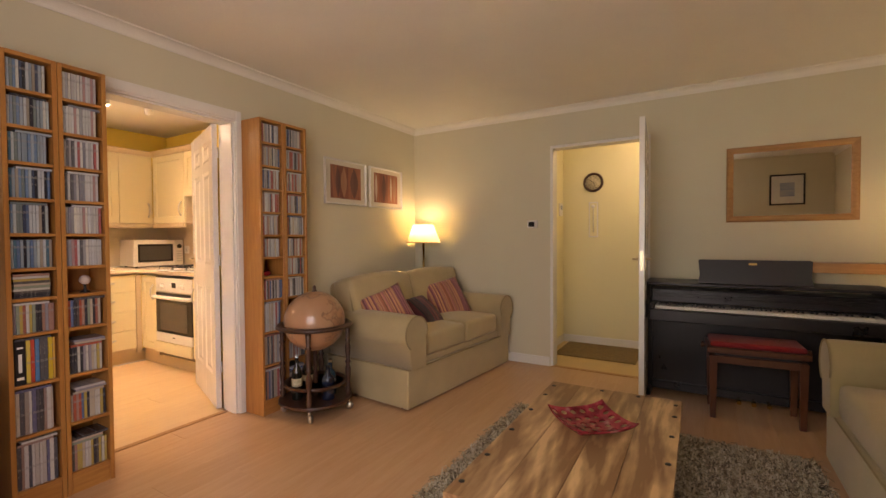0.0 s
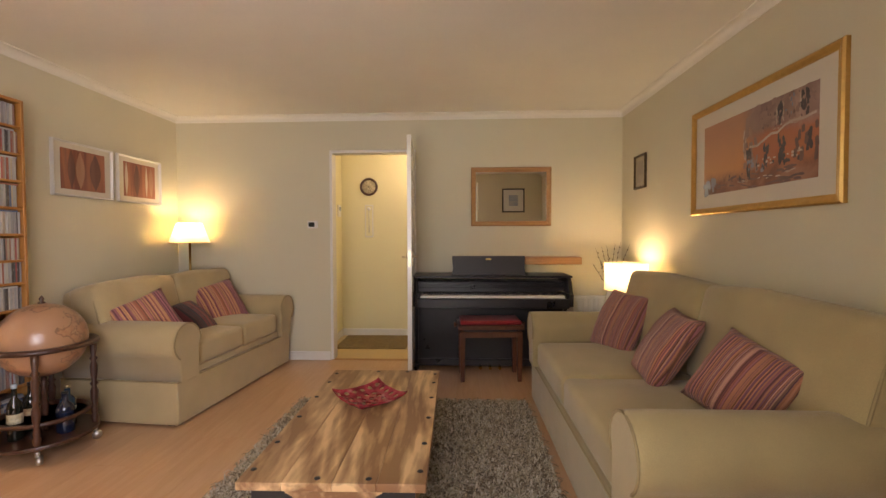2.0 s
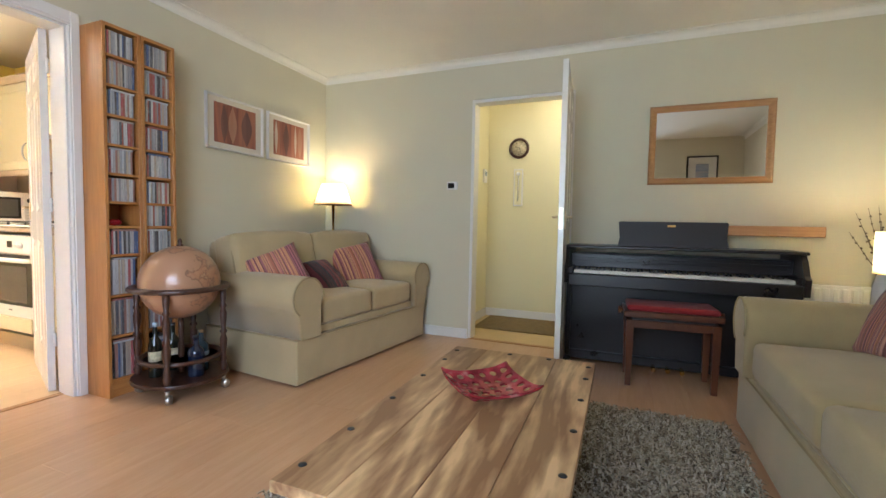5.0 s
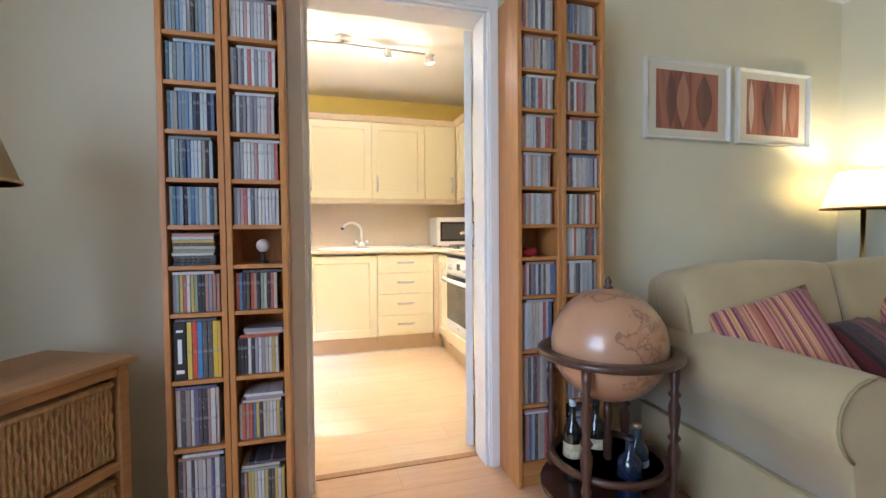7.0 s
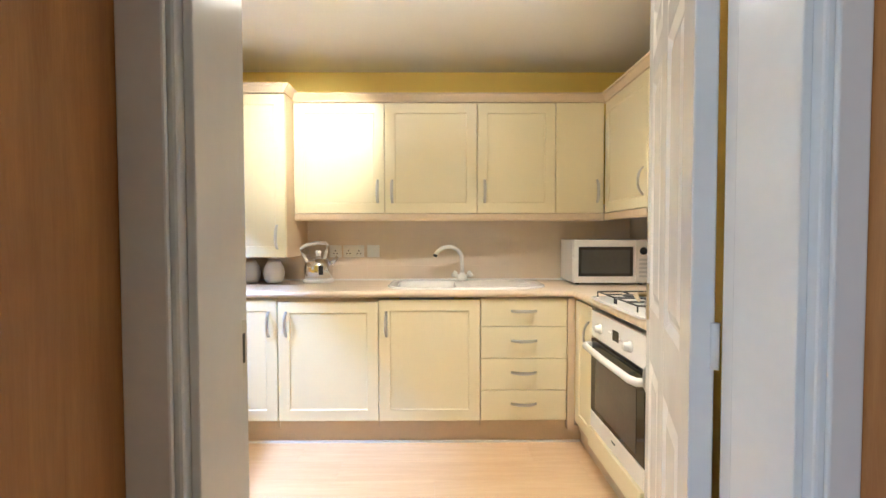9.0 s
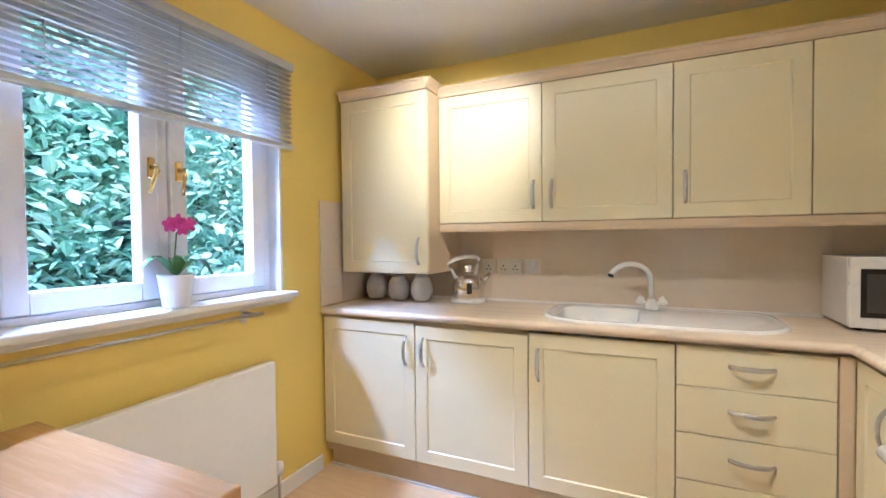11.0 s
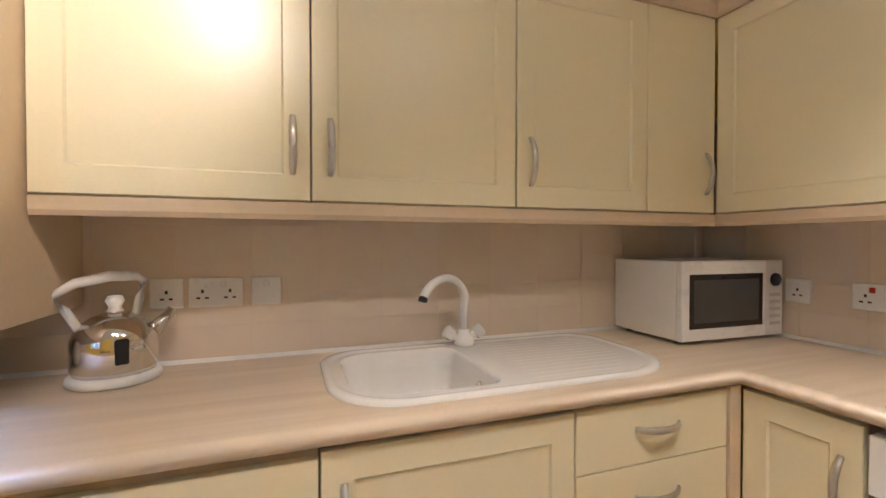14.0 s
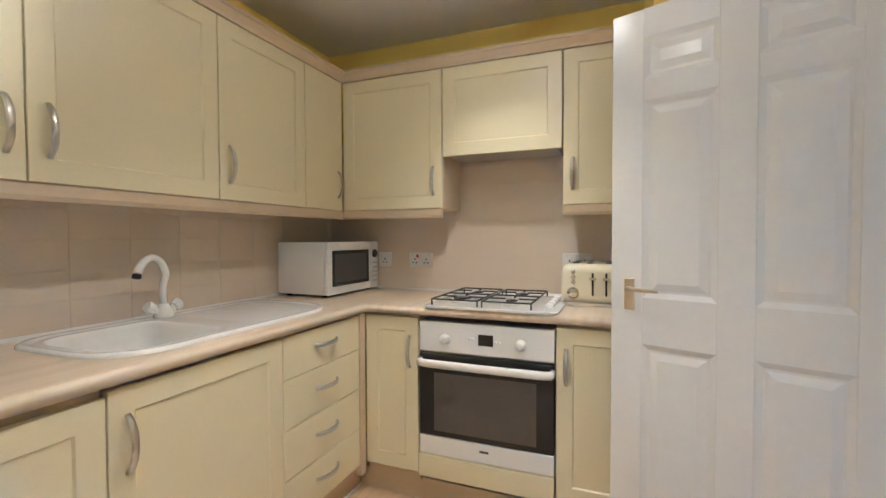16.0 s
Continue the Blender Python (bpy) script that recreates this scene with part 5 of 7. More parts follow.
FILM = [(0.05, 0.05, 0.06), (0.52, 0.50, 0.50), (0.28, 0.24, 0.22), (0.08, 0.08, 0.10), (0.56, 0.55, 0.54), (0.12, 0.12, 0.22), (0.44, 0.40, 0.38), (0.30, 0.20, 0.18)]
PALETTE = {"cool": disc_material("disc_case_blue_grey", "object", COOL), "pale": disc_material("disc_case_pale", "object", PALE), "mixed": disc_material("disc_case_mixed", "object", MIXED),
           "bright": disc_material("film_case_bright", "object", BRIGHT), "film": disc_material("film_case_mixed", "object", FILM)}
DISC_STUFF = disc_material("disc_case_far", "island", PALE[:8] + MIXED[:6])
TINTS = {"cool": "blue-grey", "pale": "pale grey", "mixed": "multicoloured", "bright": "brightly coloured", "film": "black and white"}


def fill_discs():
    rnd = random.Random(11)
    made = {}
    sizes = {"cd": (0.0102, 0.1245, 0.118), "dvd": (0.0145, 0.190, 0.122), "thin": (0.0092, 0.190, 0.122), "flat": (0.124, 0.0102, 0.118)}
    def case_mesh(kind, tint):
        if (kind, tint) not in made:
            w, h, d = sizes[kind]
            bm = B(-d, 0, -w / 2, w / 2, 0, h, 0.0012)
            me = bpy.data.meshes.new("disc_case")
            bm.to_mesh(me)
            bm.free()
            me.materials.append(PALETTE[tint])
            made[kind, tint] = me
        return made[kind, tint]
    front = -3.029
    far = bmesh.new()
    for tower, (y0, y1) in enumerate(((1.048, 1.237), (1.239, 1.428), (2.292, 2.489), (2.491, 2.690))):
        a, b = y0 + 0.021, y1 - 0.021
        near = tower < 2
        for row, z in enumerate(SHELF_Z):
            top = (SHELF_Z[row - 1] - 0.014) if row else 1.982
            if row == 6 and tower in (1, 2):
                continue
            tint = ("cool", "pale")[tower % 2] if row < 6 else "mixed"
            if tower == 0 and row >= 8:
                tint = "bright" if row == 8 else "film"
            zz = z + 0.0003
            items = []
            if row == 6 and tower == 0:
                items = [("flat", (a + 0.066 + rnd.uniform(-0.004, 0.006), zz + k * 0.0106)) for k in range(10)]
            else:
                tall = row >= 8 and tower in (0, 2) and top - z > 0.2
                kind = "dvd" if tall else "cd"
                y = a + rnd.uniform(0, 0.003)
                if tower == 0 and row == 8:
                    box_set = thing("disc_box_set", "thick black boxed set with pale lettering bars", "box set", (front, y + 0.020, zz))
                    part("case", B(-0.125, 0, -0.019, 0.019, 0, 0.192, 0.0015), BLACK, box_set)
                    for z0, z1, hw in ((0.055, 0.135, 0.006), (0.158, 0.166, 0.010), (0.022, 0.034, 0.012)):
                        part("lettering_bar", B(0.0002, 0.0010, -hw, hw, z0, z1), WPLASTIC, box_set, "pale lettering bar")
                    y += 0.0405
                fill = b - rnd.choice((0.0, 0.0, 0.006, 0.014))
                while True:
                    k = rnd.choice(("dvd", "dvd", "thin")) if tall else kind
                    w = sizes[k][0]
                    if y + w > fill:
                        break
                    items.append((k, (y + w / 2, zz)))
                    y += w + rnd.uniform(0.0002, 0.0011)
                h = sizes[kind][1]
                room = top - z - h
                most = rnd.choice((1, 1, 2)) if row < 8 else rnd.choice((3, 5))
                for k in range(min(int((room - 0.004) / 0.0106), most)):
                    items.append(("flat", ((a + b) / 2 + rnd.uniform(-0.015, 0.015), zz + h + 0.0004 + k * 0.0106)))
            for kind, (y, zc) in items:
                w, h, d = sizes[kind]
                x = front + rnd.uniform(-0.007, 0.0)
                if near:
                    ob = new("disc_case", case_mesh(kind, tint))
                    ob.location = (x, y, zc)
                    tagged(ob, TINTS[tint] + (" plastic disc case lying flat on others" if kind == "flat" else " plastic disc case standing on a shelf"), "disc case", "disc cases")
                else:
                    box(far, x - 0.12, x, y - w / 2 + 0.0002, y + w / 2 - 0.0002, zc, zc + h)
    solid("disc_cases", far, DISC_STUFF, "rows of plastic disc cases on the tower shelves", "disc cases", kind="stuff")


DISCS = fill_discs
mg = thing("small_globe", "tiny pale globe ornament on a dark stand", "ornament", (-3.075, 1.345, SHELF_Z[6]))
part("stand", lathe(bmesh.new(), [(0.022, 0), (0.020, 0.006), (0.007, 0.012), (0.006, 0.035), (0.012, 0.04)], 16), BLACK, mg, "dark turned stand")
part("ball", lathe(bmesh.new(), [(0.0, 0.038)] + [(0.023 * math.sin(a), 0.061 - 0.023 * math.cos(a)) for a in [math.pi * k / 10 for k in range(1, 10)]] + [(0, 0.084)], 18), plain("pale_stone", (0.55, 0.45, 0.40), 0.4, var=0.25, scale=40), mg, "pale ball")
solid("red_ornament", turned(pillow(bmesh.new(), 0.05, 0.075, 0.035, 8), Matrix.Translation((0, 0, 0.018))), plain("red_glaze", (0.35, 0.02, 0.03), 0.25), "small red glazed ornament in the tower", "ornament", at=pose(-3.08, 2.37, SHELF_Z[6]))


# ---- sofas ----
def sofa(name, label, at, rz, length, depth, mat, seats, arm_h, back_h, seat_z, group):
    """Local x along the sofa, y to the front, origin under the middle of the back."""
    s = thing(name, label, "sofa", at, rz, group)
    aw, L = 0.22, length
    bm = B(-L / 2 + 0.01, L / 2 - 0.01, 0.02, depth - 0.015, 0.012, 0.285, 0.012, 2)
    part("base", bm, mat, s)
    part("seat_deck", B(-L / 2 + 0.10, L / 2 - 0.10, 0.03, depth - 0.035, 0.286, seat_z - 0.164, 0.01, 2), mat, s)
    # scroll arms: an upright panel with a rolled top
    for e in (-1, 1):
        bm = bmesh.new()
        prof = []
        r = 0.125
        cx, cz = 0.035, arm_h - r
        prof = [(-0.075, 0.286), (-0.072, cz - 0.05)]
        prof += [(cx + r * math.cos(a), cz + r * math.sin(a)) for a in [math.pi * (0.98 - 1.28 * k / 14) for k in range(15)]]
        prof += [(0.090, 0.286)]
        rings = []
        for y, k in ((0.02, 0.93), (0.05, 1.0), (depth - 0.06, 1.0), (depth - 0.015, 0.99), (depth + 0.005, 0.95)):
            ring = []
            for x, z in prof:
                px, pz = cx + (x - cx) * k, (cz + (z - cz) * k) if z > 0.3 else z
                ring.append(bm.verts.new((e * (L / 2 - 0.12 + px * 1.0), y, pz)))
            rings.append(ring)
        for p, q in zip(rings, rings[1:]):
            for j in range(len(prof)):
                bm.faces.new((p[j], p[(j + 1) % len(prof)], q[(j + 1) % len(prof)], q[j])).smooth = True
        bm.faces.new(rings[0])
        bm.faces.new(rings[-1])
        arm = part("arm", bm, mat, s)
        # piping round the front of the scroll
        pts = [(e * (L / 2 - 0.12 + cx + (x - cx) * 0.96), depth + 0.006, cz + (z - cz) * 0.96) for x, z in prof[1:-1]]
        part("piping", tube(bmesh.new(), pts, 0.005, 6), PIPING, arm)
    h, f = L / 2 - 0.008, depth - 0.012
    part("piping", tube(bmesh.new(), [(-h, 0.03, 0.284), (-h, f, 0.284), (h, f, 0.284), (h, 0.03, 0.284)], 0.0045, 6), PIPING, s)
    inner = L - 2 * 0.225
    n, w = seats, inner / seats
    for k in range(n):
        x = -inner / 2 + w * (k + 0.5)
        bm = B(-w / 2 + 0.002, w / 2 - 0.002, -0.36, 0.37, -0.09, 0.075, 0.035, 4)
        bmesh.ops.subdivide_edges(bm, edges=[e for e in bm.edges if e.calc_length() > 0.2], cuts=4, use_grid_fill=True)
        for v in bm.verts:
            u, q = v.co.x / (w / 2), v.co.y / 0.36
            if v.co.z > 0:
                v.co.z += 0.030 * max(0, 1 - u * u) * max(0, 1 - q * q) + 0.006 * noise.noise((v.co.x * 4 + k, v.co.y * 4, 1))
        part("seat_cushion", bm, mat, s, smooth=True).location = (x, depth - 0.385, seat_z - 0.075)
        # back cushion, leaning
        wb = (L - 0.05) / seats
        bm = B(-wb / 2 + 0.002, wb / 2 - 0.002, -0.11, 0.11, -0.24, 0.24, 0.045, 4)
        bmesh.ops.subdivide_edges(bm, edges=[e for e in bm.edges if e.calc_length() > 0.2], cuts=4, use_grid_fill=True)
        for v in bm.verts:
            u, q = v.co.x / (wb / 2), v.co.z / 0.24
            v.co.y += (0.035 if v.co.y > 0 else -0.01) * max(0, 1 - u * u) * max(0, 1 - q * q)
            v.co.z += 0.022 * max(0, 1 - u * u) * max(0, q) + 0.008 * noise.noise((v.co.x * 3 + k * 5, v.co.z * 3, 4))
        c = part("back_cushion", bm, mat, s, smooth=True)
        c.matrix_local = pose(-(L - 0.05) / 2 + wb * (k + 0.5), 0.215, back_h - 0.255, 13, 0, 0)
        part("piping", tube(bmesh.new(), [(-wb / 2 + 0.012, 0.085, -0.19), (-wb / 2 + 0.004, 0.085, 0.0), (-wb / 2 + 0.012, 0.075, 0.19), (-wb / 2 + 0.05, 0.06, 0.226), (-wb / 4, 0.065, 0.248), (wb / 4, 0.065, 0.248), (wb / 2 - 0.05, 0.06, 0.226), (wb / 2 - 0.012, 0.075, 0.19), (wb / 2 - 0.004, 0.085, 0.0), (wb / 2 - 0.012, 0.085, -0.19)], 0.0055, 6), PIPING, c)
    part("back", B(-L / 2 + 0.03, L / 2 - 0.03, 0.0, 0.16, 0.012, back_h - 0.05, 0.06, 5), mat, s, smooth=False)
    for e in (-1, 1):
        for y in (0.08, depth - 0.08):
            part("foot", B(e * (L / 2 - 0.06) - 0.025, e * (L / 2 - 0.06) + 0.025, y - 0.025, y + 0.025, 0, 0.013), DARKWOOD, s)
    return s


SM_RZ = -90 - 5.2
ux, uy = math.sin(radians(5.2)), math.cos(radians(5.2))      # along the small sofa's front
mid = Vector((-2.205, 2.825)) + 0.745 * Vector((ux, uy)) + 0.875 * Vector((-uy, ux))
sofa("sofa", "pale olive two-seat sofa with scroll arms", (mid.x, mid.y, 0), SM_RZ, 1.49, 0.875, SOFA2, 2, 0.655, 0.90, 0.50, "sofas")
sofa("sofa", "large olive green sofa with scroll arms", (EX - 0.02, 2.45, 0), 90, 1.98, 0.99, SOFA, 2, 0.655, 0.955, 0.47, "sofas")


def cushion(mat, size, at, rot, label, group):
    ob = solid("cushion", pillow(bmesh.new(), size, size, 0.15), mat, label, "cushion", group, at=pose(*at, *rot))
    return ob


RED = "striped rust and plum cushion leaning on the sofa"
cushion(CUSHION, 0.44, (0.60, 3.11, 0.625), (0, -62, 14), RED, "cushions")
cushion(CUSHION, 0.415, (0.585, 2.44, 0.630), (0, -58, -8), RED, "cushions")
cushion(CUSHION, 0.335, (0.60, 1.845, 0.645), (30, -55, -6), "striped rust and plum cushion standing on its corner", "cushions")
PINK = "striped pink and orange cushion leaning on the sofa"
cushion(CUSHION2, 0.36, (-2.58, 3.08, 0.635), (36, 52, -8), PINK, "cushions")
cushion(CUSHION2, 0.42, (-2.55, 3.92, 0.615), (16, 56, -14), PINK, "cushions")
cushion(stripes("dark_plaid", 1, [(0.16, 0.02, 0.02), (0.02, 0.015, 0.018), (0.10, 0.018, 0.02), (0.03, 0.02, 0.02), (0.20, 0.04, 0.03), (0.02, 0.015, 0.018)], 9), 0.34, (-2.50, 3.46, 0.57), (0, 44, 8), "dark patterned cushion lying between two others", "cushions")


# ---- coffee table, tray, rug ----
def coffee_table():
    t = thing("coffee_table", "low sheesham wood coffee table with iron straps", "coffee table", (-0.875, 2.155, 0), 0.6)
    W, L, H = 0.62, 1.20, 0.405
    edges = [-0.31, -0.16, 0.005, 0.15, 0.31]
    top = new("tabletop")
    top.parent = t
    for a, b in zip(edges, edges[1:]):
        part("plank", B(a, b - 0.0008, -L / 2, L / 2, H - 0.028, H, 0.002), TABLEW, top)
    part("frame", B(-W / 2 + 0.035, W / 2 - 0.035, -L / 2 + 0.035, L / 2 - 0.035, 0.285, H - 0.0285, 0.004), TABLEW, t)
    for x in (-1, 1):
        for y in (-1, 1):
            part("leg", B(x * 0.235 - 0.035, x * 0.235 + 0.035, y * 0.525 - 0.035, y * 0.525 + 0.035, 0.0325, 0.285, 0.004), TABLEW, t)
    part("lower_shelf", B(-W / 2 + 0.06, W / 2 - 0.06, -L / 2 + 0.06, L / 2 - 0.06, 0.10, 0.125, 0.003), TABLEW, t)
    for x in (-1, 1):
        for y in (-0.52, -0.32, -0.08, 0.16, 0.38, 0.53):
            part("stud", lathe(bmesh.new(), [(0.011, 0), (0.009, 0.0025), (0, 0.004)], 10, (x * 0.285, y, H)), IRON, t)
    for x in (-0.05, 0.12):
        for y in (-1, 1):
            part("stud", lathe(bmesh.new(), [(0.011, 0), (0.009, 0.0025), (0, 0.004)], 10, (x, y * 0.57, H)), IRON, t)
    for e in (-1, 1):
        for x in (-1, 1):
            bm = bmesh.new()
            y = e * (L / 2 - 0.035)
            pts = [(x * 0.272, 0.30), (x * 0.272, 0.365), (x * 0.17, 0.365), (x * 0.16, 0.352), (x * 0.145, 0.345), (x * 0.13, 0.333), (x * 0.145, 0.32), (x * 0.16, 0.313), (x * 0.17, 0.30)]
            lo, hi = [bm.verts.new((px, y, pz)) for px, pz in pts], [bm.verts.new((px, y + e * 0.003, pz)) for px, pz in pts]
            bm.faces.new(lo)
            bm.faces.new(hi)
            for k in range(len(pts)):
                bm.faces.new((lo[k], lo[(k + 1) % len(pts)], hi[(k + 1) % len(pts)], hi[k]))
            part("strap", bm, IRON, t, "black iron corner strap")


coffee_table()


def tray():
    """A square dished tray cut through with rows of round holes."""
    m, nt, b = shader("crimson_lacquer")
    b.inputs["Roughness"].default_value = 0.25
    n = node(nt, "ShaderNodeTexNoise", Scale=22.0, Detail=3.0)
    nt.links.new(coords(nt), n.inputs["Vector"])
    nt.links.new(ramp(nt, n.outputs[0], [(0.35, (0.13, 0.006, 0.012)), (0.6, (0.34, 0.03, 0.045)), (0.8, (0.5, 0.25, 0.22))]), b.inputs["Base Color"])
    N, S = 6, 0.26
    bm = bmesh.new()
    cell = S / N
    def z(x, y):
        u, v = x / (S / 2), y / (S / 2)
        return 0.008 + 0.030 * (max(abs(u), abs(v)) ** 3) + 0.022 * (abs(u * v) ** 3)
    for i in range(N):
        for j in range(N):
            cx, cy = -S / 2 + (i + 0.5) * cell, -S / 2 + (j + 0.5) * cell
            k = 12
            sq, ci = [], []
            for q in range(k):
                a = 2 * math.pi * (q + 0.5) / k
                c, s = math.cos(a), math.sin(a)
                g = cell / 2 / max(abs(c), abs(s))
                sq.append((cx + g * c, cy + g * s))
                ci.append((cx + cell * 0.31 * c, cy + cell * 0.31 * s))
            va, vb = [bm.verts.new((*p, z(*p))) for p in sq], [bm.verts.new((*p, z(*p))) for p in ci]
            for q in range(k):
                bm.faces.new((va[q], va[(q + 1) % k], vb[(q + 1) % k], vb[q]))
    bmesh.ops.remove_doubles(bm, verts=bm.verts[:], dist=0.0004)
    ret = bmesh.ops.extrude_face_region(bm, geom=bm.faces[:])
    bmesh.ops.translate(bm, verts=[v for v in ret["geom"] if isinstance(v, bmesh.types.BMVert)], vec=(0, 0, 0.007))
    low = min(v.co.z for v in bm.verts)
    bmesh.ops.translate(bm, verts=bm.verts[:], vec=(0, 0, -low))
    solid("decorative_tray", bm, m, "dished crimson tray pierced with round holes", "tray", at=pose(-0.885, 2.255, 0.4055, 0, 0, 42))


tray()


def rug():
    r = thing("rug", "shaggy mottled grey and beige rug under the table", "rug", (-0.79, 2.44, 0.001))
    W, L = 1.62, 1.74
    m, nt, b = shader("shag_pile")
    g = nt.nodes.new("ShaderNodeNewGeometry")
    c = ramp(nt, g.outputs["Random Per Island"], [(0.0, (0.13, 0.10, 0.065)), (0.25, (0.29, 0.23, 0.155)), (0.5, (0.46, 0.40, 0.29)), (0.75, (0.58, 0.53, 0.43)), (1.0, (0.28, 0.24, 0.18))])
    nt.links.new(c, b.inputs["Base Color"])
    b.inputs["Roughness"].default_value = 0.9
    part("backing", B(-W / 2 + 0.015, W / 2 - 0.015, -L / 2 + 0.015, L / 2 - 0.015, 0, 0.012), plain("rug_backing", (0.16, 0.13, 0.09), 0.95, var=0.4, scale=40, bump=0.5), r)
    rnd = random.Random(8)
    verts, faces = [], []
    for k in range(26000):
        x, y = rnd.uniform(-W / 2, W / 2), rnd.uniform(-L / 2, L / 2)
        a, l, h = rnd.uniform(0, 6.283), rnd.uniform(0.018, 0.045), rnd.uniform(0.012, 0.030)
        dx, dy = math.cos(a), math.sin(a)
        w = rnd.uniform(0.0022, 0.0042)
        i = len(verts)
        p = ((0, 0.010), (0.35, 0.010 + h), (1.0, 0.010 + h * rnd.uniform(0.4, 0.9)))
        for f, z in p:
            for s in (-1, 1):
                verts.append((x + dx * l * f - dy * w * s, y + dy * l * f + dx * w * s, z))
        faces += [(i, i + 1, i + 3, i + 2), (i + 2, i + 3, i + 5, i + 4)]
    me = bpy.data.meshes.new("shag")
    me.from_pydata(verts, [], faces)
    me.materials.append(m)
    ob = new("shag", me)
    ob.parent = r
    tagged(ob, "", "", "", "stuff")


rug()


# ---- globe bar ----
def globe_bar():
    g = thing("globe_bar", "antique-style globe drinks cabinet on castors", "globe bar", (-2.80, 2.55, 0), 36)
    R = 0.205
    pr = [(0.0, 0.625 - R)] + [(R * math.sin(a), 0.625 - R * math.cos(a)) for a in [math.pi * k / 24 for k in range(1, 24)]] + [(0, 0.625 + R)]
    m, nt, b = shader("old_map_paper")
    n = node(nt, "ShaderNodeTexNoise", Scale=4.0, Detail=7.0, Roughness=0.62)
    nt.links.new(coords(nt), n.inputs["Vector"])
    c = ramp(nt, n.outputs[0], [(0.0, (0.38, 0.20, 0.11)), (0.42, (0.46, 0.25, 0.14)), (0.53, (0.44, 0.24, 0.13)), (0.548, (0.20, 0.11, 0.065)), (0.562, (0.40, 0.19, 0.10)), (0.63, (0.48, 0.27, 0.14)), (0.68, (0.30, 0.19, 0.12)), (0.72, (0.42, 0.23, 0.13)), (1.0, (0.34, 0.19, 0.11))])
    nt.links.new(c, b.inputs["Base Color"])
    b.inputs["Roughness"].default_value = 0.28
    b.inputs["Coat Weight"].default_value = 0.4
    part("globe_ball", lathe(bmesh.new(), pr, 40), m, g, "ochre antique map globe")
    part("finial", lathe(bmesh.new(), [(0.016, 0.828), (0.018, 0.835), (0.008, 0.842), (0.013, 0.855), (0.006, 0.868), (0, 0.875)], 14), DARKWOOD, g)
    ring = [(0.212, 0.585), (0.248, 0.585), (0.255, 0.592), (0.255, 0.603), (0.248, 0.610), (0.212, 0.610), (0.212, 0.585)]
    bm = bmesh.new()
    lathe(bm, ring, 40)
    part("meridian_ring", bm, DARKWOOD, g, "dark wooden ring")
    spin = [(0.013, 0.075), (0.020, 0.085), (0.012, 0.10), (0.016, 0.115), (0.022, 0.14), (0.013, 0.155), (0.018, 0.17), (0.012, 0.20), (0.019, 0.25), (0.021, 0.29), (0.012, 0.32), (0.022, 0.335), (0.012, 0.35), (0.018, 0.40), (0.020, 0.44), (0.012, 0.47), (0.021, 0.485), (0.012, 0.50), (0.017, 0.54), (0.018, 0.585)]
    for k in range(4):
        a = math.pi / 2 * k
        x, y = 0.222 * math.cos(a), 0.222 * math.sin(a)
        leg = part("leg", lathe(bmesh.new(), spin, 12, (x, y, 0)), DARKWOOD, g, "turned dark wood post")
        bm = lathe(bmesh.new(), [(0.010, 0.045), (0.012, 0.075)], 10, (x, y, 0))
        turn = lathe(bmesh.new(), [(0.0, -0.012), (0.024, -0.012), (0.026, 0), (0.024, 0.012), (0, 0.012)], 16)
        part("castor_stem", bm, STEEL, leg)
        w = part("castor", turn, STEEL, leg, "small metal castor wheel")
        w.matrix_local = pose(x + 0.008, y, 0.0262, 90, 0, 30 * k)
    bm = prism(bmesh.new(), [(0.245 * math.cos(2 * math.pi * k / 32), 0.245 * math.sin(2 * math.pi * k / 32)) for k in range(32)], 0.085, 0.105, 0.004)
    part("lower_tray", bm, DARKWOOD, g, "round dark wood tray")
    bm = lathe(bmesh.new(), [(0.190, 0.195), (0.210, 0.195), (0.210, 0.215), (0.190, 0.215), (0.190, 0.195)], 36)
    part("bottle_rail", bm, DARKWOOD, g, "dark wooden bottle rail")
    part("centre_post", lathe(bmesh.new(), [(0.012, 0.105), (0.020, 0.13), (0.012, 0.16), (0.018, 0.25), (0.011, 0.30), (0.016, 0.36), (0.012, 0.421)], 12), DARKWOOD, g)
    return g


globe_bar()


def bottle(at, r, h, colour, name, label, cap, lab=None):
    t = thing("bottle", label, "bottle", at, group="bottles on the globe bar")
    gm, nt, b = shader(name)
    b.inputs["Base Color"].default_value = tuple(colour) + (1,)
    b.inputs["Roughness"].default_value = 0.06
    b.inputs["Coat Weight"].default_value = 0.6
    part("glass", lathe(bmesh.new(), [(r * 0.95, 0), (r, 0.006), (r, h * 0.58), (r * 0.85, h * 0.66), (r * 0.36, h * 0.76), (r * 0.34, h * 0.93)], 20), gm, t, "dark bottle glass")
    part("cap", lathe(bmesh.new(), [(r * 0.38, h * 0.9301), (r * 0.38, h), (0, h)], 14), cap, t)
    if lab:
        part("label", lathe(bmesh.new(), [(r + 0.0006, h * 0.2), (r + 0.0006, h * 0.48)], 20), lab, t, "paper label")


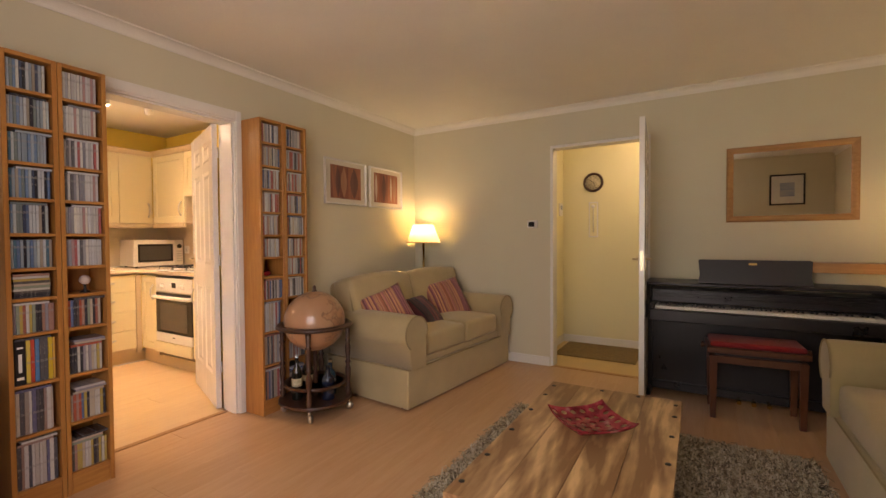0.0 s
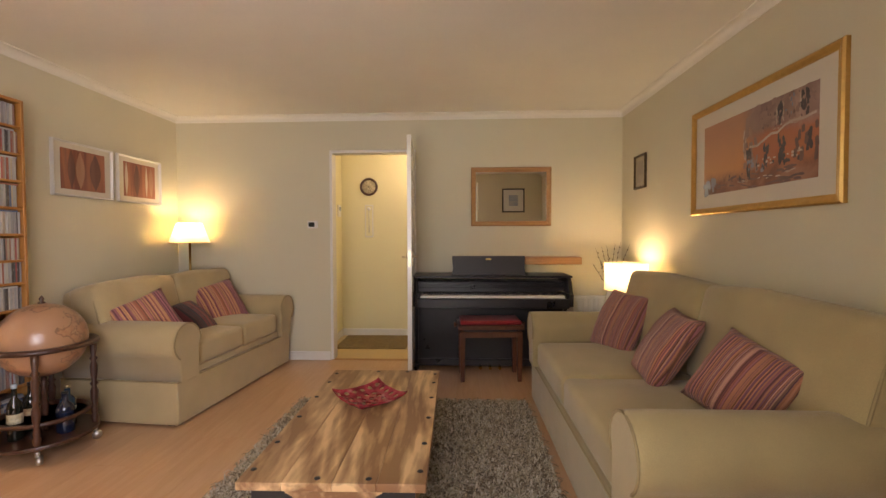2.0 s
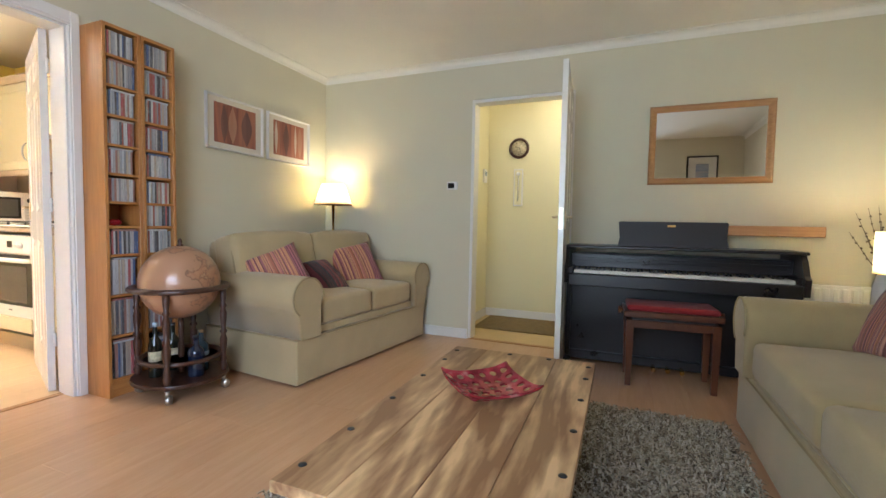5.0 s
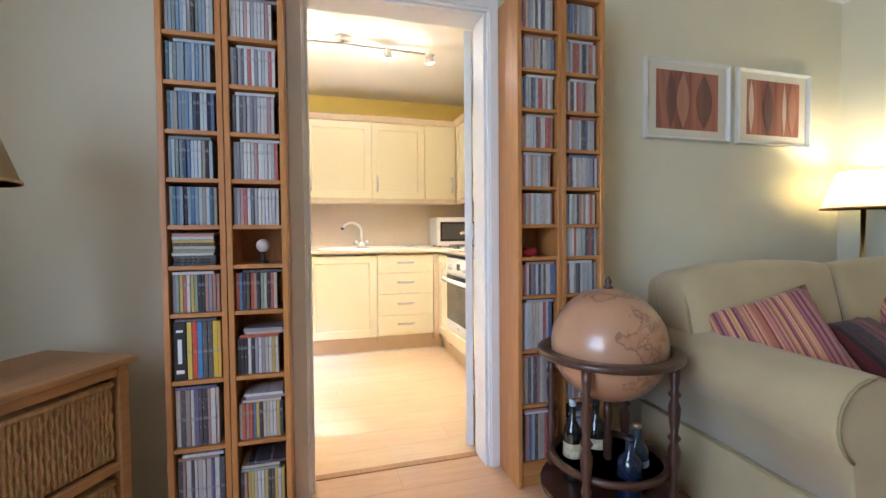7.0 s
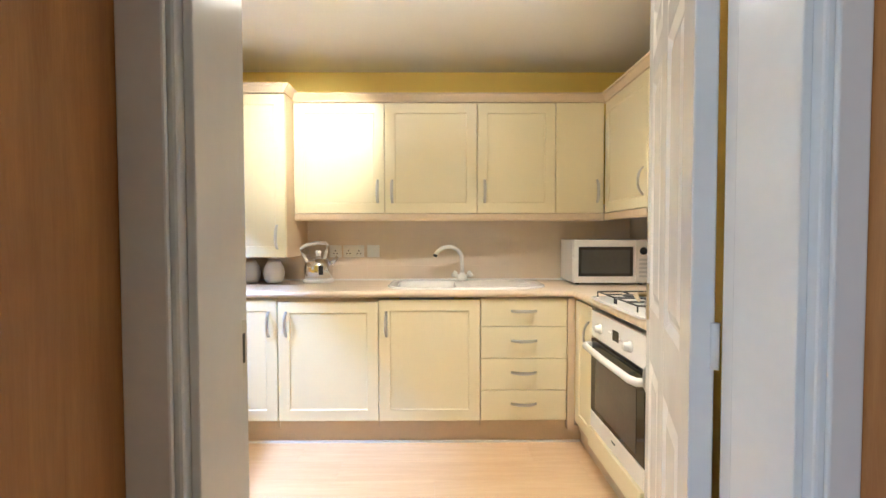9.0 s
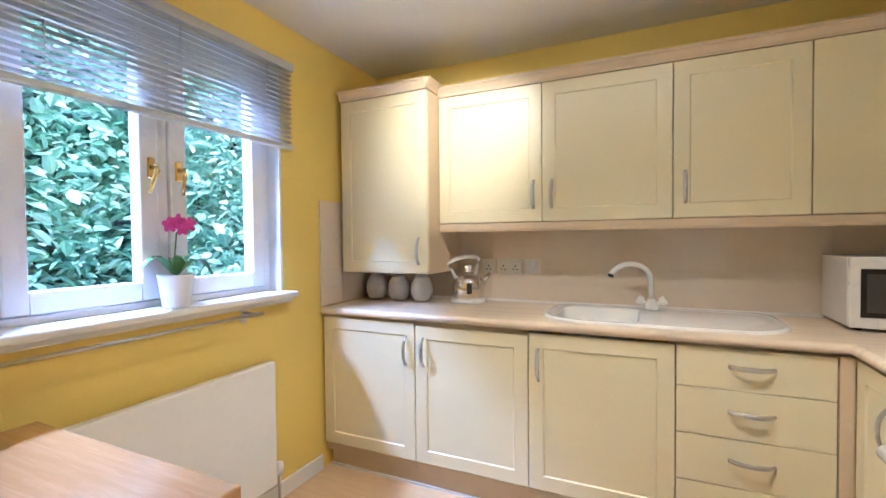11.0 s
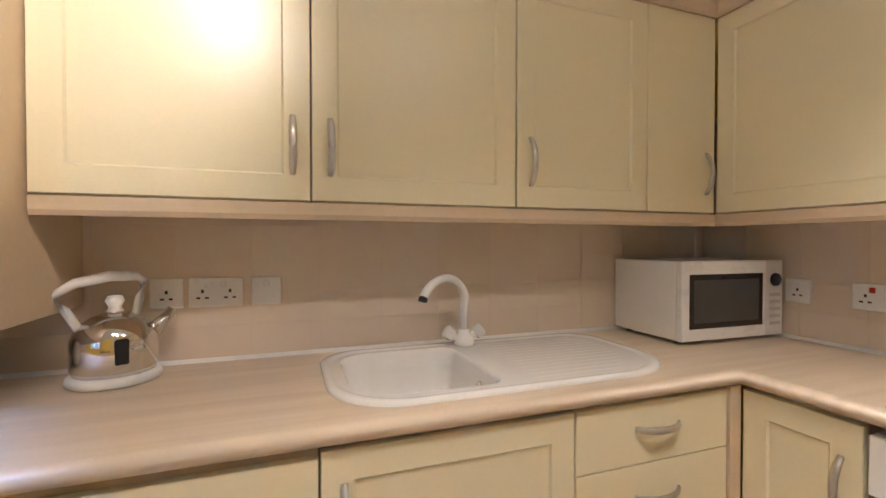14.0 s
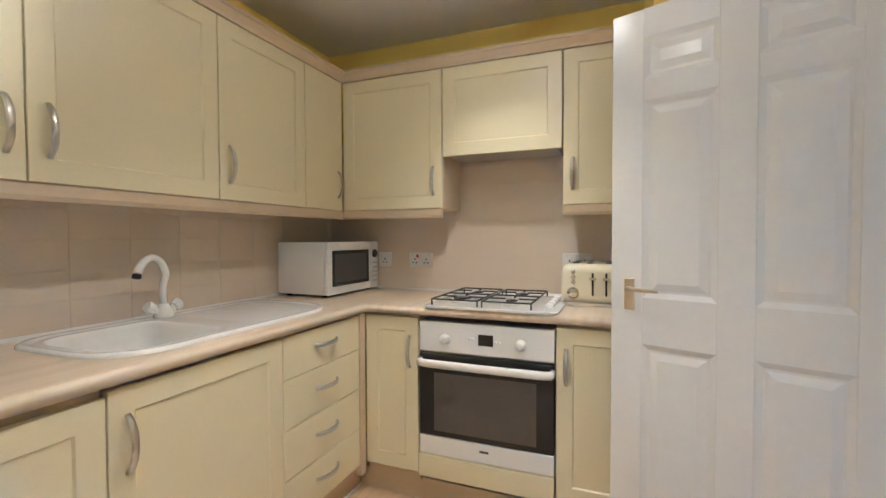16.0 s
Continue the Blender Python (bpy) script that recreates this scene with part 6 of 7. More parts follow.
PAPER = plain("aged_label", (0.55, 0.47, 0.30), 0.7, var=0.3, scale=60)
PALEL = plain("pale_label", (0.45, 0.55, 0.62), 0.6, var=0.3, scale=50)
GOLDCAP = plain("foil_cap", (0.5, 0.42, 0.25), 0.35, 0.8)
bottle((-2.86, 2.44, 0.1055), 0.034, 0.30, (0.01, 0.012, 0.008), "black_glass", "tall black wine bottle with pale cap", PALEL, PAPER)
bottle((-2.90, 2.57, 0.1055), 0.040, 0.27, (0.012, 0.015, 0.01), "green_black_glass", "dark spirit bottle with black cap", BLACK, PAPER)
bottle((-2.74, 2.63, 0.1055), 0.040, 0.235, (0.02, 0.06, 0.10), "blue_glass", "clear blue spirit bottle", GOLDCAP, PALEL)
bottle((-2.68, 2.55, 0.1055), 0.042, 0.225, (0.008, 0.014, 0.035), "navy_glass", "squat dark blue bottle", BLACK)


# ---- piano, bench, wall shelf ----
def piano():
    p = thing("digital_piano", "black upright digital piano with open keyboard", "piano", (-0.18, NY - 0.02, 0))
    W = 1.36
    for x in (-W / 2, W / 2 - 0.03):
        bm = bmesh.new()
        pts = [(0, 0.0), (-0.24, 0.0), (-0.24, 0.58), (-0.46, 0.60), (-0.47, 0.70), (-0.44, 0.72), (-0.40, 0.80), (-0.36, 0.835), (0, 0.835)]
        a, b = [bm.verts.new((x, y, z)) for y, z in pts], [bm.verts.new((x + 0.03, y, z)) for y, z in pts]
        bm.faces.new(a)
        bm.faces.new(b)
        for k in range(len(pts)):
            bm.faces.new((a[k], a[(k + 1) % len(pts)], b[(k + 1) % len(pts)], b[k]))
        part("side_panel", bm, BLACK, p)
        part("foot", B(x - 0.0, x + 0.03, -0.36, -0.241, 0, 0.05, 0.006), BLACK, p)
    part("lower_panel", B(-W / 2 + 0.031, W / 2 - 0.031, -0.215, -0.19, 0.04, 0.58), BLACK, p)
    part("bottom_rail", B(-W / 2 + 0.031, W / 2 - 0.031, -0.245, -0.205, 0.03, 0.09, 0.004), BLACK, p)
    part("keybed", B(-W / 2 + 0.031, W / 2 - 0.031, -0.465, -0.02, 0.585, 0.665, 0.006), BLACK, p)
    part("key_cheek", B(-W / 2 + 0.031, -W / 2 + 0.06, -0.44, -0.25, 0.6655, 0.71, 0.004), BLACK, p)
    part("key_cheek", B(W / 2 - 0.06, W / 2 - 0.031, -0.44, -0.25, 0.6655, 0.71, 0.004), BLACK, p)
    part("control_panel", B(-W / 2 + 0.031, W / 2 - 0.031, -0.27, -0.02, 0.70, 0.795, 0.004), BLACK, p)
    for k in range(3):
        part("groove_strip", B(-W / 2 + 0.05, W / 2 - 0.05, -0.278 - 0.004 * k, -0.2705, 0.735 + 0.022 * k, 0.744 + 0.022 * k, 0.002), BLACK, p)
    part("top_panel", B(-W / 2 - 0.012, W / 2 + 0.012, -0.385, 0.0, 0.836, 0.855, 0.006, 2), BLACK, p)
    bm = bmesh.new()
    pts = [(-0.325, 0), (-0.315, 0.06), (-0.325, 0.165), (-0.315, 0.172), (0.315, 0.172), (0.325, 0.165), (0.315, 0.06), (0.325, 0)]
    lo, hi = [bm.verts.new((x, 0, z)) for x, z in pts], [bm.verts.new((x, 0.014, z)) for x, z in pts]
    bm.faces.new(lo)
    bm.faces.new(hi)
    for k in range(len(pts)):
        bm.faces.new((lo[k], lo[(k + 1) % len(pts)], hi[(k + 1) % len(pts)], hi[k]))
    st = part("music_stand", bm, plain("dark_grey_lacquer", (0.030, 0.030, 0.034), 0.4, var=0.1, bump=0.02), p, "black music stand")
    st.matrix_local = pose(-0.02, -0.30, 0.8555, -14, 0, 0)
    part("badge", B(-0.024, 0.024, -0.002, -0.0005, 0.135, 0.150), BRASS, st, "small brass badge")
    white, black = plain("ivory_key", (0.78, 0.75, 0.68), 0.25, var=0.03, bump=0), BLACK
    n, x0 = 52, -0.615
    w = 1.23 / n
    wm = bm2 = None
    for k in range(n):
        x = x0 + k * w
        if k == 0:
            wm = part("white_key", B(0.0005, w - 0.0005, -0.435, -0.288, 0.668, 0.690, 0.0015), white, p, "white key")
            ob = wm
        else:
            ob = new("white_key", wm.data)
            ob.parent = p
        ob.location.x = x
        if k < n - 1 and (k % 7) not in (1, 4):
            if bm2 is None:
                bm2 = part("black_key", B(-0.006, 0.006, -0.385, -0.288, 0.6905, 0.702, 0.002), black, p, "black key")
                ob = bm2
            else:
                ob = new("black_key", bm2.data)
                ob.parent = p
            ob.location.x = x + w
    for x in (-0.085, 0.0, 0.085):
        part("pedal", tube(bmesh.new(), [(x - 0.01, -0.24, 0.045), (x - 0.01, -0.30, 0.044), (x - 0.01, -0.335, 0.038)], [0.008, 0.013, 0.015], 8), BRASS, p, "brass pedal")


piano()


def piano_bench():
    b = thing("piano_bench", "wooden piano bench with crimson padded seat", "bench", (-0.205, 3.915, 0), 3)
    b.scale = (1, 1, 0.95)
    W, D = 0.53, 0.31
    for x in (-1, 1):
        for y in (-1, 1):
            bm = bmesh.new()
            cx, cy = x * (W / 2 - 0.03), y * (D / 2 - 0.03)
            lo = [bm.verts.new((cx + i * 0.016, cy + j * 0.016, 0)) for i, j in ((-1, -1), (1, -1), (1, 1), (-1, 1))]
            hi = [bm.verts.new((cx + i * 0.023, cy + j * 0.023, 0.43)) for i, j in ((-1, -1), (1, -1), (1, 1), (-1, 1))]
            bm.faces.new(lo)
            bm.faces.new(hi)
            for k in range(4):
                bm.faces.new((lo[k], lo[(k + 1) % 4], hi[(k + 1) % 4], hi[k]))
            part("leg", bm, BENCHW, b)
    part("apron", B(-W / 2 + 0.01, W / 2 - 0.01, -D / 2 + 0.01, D / 2 - 0.01, 0.385, 0.435, 0.003), BENCHW, b)
    part("seat_frame", B(-W / 2 - 0.005, W / 2 + 0.005, -D / 2 - 0.005, D / 2 + 0.005, 0.455, 0.492, 0.004), BENCHW, b)
    part("scissor_lift", B(-W / 2 + 0.04, W / 2 - 0.04, -D / 2 + 0.03, D / 2 - 0.03, 0.435, 0.455), IRON, b)
    bm = B(-W / 2 + 0.012, W / 2 - 0.012, -D / 2 + 0.012, D / 2 - 0.012, 0.4922, 0.530, 0.016, 4)
    part("seat", bm, REDSEAT, b, "crimson padded seat")
    for x in (-1, 1):
        part("height_knob", lathe(bmesh.new(), [(0.008, 0), (0.010, 0.01), (0.022, 0.014), (0.022, 0.03), (0, 0.032)], 12), BENCHW, b).matrix_local = pose(x * (W / 2 + 0.004), 0, 0.472, 0, x * 90, 0)


piano_bench()
solid("wall_shelf", B(-0.52, 0.645, NY - 0.20, NY - 0.001, 0.940, 1.005, 0.003), wood("shelf_beech", (0.58, 0.32, 0.14), (0.44, 0.22, 0.09), 0.4, grain=(1.5, 25, 25)), "thick floating beech shelf above the piano", "shelf")


# ---- lamps ----
def shade_mesh(r0, r1, h):
    bm = bmesh.new()
    seg = 64
    rows = []
    for z, r in ((0, r0), (h * 0.5, (r0 + r1) / 2), (h, r1)):
        rows.append([bm.verts.new((r * math.cos(2 * math.pi * k / seg), r * math.sin(2 * math.pi * k / seg), z)) for k in range(seg)])
    for p, q in zip(rows, rows[1:]):
        for k in range(seg):
            bm.faces.new((p[k], p[(k + 1) % seg], q[(k + 1) % seg], q[k])).smooth = True
    return bm


def lamp_trim(r, z):
    return lathe(bmesh.new(), [(r - 0.001, z - 0.004), (r + 0.0025, z - 0.004), (r + 0.0025, z + 0.004), (r - 0.001, z + 0.004), (r - 0.001, z - 0.004)], 48)


def floor_lamp():
    f = thing("floor_lamp", "lit floor lamp with a cream cloth shade", "floor lamp", (-2.98, 4.20, 0))
    part("base", lathe(bmesh.new(), [(0.12, 0), (0.12, 0.012), (0.10, 0.022), (0.02, 0.03), (0.012, 0.05)], 28), BRASS, f, "round brass base")
    part("pole", tube(bmesh.new(), [(0, 0, 0.04), (0, 0, 1.16)], 0.011, 10), BRASS, f, "slim brass pole")
    part("shade", shade_mesh(0.172, 0.105, 0.185), SHADE, f, "glowing cream shade").location.z = 1.145
    part("shade_trim", lamp_trim(0.172, 1.147), OAKF, f)
    part("bulb", lathe(bmesh.new(), [(0.012, 1.16), (0.016, 1.18), (0.028, 1.215), (0.026, 1.235), (0.014, 1.25), (0, 1.253)], 14), glow("warm_bulb", (1, 0.78, 0.42), 2), f, "glowing bulb").visible_shadow = True
    lamp("floor_lamp_light", 'POINT', (-2.98, 4.20, 1.262), 1.45, WARM, 0.03)


def table_lamp(at, lit, sh, r0, r1, h, base_h, label):
    t = thing("table_lamp", label, "table lamp", at)
    part("base", lathe(bmesh.new(), [(0.055, 0), (0.058, 0.01), (0.03, 0.03), (0.045, base_h * 0.35), (0.050, base_h * 0.6), (0.02, base_h * 0.9), (0.010, base_h + 0.04)], 24), ENAMEL, t, "pale ceramic base")
    part("shade", shade_mesh(r0, r1, h), sh, t, "cream drum shade").location.z = base_h
    part("shade_trim", lamp_trim(r0, base_h + 0.002), SHADE, t)
    if lit:
        part("bulb", lathe(bmesh.new(), [(0.010, base_h + 0.041), (0.026, base_h + 0.09), (0.012, base_h + 0.12), (0, base_h + 0.122)], 14), bpy.data.materials["warm_bulb"], t, "glowing bulb")
        lamp("table_lamp_light", 'POINT', (at[0], at[1], at[2] + base_h + 0.155), 1.45, WARM, 0.03)


floor_lamp()
st = thing("side_table", "small dark side table behind the sofa", "side table", (0.80, 3.78, 0))
part("top", B(-0.21, 0.21, -0.20, 0.20, 0.515, 0.54, 0.004), DARKWOOD, st)
for x in (-0.18, 0.18):
    for y in (-0.17, 0.17):
        part("leg", B(x - 0.018, x + 0.018, y - 0.018, y + 0.018, 0, 0.515), DARKWOOD, st)
table_lamp((0.88, 3.76, 0.5405), True, SHADE, 0.165, 0.165, 0.215, 0.225, "lit table lamp with a cream drum shade")
v = thing("twig_vase", "slim vase of bare catkin twigs", "vase", (0.815, 3.925, 0.5405))
part("vase", lathe(bmesh.new(), [(0.035, 0), (0.045, 0.05), (0.042, 0.14), (0.025, 0.22), (0.030, 0.24), (0.022, 0.239), (0.02, 0.2), (0, 0.1)], 20), ENAMEL, v, "pale slim vase")
rnd = random.Random(4)
for k in range(11):
    a, l = rnd.uniform(0, 6.28), rnd.uniform(0.30, 0.50)
    lean = rnd.uniform(0.04, 0.17)
    pts = [(0, 0, 0.12), (lean * 0.25 * math.cos(a), lean * 0.25 * math.sin(a), 0.12 + l * 0.4), (lean * math.cos(a + 0.2), lean * math.sin(a + 0.2), 0.12 + l)]
    bm = tube(bmesh.new(), pts, [0.0028, 0.0022, 0.001], 5)
    for j in range(6):
        f = 0.45 + 0.09 * j
        c = Vector(pts[1]).lerp(Vector(pts[2]), (f - 0.4) / 0.6)
        bmesh.ops.create_icosphere(bm, subdivisions=1, radius=0.006, matrix=Matrix.Translation(c + Vector((rnd.uniform(-0.006, 0.006), rnd.uniform(-0.006, 0.006), 0))))
    part("twig", bm, BARK, v, "thin catkin twig")


# ---- pictures, mirror, clock ----
def framed(name, label, at, rz, w, h, fw, fd, frame_mat, mount, art_mats, cat="picture"):
    """A framed picture; local x across, z up, y out of the wall. art_mats: (x0, x1, z0, z1, material) patches of paint."""
    p = thing(name, label, cat, at, rz)
    bm = bmesh.new()
    prof = [(0, 0), (0, fd * 0.7), (fw * 0.2, fd), (fw * 0.45, fd * 0.92), (fw * 0.8, fd * 0.55), (fw, fd * 0.5), (fw, 0)]
    rings = []
    for i, dep in prof:
        rings.append([bm.verts.new(q) for q in ((-w / 2 + i, dep, -h / 2 + i), (w / 2 - i, dep, -h / 2 + i), (w / 2 - i, dep, h / 2 - i), (-w / 2 + i, dep, h / 2 - i))])
    for a, b in zip(rings, rings[1:]):
        for k in range(4):
            bm.faces.new((a[k], a[(k + 1) % 4], b[(k + 1) % 4], b[k]))
    part("frame", bm, frame_mat, p)
    part("mount", B(-w / 2 + fw * 0.9, w / 2 - fw * 0.9, 0.001, fd * 0.35, -h / 2 + fw * 0.9, h / 2 - fw * 0.9), mount, p, "pale mount")
    for k, (x0, x1, z0, z1, m) in enumerate(art_mats):
        part("print", B(x0, x1, fd * 0.35 + 0.0004, fd * 0.35 + 0.0012 + 0.0003 * k, z0, z1), m, p)
    return p


def art(name, stops, scale=(3, 3, 3), nscale=1.5, detail=4.0, rough=0.35, distortion=0.6):
    m, nt, b = shader(name)
    n = node(nt, "ShaderNodeTexNoise", Scale=nscale, Detail=detail, Distortion=distortion)
    nt.links.new(coords(nt, scale), n.inputs["Vector"])
    nt.links.new(ramp(nt, n.outputs[0], stops), b.inputs["Base Color"])
    b.inputs["Roughness"].default_value = rough
    b.inputs["Coat Weight"].default_value = 0.5
    return m


SILVER = plain("silver_frame", (0.74, 0.72, 0.69), 0.4, 0.25, var=0.05)
MOUNT = plain("cream_mount", (0.66, 0.60, 0.50), 0.8, var=0.02)
RUST = art("rust_abstract", [(0.3, (0.10, 0.03, 0.02)), (0.45, (0.26, 0.08, 0.05)), (0.6, (0.38, 0.13, 0.07)), (0.75, (0.22, 0.09, 0.07))], (9, 9, 0.7), 1.3)
LEAFTINT = art("pale_rust_leaf", [(0.3, (0.36, 0.15, 0.09)), (0.7, (0.46, 0.24, 0.15))], (9, 9, 0.7), 1.3)
PALEBAND = art("pale_pink_band", [(0.3, (0.46, 0.33, 0.26)), (0.7, (0.58, 0.45, 0.37))], (9, 9, 0.7), 1.3)
PLUM = art("dark_plum_leaf", [(0.3, (0.10, 0.035, 0.03)), (0.7, (0.20, 0.08, 0.06))], (9, 9, 0.7), 1.3)


def lens(cx, w, h):
    """A flat upright leaf of paint between two arcs."""
    bm = bmesh.new()
    ring = [(cx + e * w / 2 * math.sin(math.pi * k / 16), -h / 2 + h * k / 16) for e, ks in ((1, range(0, 17)), (-1, range(15, 0, -1))) for k in ks]
    lo, hi = [bm.verts.new((x, 0, z)) for x, z in ring], [bm.verts.new((x, 0.0006, z)) for x, z in ring]
    bm.faces.new(lo)
    bm.faces.new(hi)
    for k in range(len(ring)):
        bm.faces.new((lo[k], lo[(k + 1) % len(ring)], hi[(k + 1) % len(ring)], hi[k]))
    return bm


for y, hw, lab, leaves in ((3.304, 0.258, "framed rust-red abstract print in a silver frame", ((0.03, 0.075, LEAFTINT), (-0.10, 0.10, PLUM), (0.105, 0.06, PLUM))),
                           (3.868, 0.252, "smaller framed rust-red abstract print in a silver frame", ((0.155, 0.035, PALEBAND), (-0.075, 0.028, PALEBAND), (-0.13, 0.06, LEAFTINT), (0.04, 0.07, PLUM)))):
    pic = framed("picture", lab, (WX + 0.001, y, 1.682), -90, 2 * hw, 0.388, 0.016, 0.028, SILVER, MOUNT, [(-hw + 0.068, hw - 0.068, -0.142, 0.142, RUST)])
    for k, (cx, w, m) in enumerate(leaves):
        part("painted_leaf", lens(cx, w, 0.276), m, pic).location.y = 0.0117 + 0.0007 * k

DARKP = art("dark_opening", [(0.4, (0.035, 0.03, 0.035)), (0.6, (0.09, 0.07, 0.07))])
PALEP = art("pale_awning", [(0.4, (0.40, 0.30, 0.24)), (0.6, (0.58, 0.46, 0.38))])
m_, nt_, b_ = shader("street_scene_paint")
STREET = m_
at_ = coords(nt_, (-1, 1, 1))
sep_ = nt_.nodes.new("ShaderNodeSeparateXYZ")
nt_.links.new(at_, sep_.inputs[0])
brush_ = node(nt_, "ShaderNodeTexNoise", Scale=5.0, Detail=5.0, Roughness=0.65, Distortion=0.8)
nt_.links.new(at_, brush_.inputs["Vector"])


def blur_edge(axis, start, end, wobble):
    """A soft brushed border across the print, 0 to 1 along one axis."""
    v = nt_.nodes.new("ShaderNodeMath")
    v.operation = 'MULTIPLY_ADD'
    v.inputs[1].default_value = wobble
    nt_.links.new(brush_.outputs[0], v.inputs[0])
    nt_.links.new(sep_.outputs[axis], v.inputs[2])
    mr = nt_.nodes.new("ShaderNodeMapRange")
    mr.interpolation_type = 'SMOOTHSTEP'
    mr.inputs["From Min"].default_value, mr.inputs["From Max"].default_value = start + wobble / 2, end + wobble / 2
    nt_.links.new(v.outputs[0], mr.inputs["Value"])
    return mr.outputs["Result"]


def blend(fac, one, two):
    mx = nt_.nodes.new("ShaderNodeMix")
    mx.data_type = 'RGBA'
    nt_.links.new(fac, mx.inputs[0])
    for sock, v in ((mx.inputs[6], one), (mx.inputs[7], two)):
        if isinstance(v, tuple):
            sock.default_value = v + (1,)
        else:
            nt_.links.new(v, sock)
    return mx.outputs[2]


sky_ = blend(blur_edge(2, -0.16, 0.20, 0.15), (0.62, 0.29, 0.11), (0.44, 0.21, 0.12))
house_ = blend(blur_edge(2, 0.02, 0.09, 0.10), (0.46, 0.15, 0.07), ramp(nt_, brush_.outputs[0], [(0.35, (0.18, 0.10, 0.09)), (0.65, (0.40, 0.25, 0.21))]))
both_ = blend(blur_edge(0, -0.10, 0.04, 0.16), sky_, house_)
ground_ = ramp(nt_, brush_.outputs[0], [(0.35, (0.14, 0.07, 0.05)), (0.5, (0.27, 0.11, 0.065)), (0.65, (0.38, 0.19, 0.12))])
nt_.links.new(blend(blur_edge(2, -0.15, -0.07, 0.12), ground_, both_), b_.inputs["Base Color"])
b_.inputs["Roughness"].default_value = 0.4
b_.inputs["Coat Weight"].default_value, b_.inputs["Coat Roughness"].default_value = 0.6, 0.02
PLUMP = art("plum_shadow_paint", [(0.3, (0.10, 0.06, 0.06)), (0.7, (0.22, 0.12, 0.10))])
pic = framed("painting", "large gilt-framed terracotta street scene in a pale mount", (EX - 0.001, 2.538, 1.648), 90, 1.135, 0.65, 0.040, 0.026, GOLD, MOUNT, [(-0.435, 0.435, -0.205, 0.205, STREET)], "painting")
MAUVEP = art("mauve_wall_paint", [(0.3, (0.22, 0.13, 0.11)), (0.7, (0.36, 0.22, 0.18))])
BLUEP = art("slate_blue_paint", [(0.4, (0.16, 0.18, 0.24)), (0.6, (0.26, 0.27, 0.32))])
rnd = random.Random(17)


def brushwork(paint, level, patches):
    """Ragged dabs of one paint; each patch: x0, x1, z0, z1, number of dabs, dab width, dab height."""
    bm = bmesh.new()
    for x0, x1, z0, z1, n, w, h in patches:
        for k in range(n):
            cx, cz = rnd.uniform(x0, x1), rnd.uniform(z0, z1)
            a, b, t = w * rnd.uniform(0.5, 1.2) / 2, h * rnd.uniform(0.5, 1.2) / 2, rnd.uniform(-0.25, 0.25)
            ring = [(-a, -b * 0.7), (-a * 0.4, -b), (a, -b * 0.8), (a * 0.8, b * 0.6), (a * 0.2, b), (-a * 0.9, b * 0.7)]
            ring = [(-(cx + p * math.cos(t) - q * math.sin(t)), cz + p * math.sin(t) + q * math.cos(t)) for p, q in ring]
            y = level + rnd.uniform(0, 0.0002)
            bm.faces.new([bm.verts.new((p, y, q)) for p, q in ring])
    tagged(part("brushwork", bm, paint, pic), kind="stuff")


brushwork(MAUVEP, 0.0104, [(0.02, 0.43, 0.08, 0.20, 40, 0.05, 0.03), (-0.05, 0.05, -0.12, 0.18, 22, 0.03, 0.07)])
brushwork(PLUMP, 0.0106, [(0.05, 0.43, 0.07, 0.20, 18, 0.012, 0.02), (-0.03, 0.02, -0.10, 0.05, 8, 0.012, 0.05), (-0.35, 0.40, -0.20, -0.13, 30, 0.07, 0.012), (0.30, 0.43, -0.12, 0.03, 10, 0.03, 0.06)])
brushwork(BLUEP, 0.0109, [(-0.43, -0.30, -0.20, -0.10, 12, 0.035, 0.05), (0.24, 0.33, 0.09, 0.19, 5, 0.010, 0.02), (-0.02, 0.10, -0.13, -0.06, 7, 0.02, 0.03)])
brushwork(DARKP, 0.0112, [(0.185, 0.225, 0.085, 0.165, 14, 0.018, 0.035), (0.335, 0.375, 0.09, 0.18, 14, 0.018, 0.04), (-0.03, 0.0, -0.14, -0.01, 12, 0.014, 0.05), (0.10, 0.13, -0.11, 0.0, 9, 0.016, 0.05), (0.20, 0.24, -0.10, 0.01, 12, 0.018, 0.05), (0.36, 0.40, -0.09, 0.0, 9, 0.018, 0.045), (0.04, 0.33, -0.115, -0.075, 16, 0.014, 0.022), (-0.22, -0.05, -0.15, -0.11, 6, 0.01, 0.03)])
brushwork(PALEP, 0.0115, [(0.18, 0.19, 0.085, 0.17, 7, 0.006, 0.03), (0.226, 0.232, 0.085, 0.17, 6, 0.005, 0.03), (0.33, 0.337, 0.09, 0.185, 7, 0.006, 0.03), (0.03, 0.20, -0.10, -0.07, 10, 0.018, 0.010), (0.25, 0.36, -0.095, -0.06, 7, 0.016, 0.012), (-0.10, 0.30, -0.175, -0.15, 12, 0.03, 0.006), (0.17, 0.42, 0.055, 0.075, 14, 0.02, 0.005), (-0.06, -0.03, -0.08, 0.10, 6, 0.008, 0.05)])
awn = [(0.0, 0.0), (0.06, -0.004), (0.10, 0.012), (0.16, 0.034), (0.20, 0.030), (0.25, 0.054), (0.30, 0.062), (0.36, 0.056), (0.43, 0.066)]
bm = bmesh.new()
quads = [[bm.verts.new((-x, y, z + o)) for y in (0, 0.0008) for o in (0, 0.012)] for x, z in awn]
for p, q in zip(quads, quads[1:]):
    for s in ((0, 1), (1, 3), (3, 2), (2, 0)):
        bm.faces.new((p[s[0]], p[s[1]], q[s[1]], q[s[0]]))
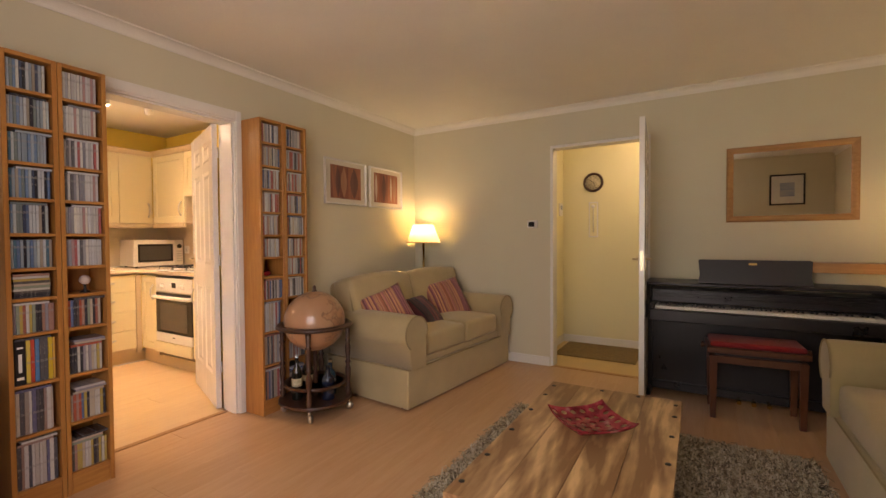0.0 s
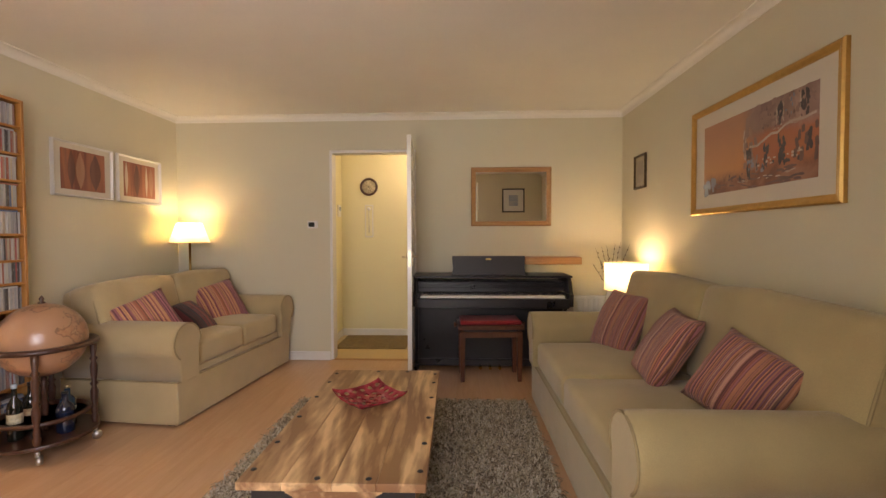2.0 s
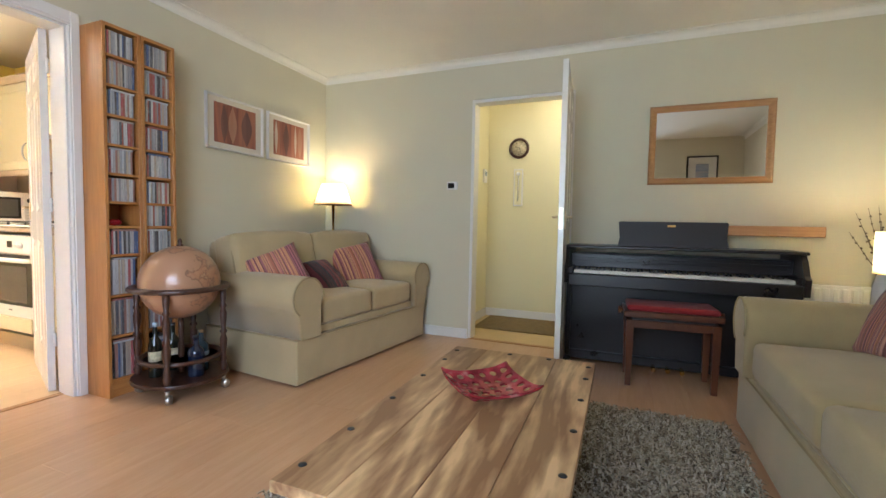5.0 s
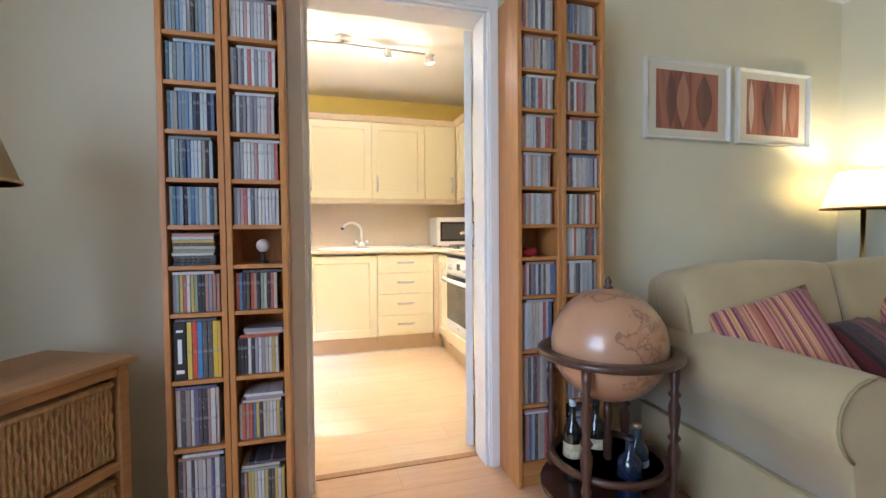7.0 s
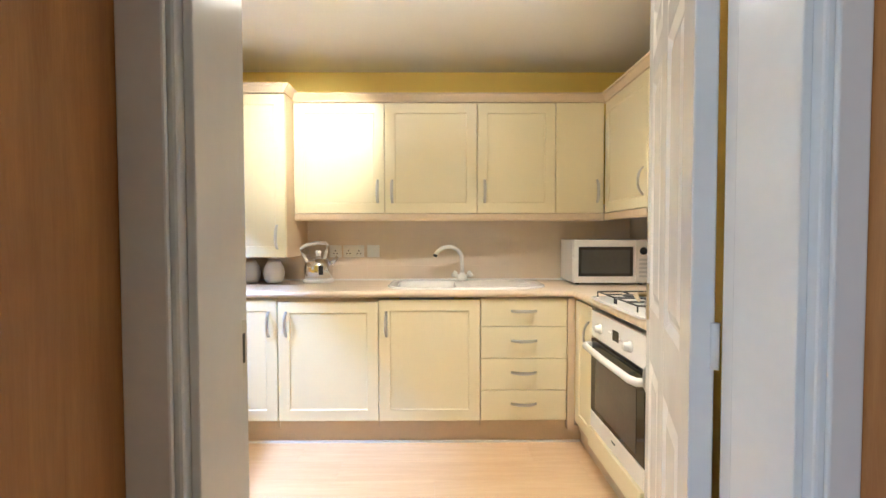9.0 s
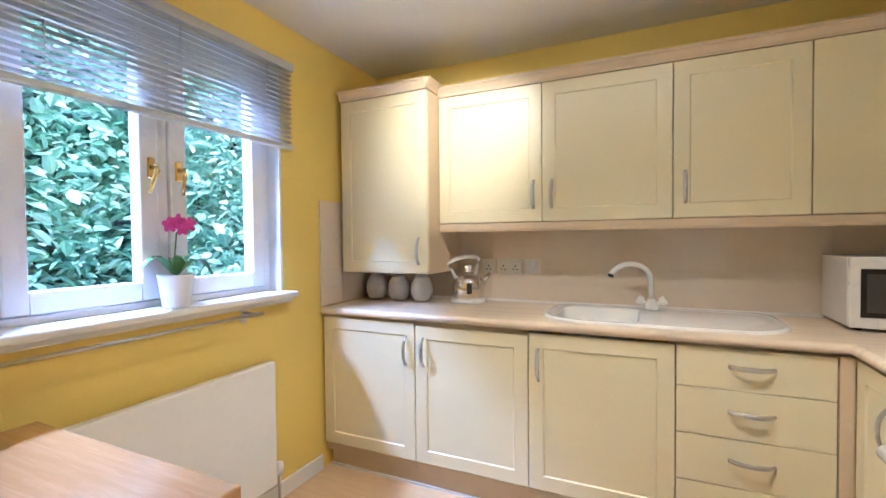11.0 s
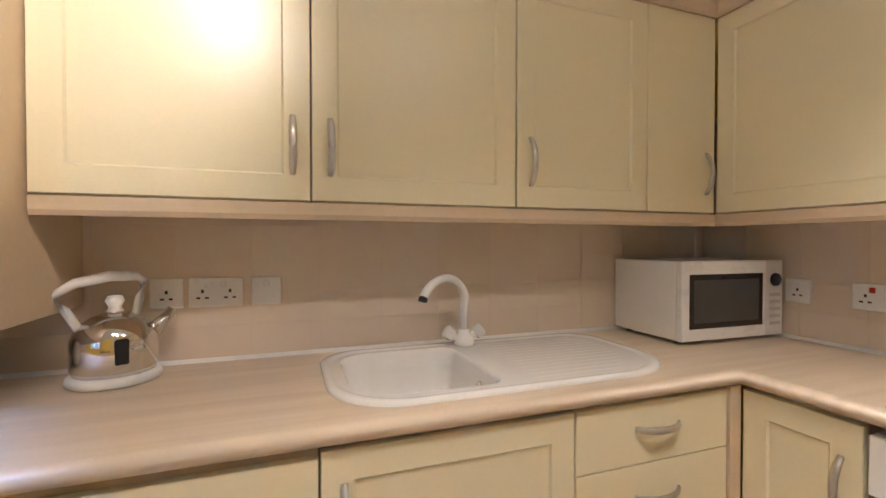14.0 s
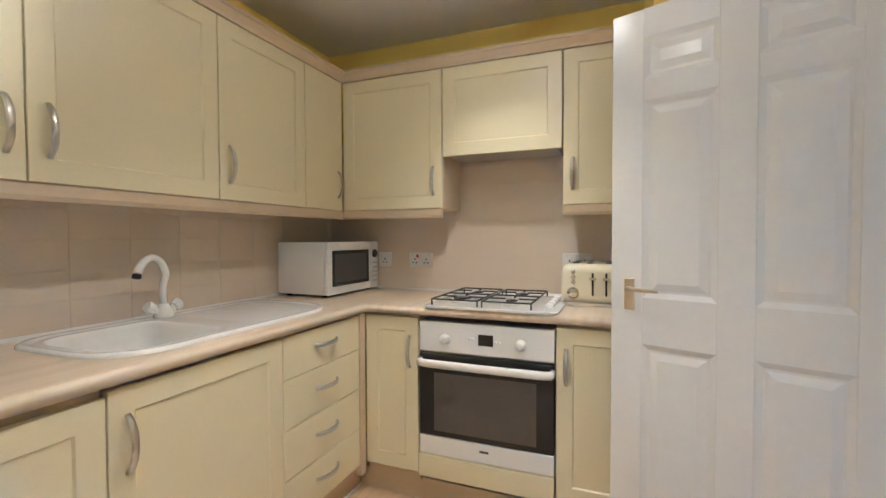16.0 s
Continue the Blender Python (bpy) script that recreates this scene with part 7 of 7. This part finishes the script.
part("painted_awning", bm, PALEP, pic).location.y = 0.0168
DKFRAME = plain("dark_bronze_frame", (0.09, 0.06, 0.03), 0.4, 0.3)
framed("picture", "small dark-framed picture in the corner", (EX - 0.001, 3.955, 1.735), 90, 0.225, 0.285, 0.02, 0.02, DKFRAME, plain("grey_mount", (0.42, 0.36, 0.27), 0.7), [(-0.06, 0.06, -0.09, 0.09, art("grey_sketch", [(0.3, (0.25, 0.2, 0.15)), (0.7, (0.42, 0.35, 0.27))]))])
framed("picture", "black-framed small blue seascape with wide mount", (0.54, SY + 0.001, 1.865), 0, 0.415, 0.445, 0.022, 0.02, BLACK, plain("white_mount", (0.72, 0.70, 0.66), 0.8), [(-0.085, 0.085, -0.10, 0.10, art("blue_sea", [(0.3, (0.22, 0.26, 0.40)), (0.5, (0.36, 0.40, 0.52)), (0.7, (0.50, 0.48, 0.50))], (1, 1, 6), 2.0))])
mir = framed("mirror", "rectangular wall mirror in a pale oak frame", (0.030, NY - 0.001, 1.571), 180, 0.755, 0.555, 0.045, 0.024, OAKF, MIRROR, [], "mirror")


def clock():
    c = thing("wall_clock", "round brass and black wall clock in the hall", "clock", (-1.545, HN - 0.001, 1.795), 180)
    part("rim", lathe(bmesh.new(), [(0.0, 0), (0.105, 0), (0.108, 0.015), (0.098, 0.03), (0.086, 0.026), (0.082, 0.012), (0, 0.012)], 36), DARKWOOD, c, "dark wooden rim").matrix_local = pose(0, 0, 0, -90, 0, 0)
    part("dial", lathe(bmesh.new(), [(0.080, 0.0125), (0.080, 0.0140), (0, 0.0140)], 36), PAPER, c, "cream dial").matrix_local = pose(0, 0, 0, -90, 0, 0)
    for a, l in ((60, 0.05), (200, 0.065)):
        part("hand_pointer", B(-0.002, 0.002, 0.0145, 0.0155, -0.01, l), BLACK, c, "thin black pointer").matrix_local = pose(0, 0, 0, 0, a, 0)
    for k in range(12):
        part("hour_mark", B(-0.0018, 0.0018, 0.0145, 0.0152, 0.062, 0.074), BLACK, c).matrix_local = pose(0, 0, 0, 0, 30 * k, 0)


clock()
bar = thing("barometer", "tall narrow glazed thermometer frame in the hall", "thermometer", (-1.545, HN - 0.001, 1.385), 180)
part("case", B(-0.050, 0.050, 0, 0.015, -0.195, 0.195, 0.004), SILVER, bar)
part("panel", B(-0.036, 0.036, 0.0152, 0.017, -0.18, 0.18), HALLPAINT, bar)
part("tube", tube(bmesh.new(), [(0, 0.02, -0.14), (0, 0.02, 0.12)], 0.005, 8), STEEL, bar)
part("dial", lathe(bmesh.new(), [(0.022, 0), (0.022, 0.004), (0, 0.004)], 16), WPLASTIC, bar).matrix_local = pose(0, 0.017, 0.145, -90, 0, 0)
hc = thing("hall_control", "small white control box on the hall wall", "control box", (HL + 0.001, 5.30, 1.50), -90)
part("case", B(-0.05, 0.05, 0, 0.02, -0.07, 0.07, 0.005), WPLASTIC, hc)
part("screen", B(-0.03, 0.03, 0.0202, 0.021, 0.0, 0.045), plain("blue_grey_screen", (0.25, 0.32, 0.42), 0.3), hc)
th = thing("thermostat", "small white wall thermostat with dark screen", "thermostat", (-1.872, NY - 0.001, 1.315), 180)
part("case", B(-0.048, 0.048, 0, 0.022, -0.035, 0.035, 0.006, 2), WPLASTIC, th)
part("screen", B(-0.022, 0.036, 0.0222, 0.0235, -0.022, 0.022), DARKGLASS, th, "dark screen")
MATC = plain("coir_mat", (0.24, 0.17, 0.075), 0.95, var=0.3, scale=30, bump=0.7, fine=300)
solid("door_mat", B(-1.80, -1.03, 4.80, 5.40, 0.0, 0.014, 0.004), MATC, "flat brown coir mat on the hall floor", "mat")
hl = thing("hall_light", "round opal glass ceiling light in the hall", "ceiling light", (-0.85, 4.95, CEIL))
part("glass_dome", lathe(bmesh.new(), [(0.14, 0), (0.14, -0.02), (0.12, -0.06), (0.06, -0.085), (0, -0.09)], 28), glow("opal_glass", (1, 0.86, 0.60), 0.3), hl, "glowing opal dome")
lamp("hall_light_bulb", 'POINT', (-0.85, 4.95, CEIL - 0.14), 1.5, (1.0, 0.86, 0.62), 0.08)


# ---- basket chest and its lamp ----
def basket_chest():
    rz = -27
    c = thing("basket_chest", "pale wood chest with woven wicker drawers", "chest", (-2.966, 0.975, 0), rz)
    W, D, H = 0.56, 0.33, 0.674
    part("top", B(-0.01, W, -D, 0.015, H - 0.02, H, 0.004, 2), OAKF, c, "wooden top")
    for x in (0.0, W - 0.045):
        for y in (-D + 0.012, -0.045):
            part("post", B(x, x + 0.035, y, y + 0.035, 0, H - 0.0205, 0.003), OAKF, c)
    for z in (0.04, 0.335, 0.62):
        part("rail", B(0.0355, W - 0.0455, -0.035, -0.012, z, z + 0.028, 0.003), OAKF, c)
        part("side_rail", B(0.006, 0.028, -D + 0.048, -0.046, z, z + 0.028, 0.003), OAKF, c)
    for z0 in (0.072, 0.367):
        d = part("wicker_drawer", B(0.042, W - 0.052, -D + 0.03, -0.030, z0, z0 + 0.235, 0.008, 2), WICKER, c, "woven wicker drawer")
        n = 34
        for k in range(n):
            xx = 0.049 + k * (W - 0.108) / (n - 1)
            pts = [(xx, -0.028 + 0.004 * math.sin(j * math.pi / 1.5 + math.pi * (k % 2)), z0 + 0.008 + j * 0.219 / 12) for j in range(13)]
            part("cane", tube(bmesh.new(), pts, 0.0058, 5), WICKER, d)
        part("cane_rim", tube(bmesh.new(), [(0.044, -0.026, z0 + 0.23), (W - 0.054, -0.026, z0 + 0.23)], 0.009, 8), WICKER, d, "thick plaited rim")
    part("panel", B(0.006, 0.012, -D + 0.048, -0.046, 0.068, 0.62), OAKF, c)
    return c


basket_chest()
table_lamp((-2.69, 0.69, 0.675), False, lampshade("beige_lampshade", (0.62, 0.50, 0.33)), 0.155, 0.09, 0.20, 0.49, "unlit table lamp with a beige tapered shade")
cu = thing("curtain", "teal and grey curtain gathered beside the bay window", "curtain", (BAY_R - 0.02, SY - 0.16, 0))
bm = bmesh.new()
rows = []
for z in (0.03, 0.8, 1.6, 2.2):
    rows.append([bm.verts.new((-0.035 + 0.022 * math.sin(k * 1.1 + z * 0.3), -0.004 * k * 1.9, z)) for k in range(30)])
for p, q in zip(rows, rows[1:]):
    for k in range(29):
        bm.faces.new((p[k], p[k + 1], q[k + 1], q[k])).smooth = True
ret = bmesh.ops.extrude_face_region(bm, geom=bm.faces[:])
bmesh.ops.translate(bm, verts=[w for w in ret["geom"] if isinstance(w, bmesh.types.BMVert)], vec=(0.002, 0, 0))
part("cloth", bm, plain("teal_curtain_cloth", (0.10, 0.16, 0.16), 0.9, var=0.2, sheen=0.2), cu)


# ---- floors, last ----
def planks():
    rnd = random.Random(21)
    def lay(name, label, x0, x1, y0, y1, mat):
        t = thing(name, label, "floor", kind="structure")
        part("underlay", B(x0, x1, y0, y1, -0.06, -0.0095), CREAM2, t)
        w, l = 0.19, 1.28
        shapes = {}
        a, row = x0, 0
        while a < x1 - 0.005:
            b = min(a + w, x1)
            y = y0 - rnd.uniform(0.1, l)
            while y < y1:
                p, q = max(y, y0), min(y + l, y1)
                if q - p > 0.01:
                    key = (round(b - a, 3), round(q - p, 3))
                    if key not in shapes:
                        hx, hy = key[0] / 2 - 0.0002, key[1] / 2 - 0.0002
                        ob = part("plank", B(-hx, hx, -hy, hy, -0.009, 0.0, 0.0006), mat, t)
                        shapes[key] = ob.data
                    else:
                        ob = new("plank", shapes[key])
                        ob.parent = t
                    ob.location = ((a + b) / 2, (p + q) / 2, 0)
                y += l
            a = b
            row += 1
    lay("floor", "pale beech laminate floor boards", WX - 0.125, EX, BAY_Y, NY, FLOORW)
    lay("floor_kitchen", "pale beech laminate kitchen floor boards", KW, WX - 0.125, SY, KN, FLOORK)
    structure("floor_hall", B(HL, HR + 0.5, NY, HN, -0.06, 0.0), plain("hall_pale_floor", (0.62, 0.46, 0.22), 0.5, var=0.1), "pale wooden hall floor", "floor")
    structure("threshold_kitchen", B(WX - 0.145, WX - 0.105, 1.492, 2.243, 0.0, 0.005, 0.002), OAKF, "thin wooden threshold strip", "threshold")
    structure("threshold_hall", B(-1.70, -0.90, NY - 0.005, NY + 0.04, 0.0, 0.006, 0.002), OAKF, "thin wooden threshold strip", "threshold")


DISCS()
TILES()
planks()
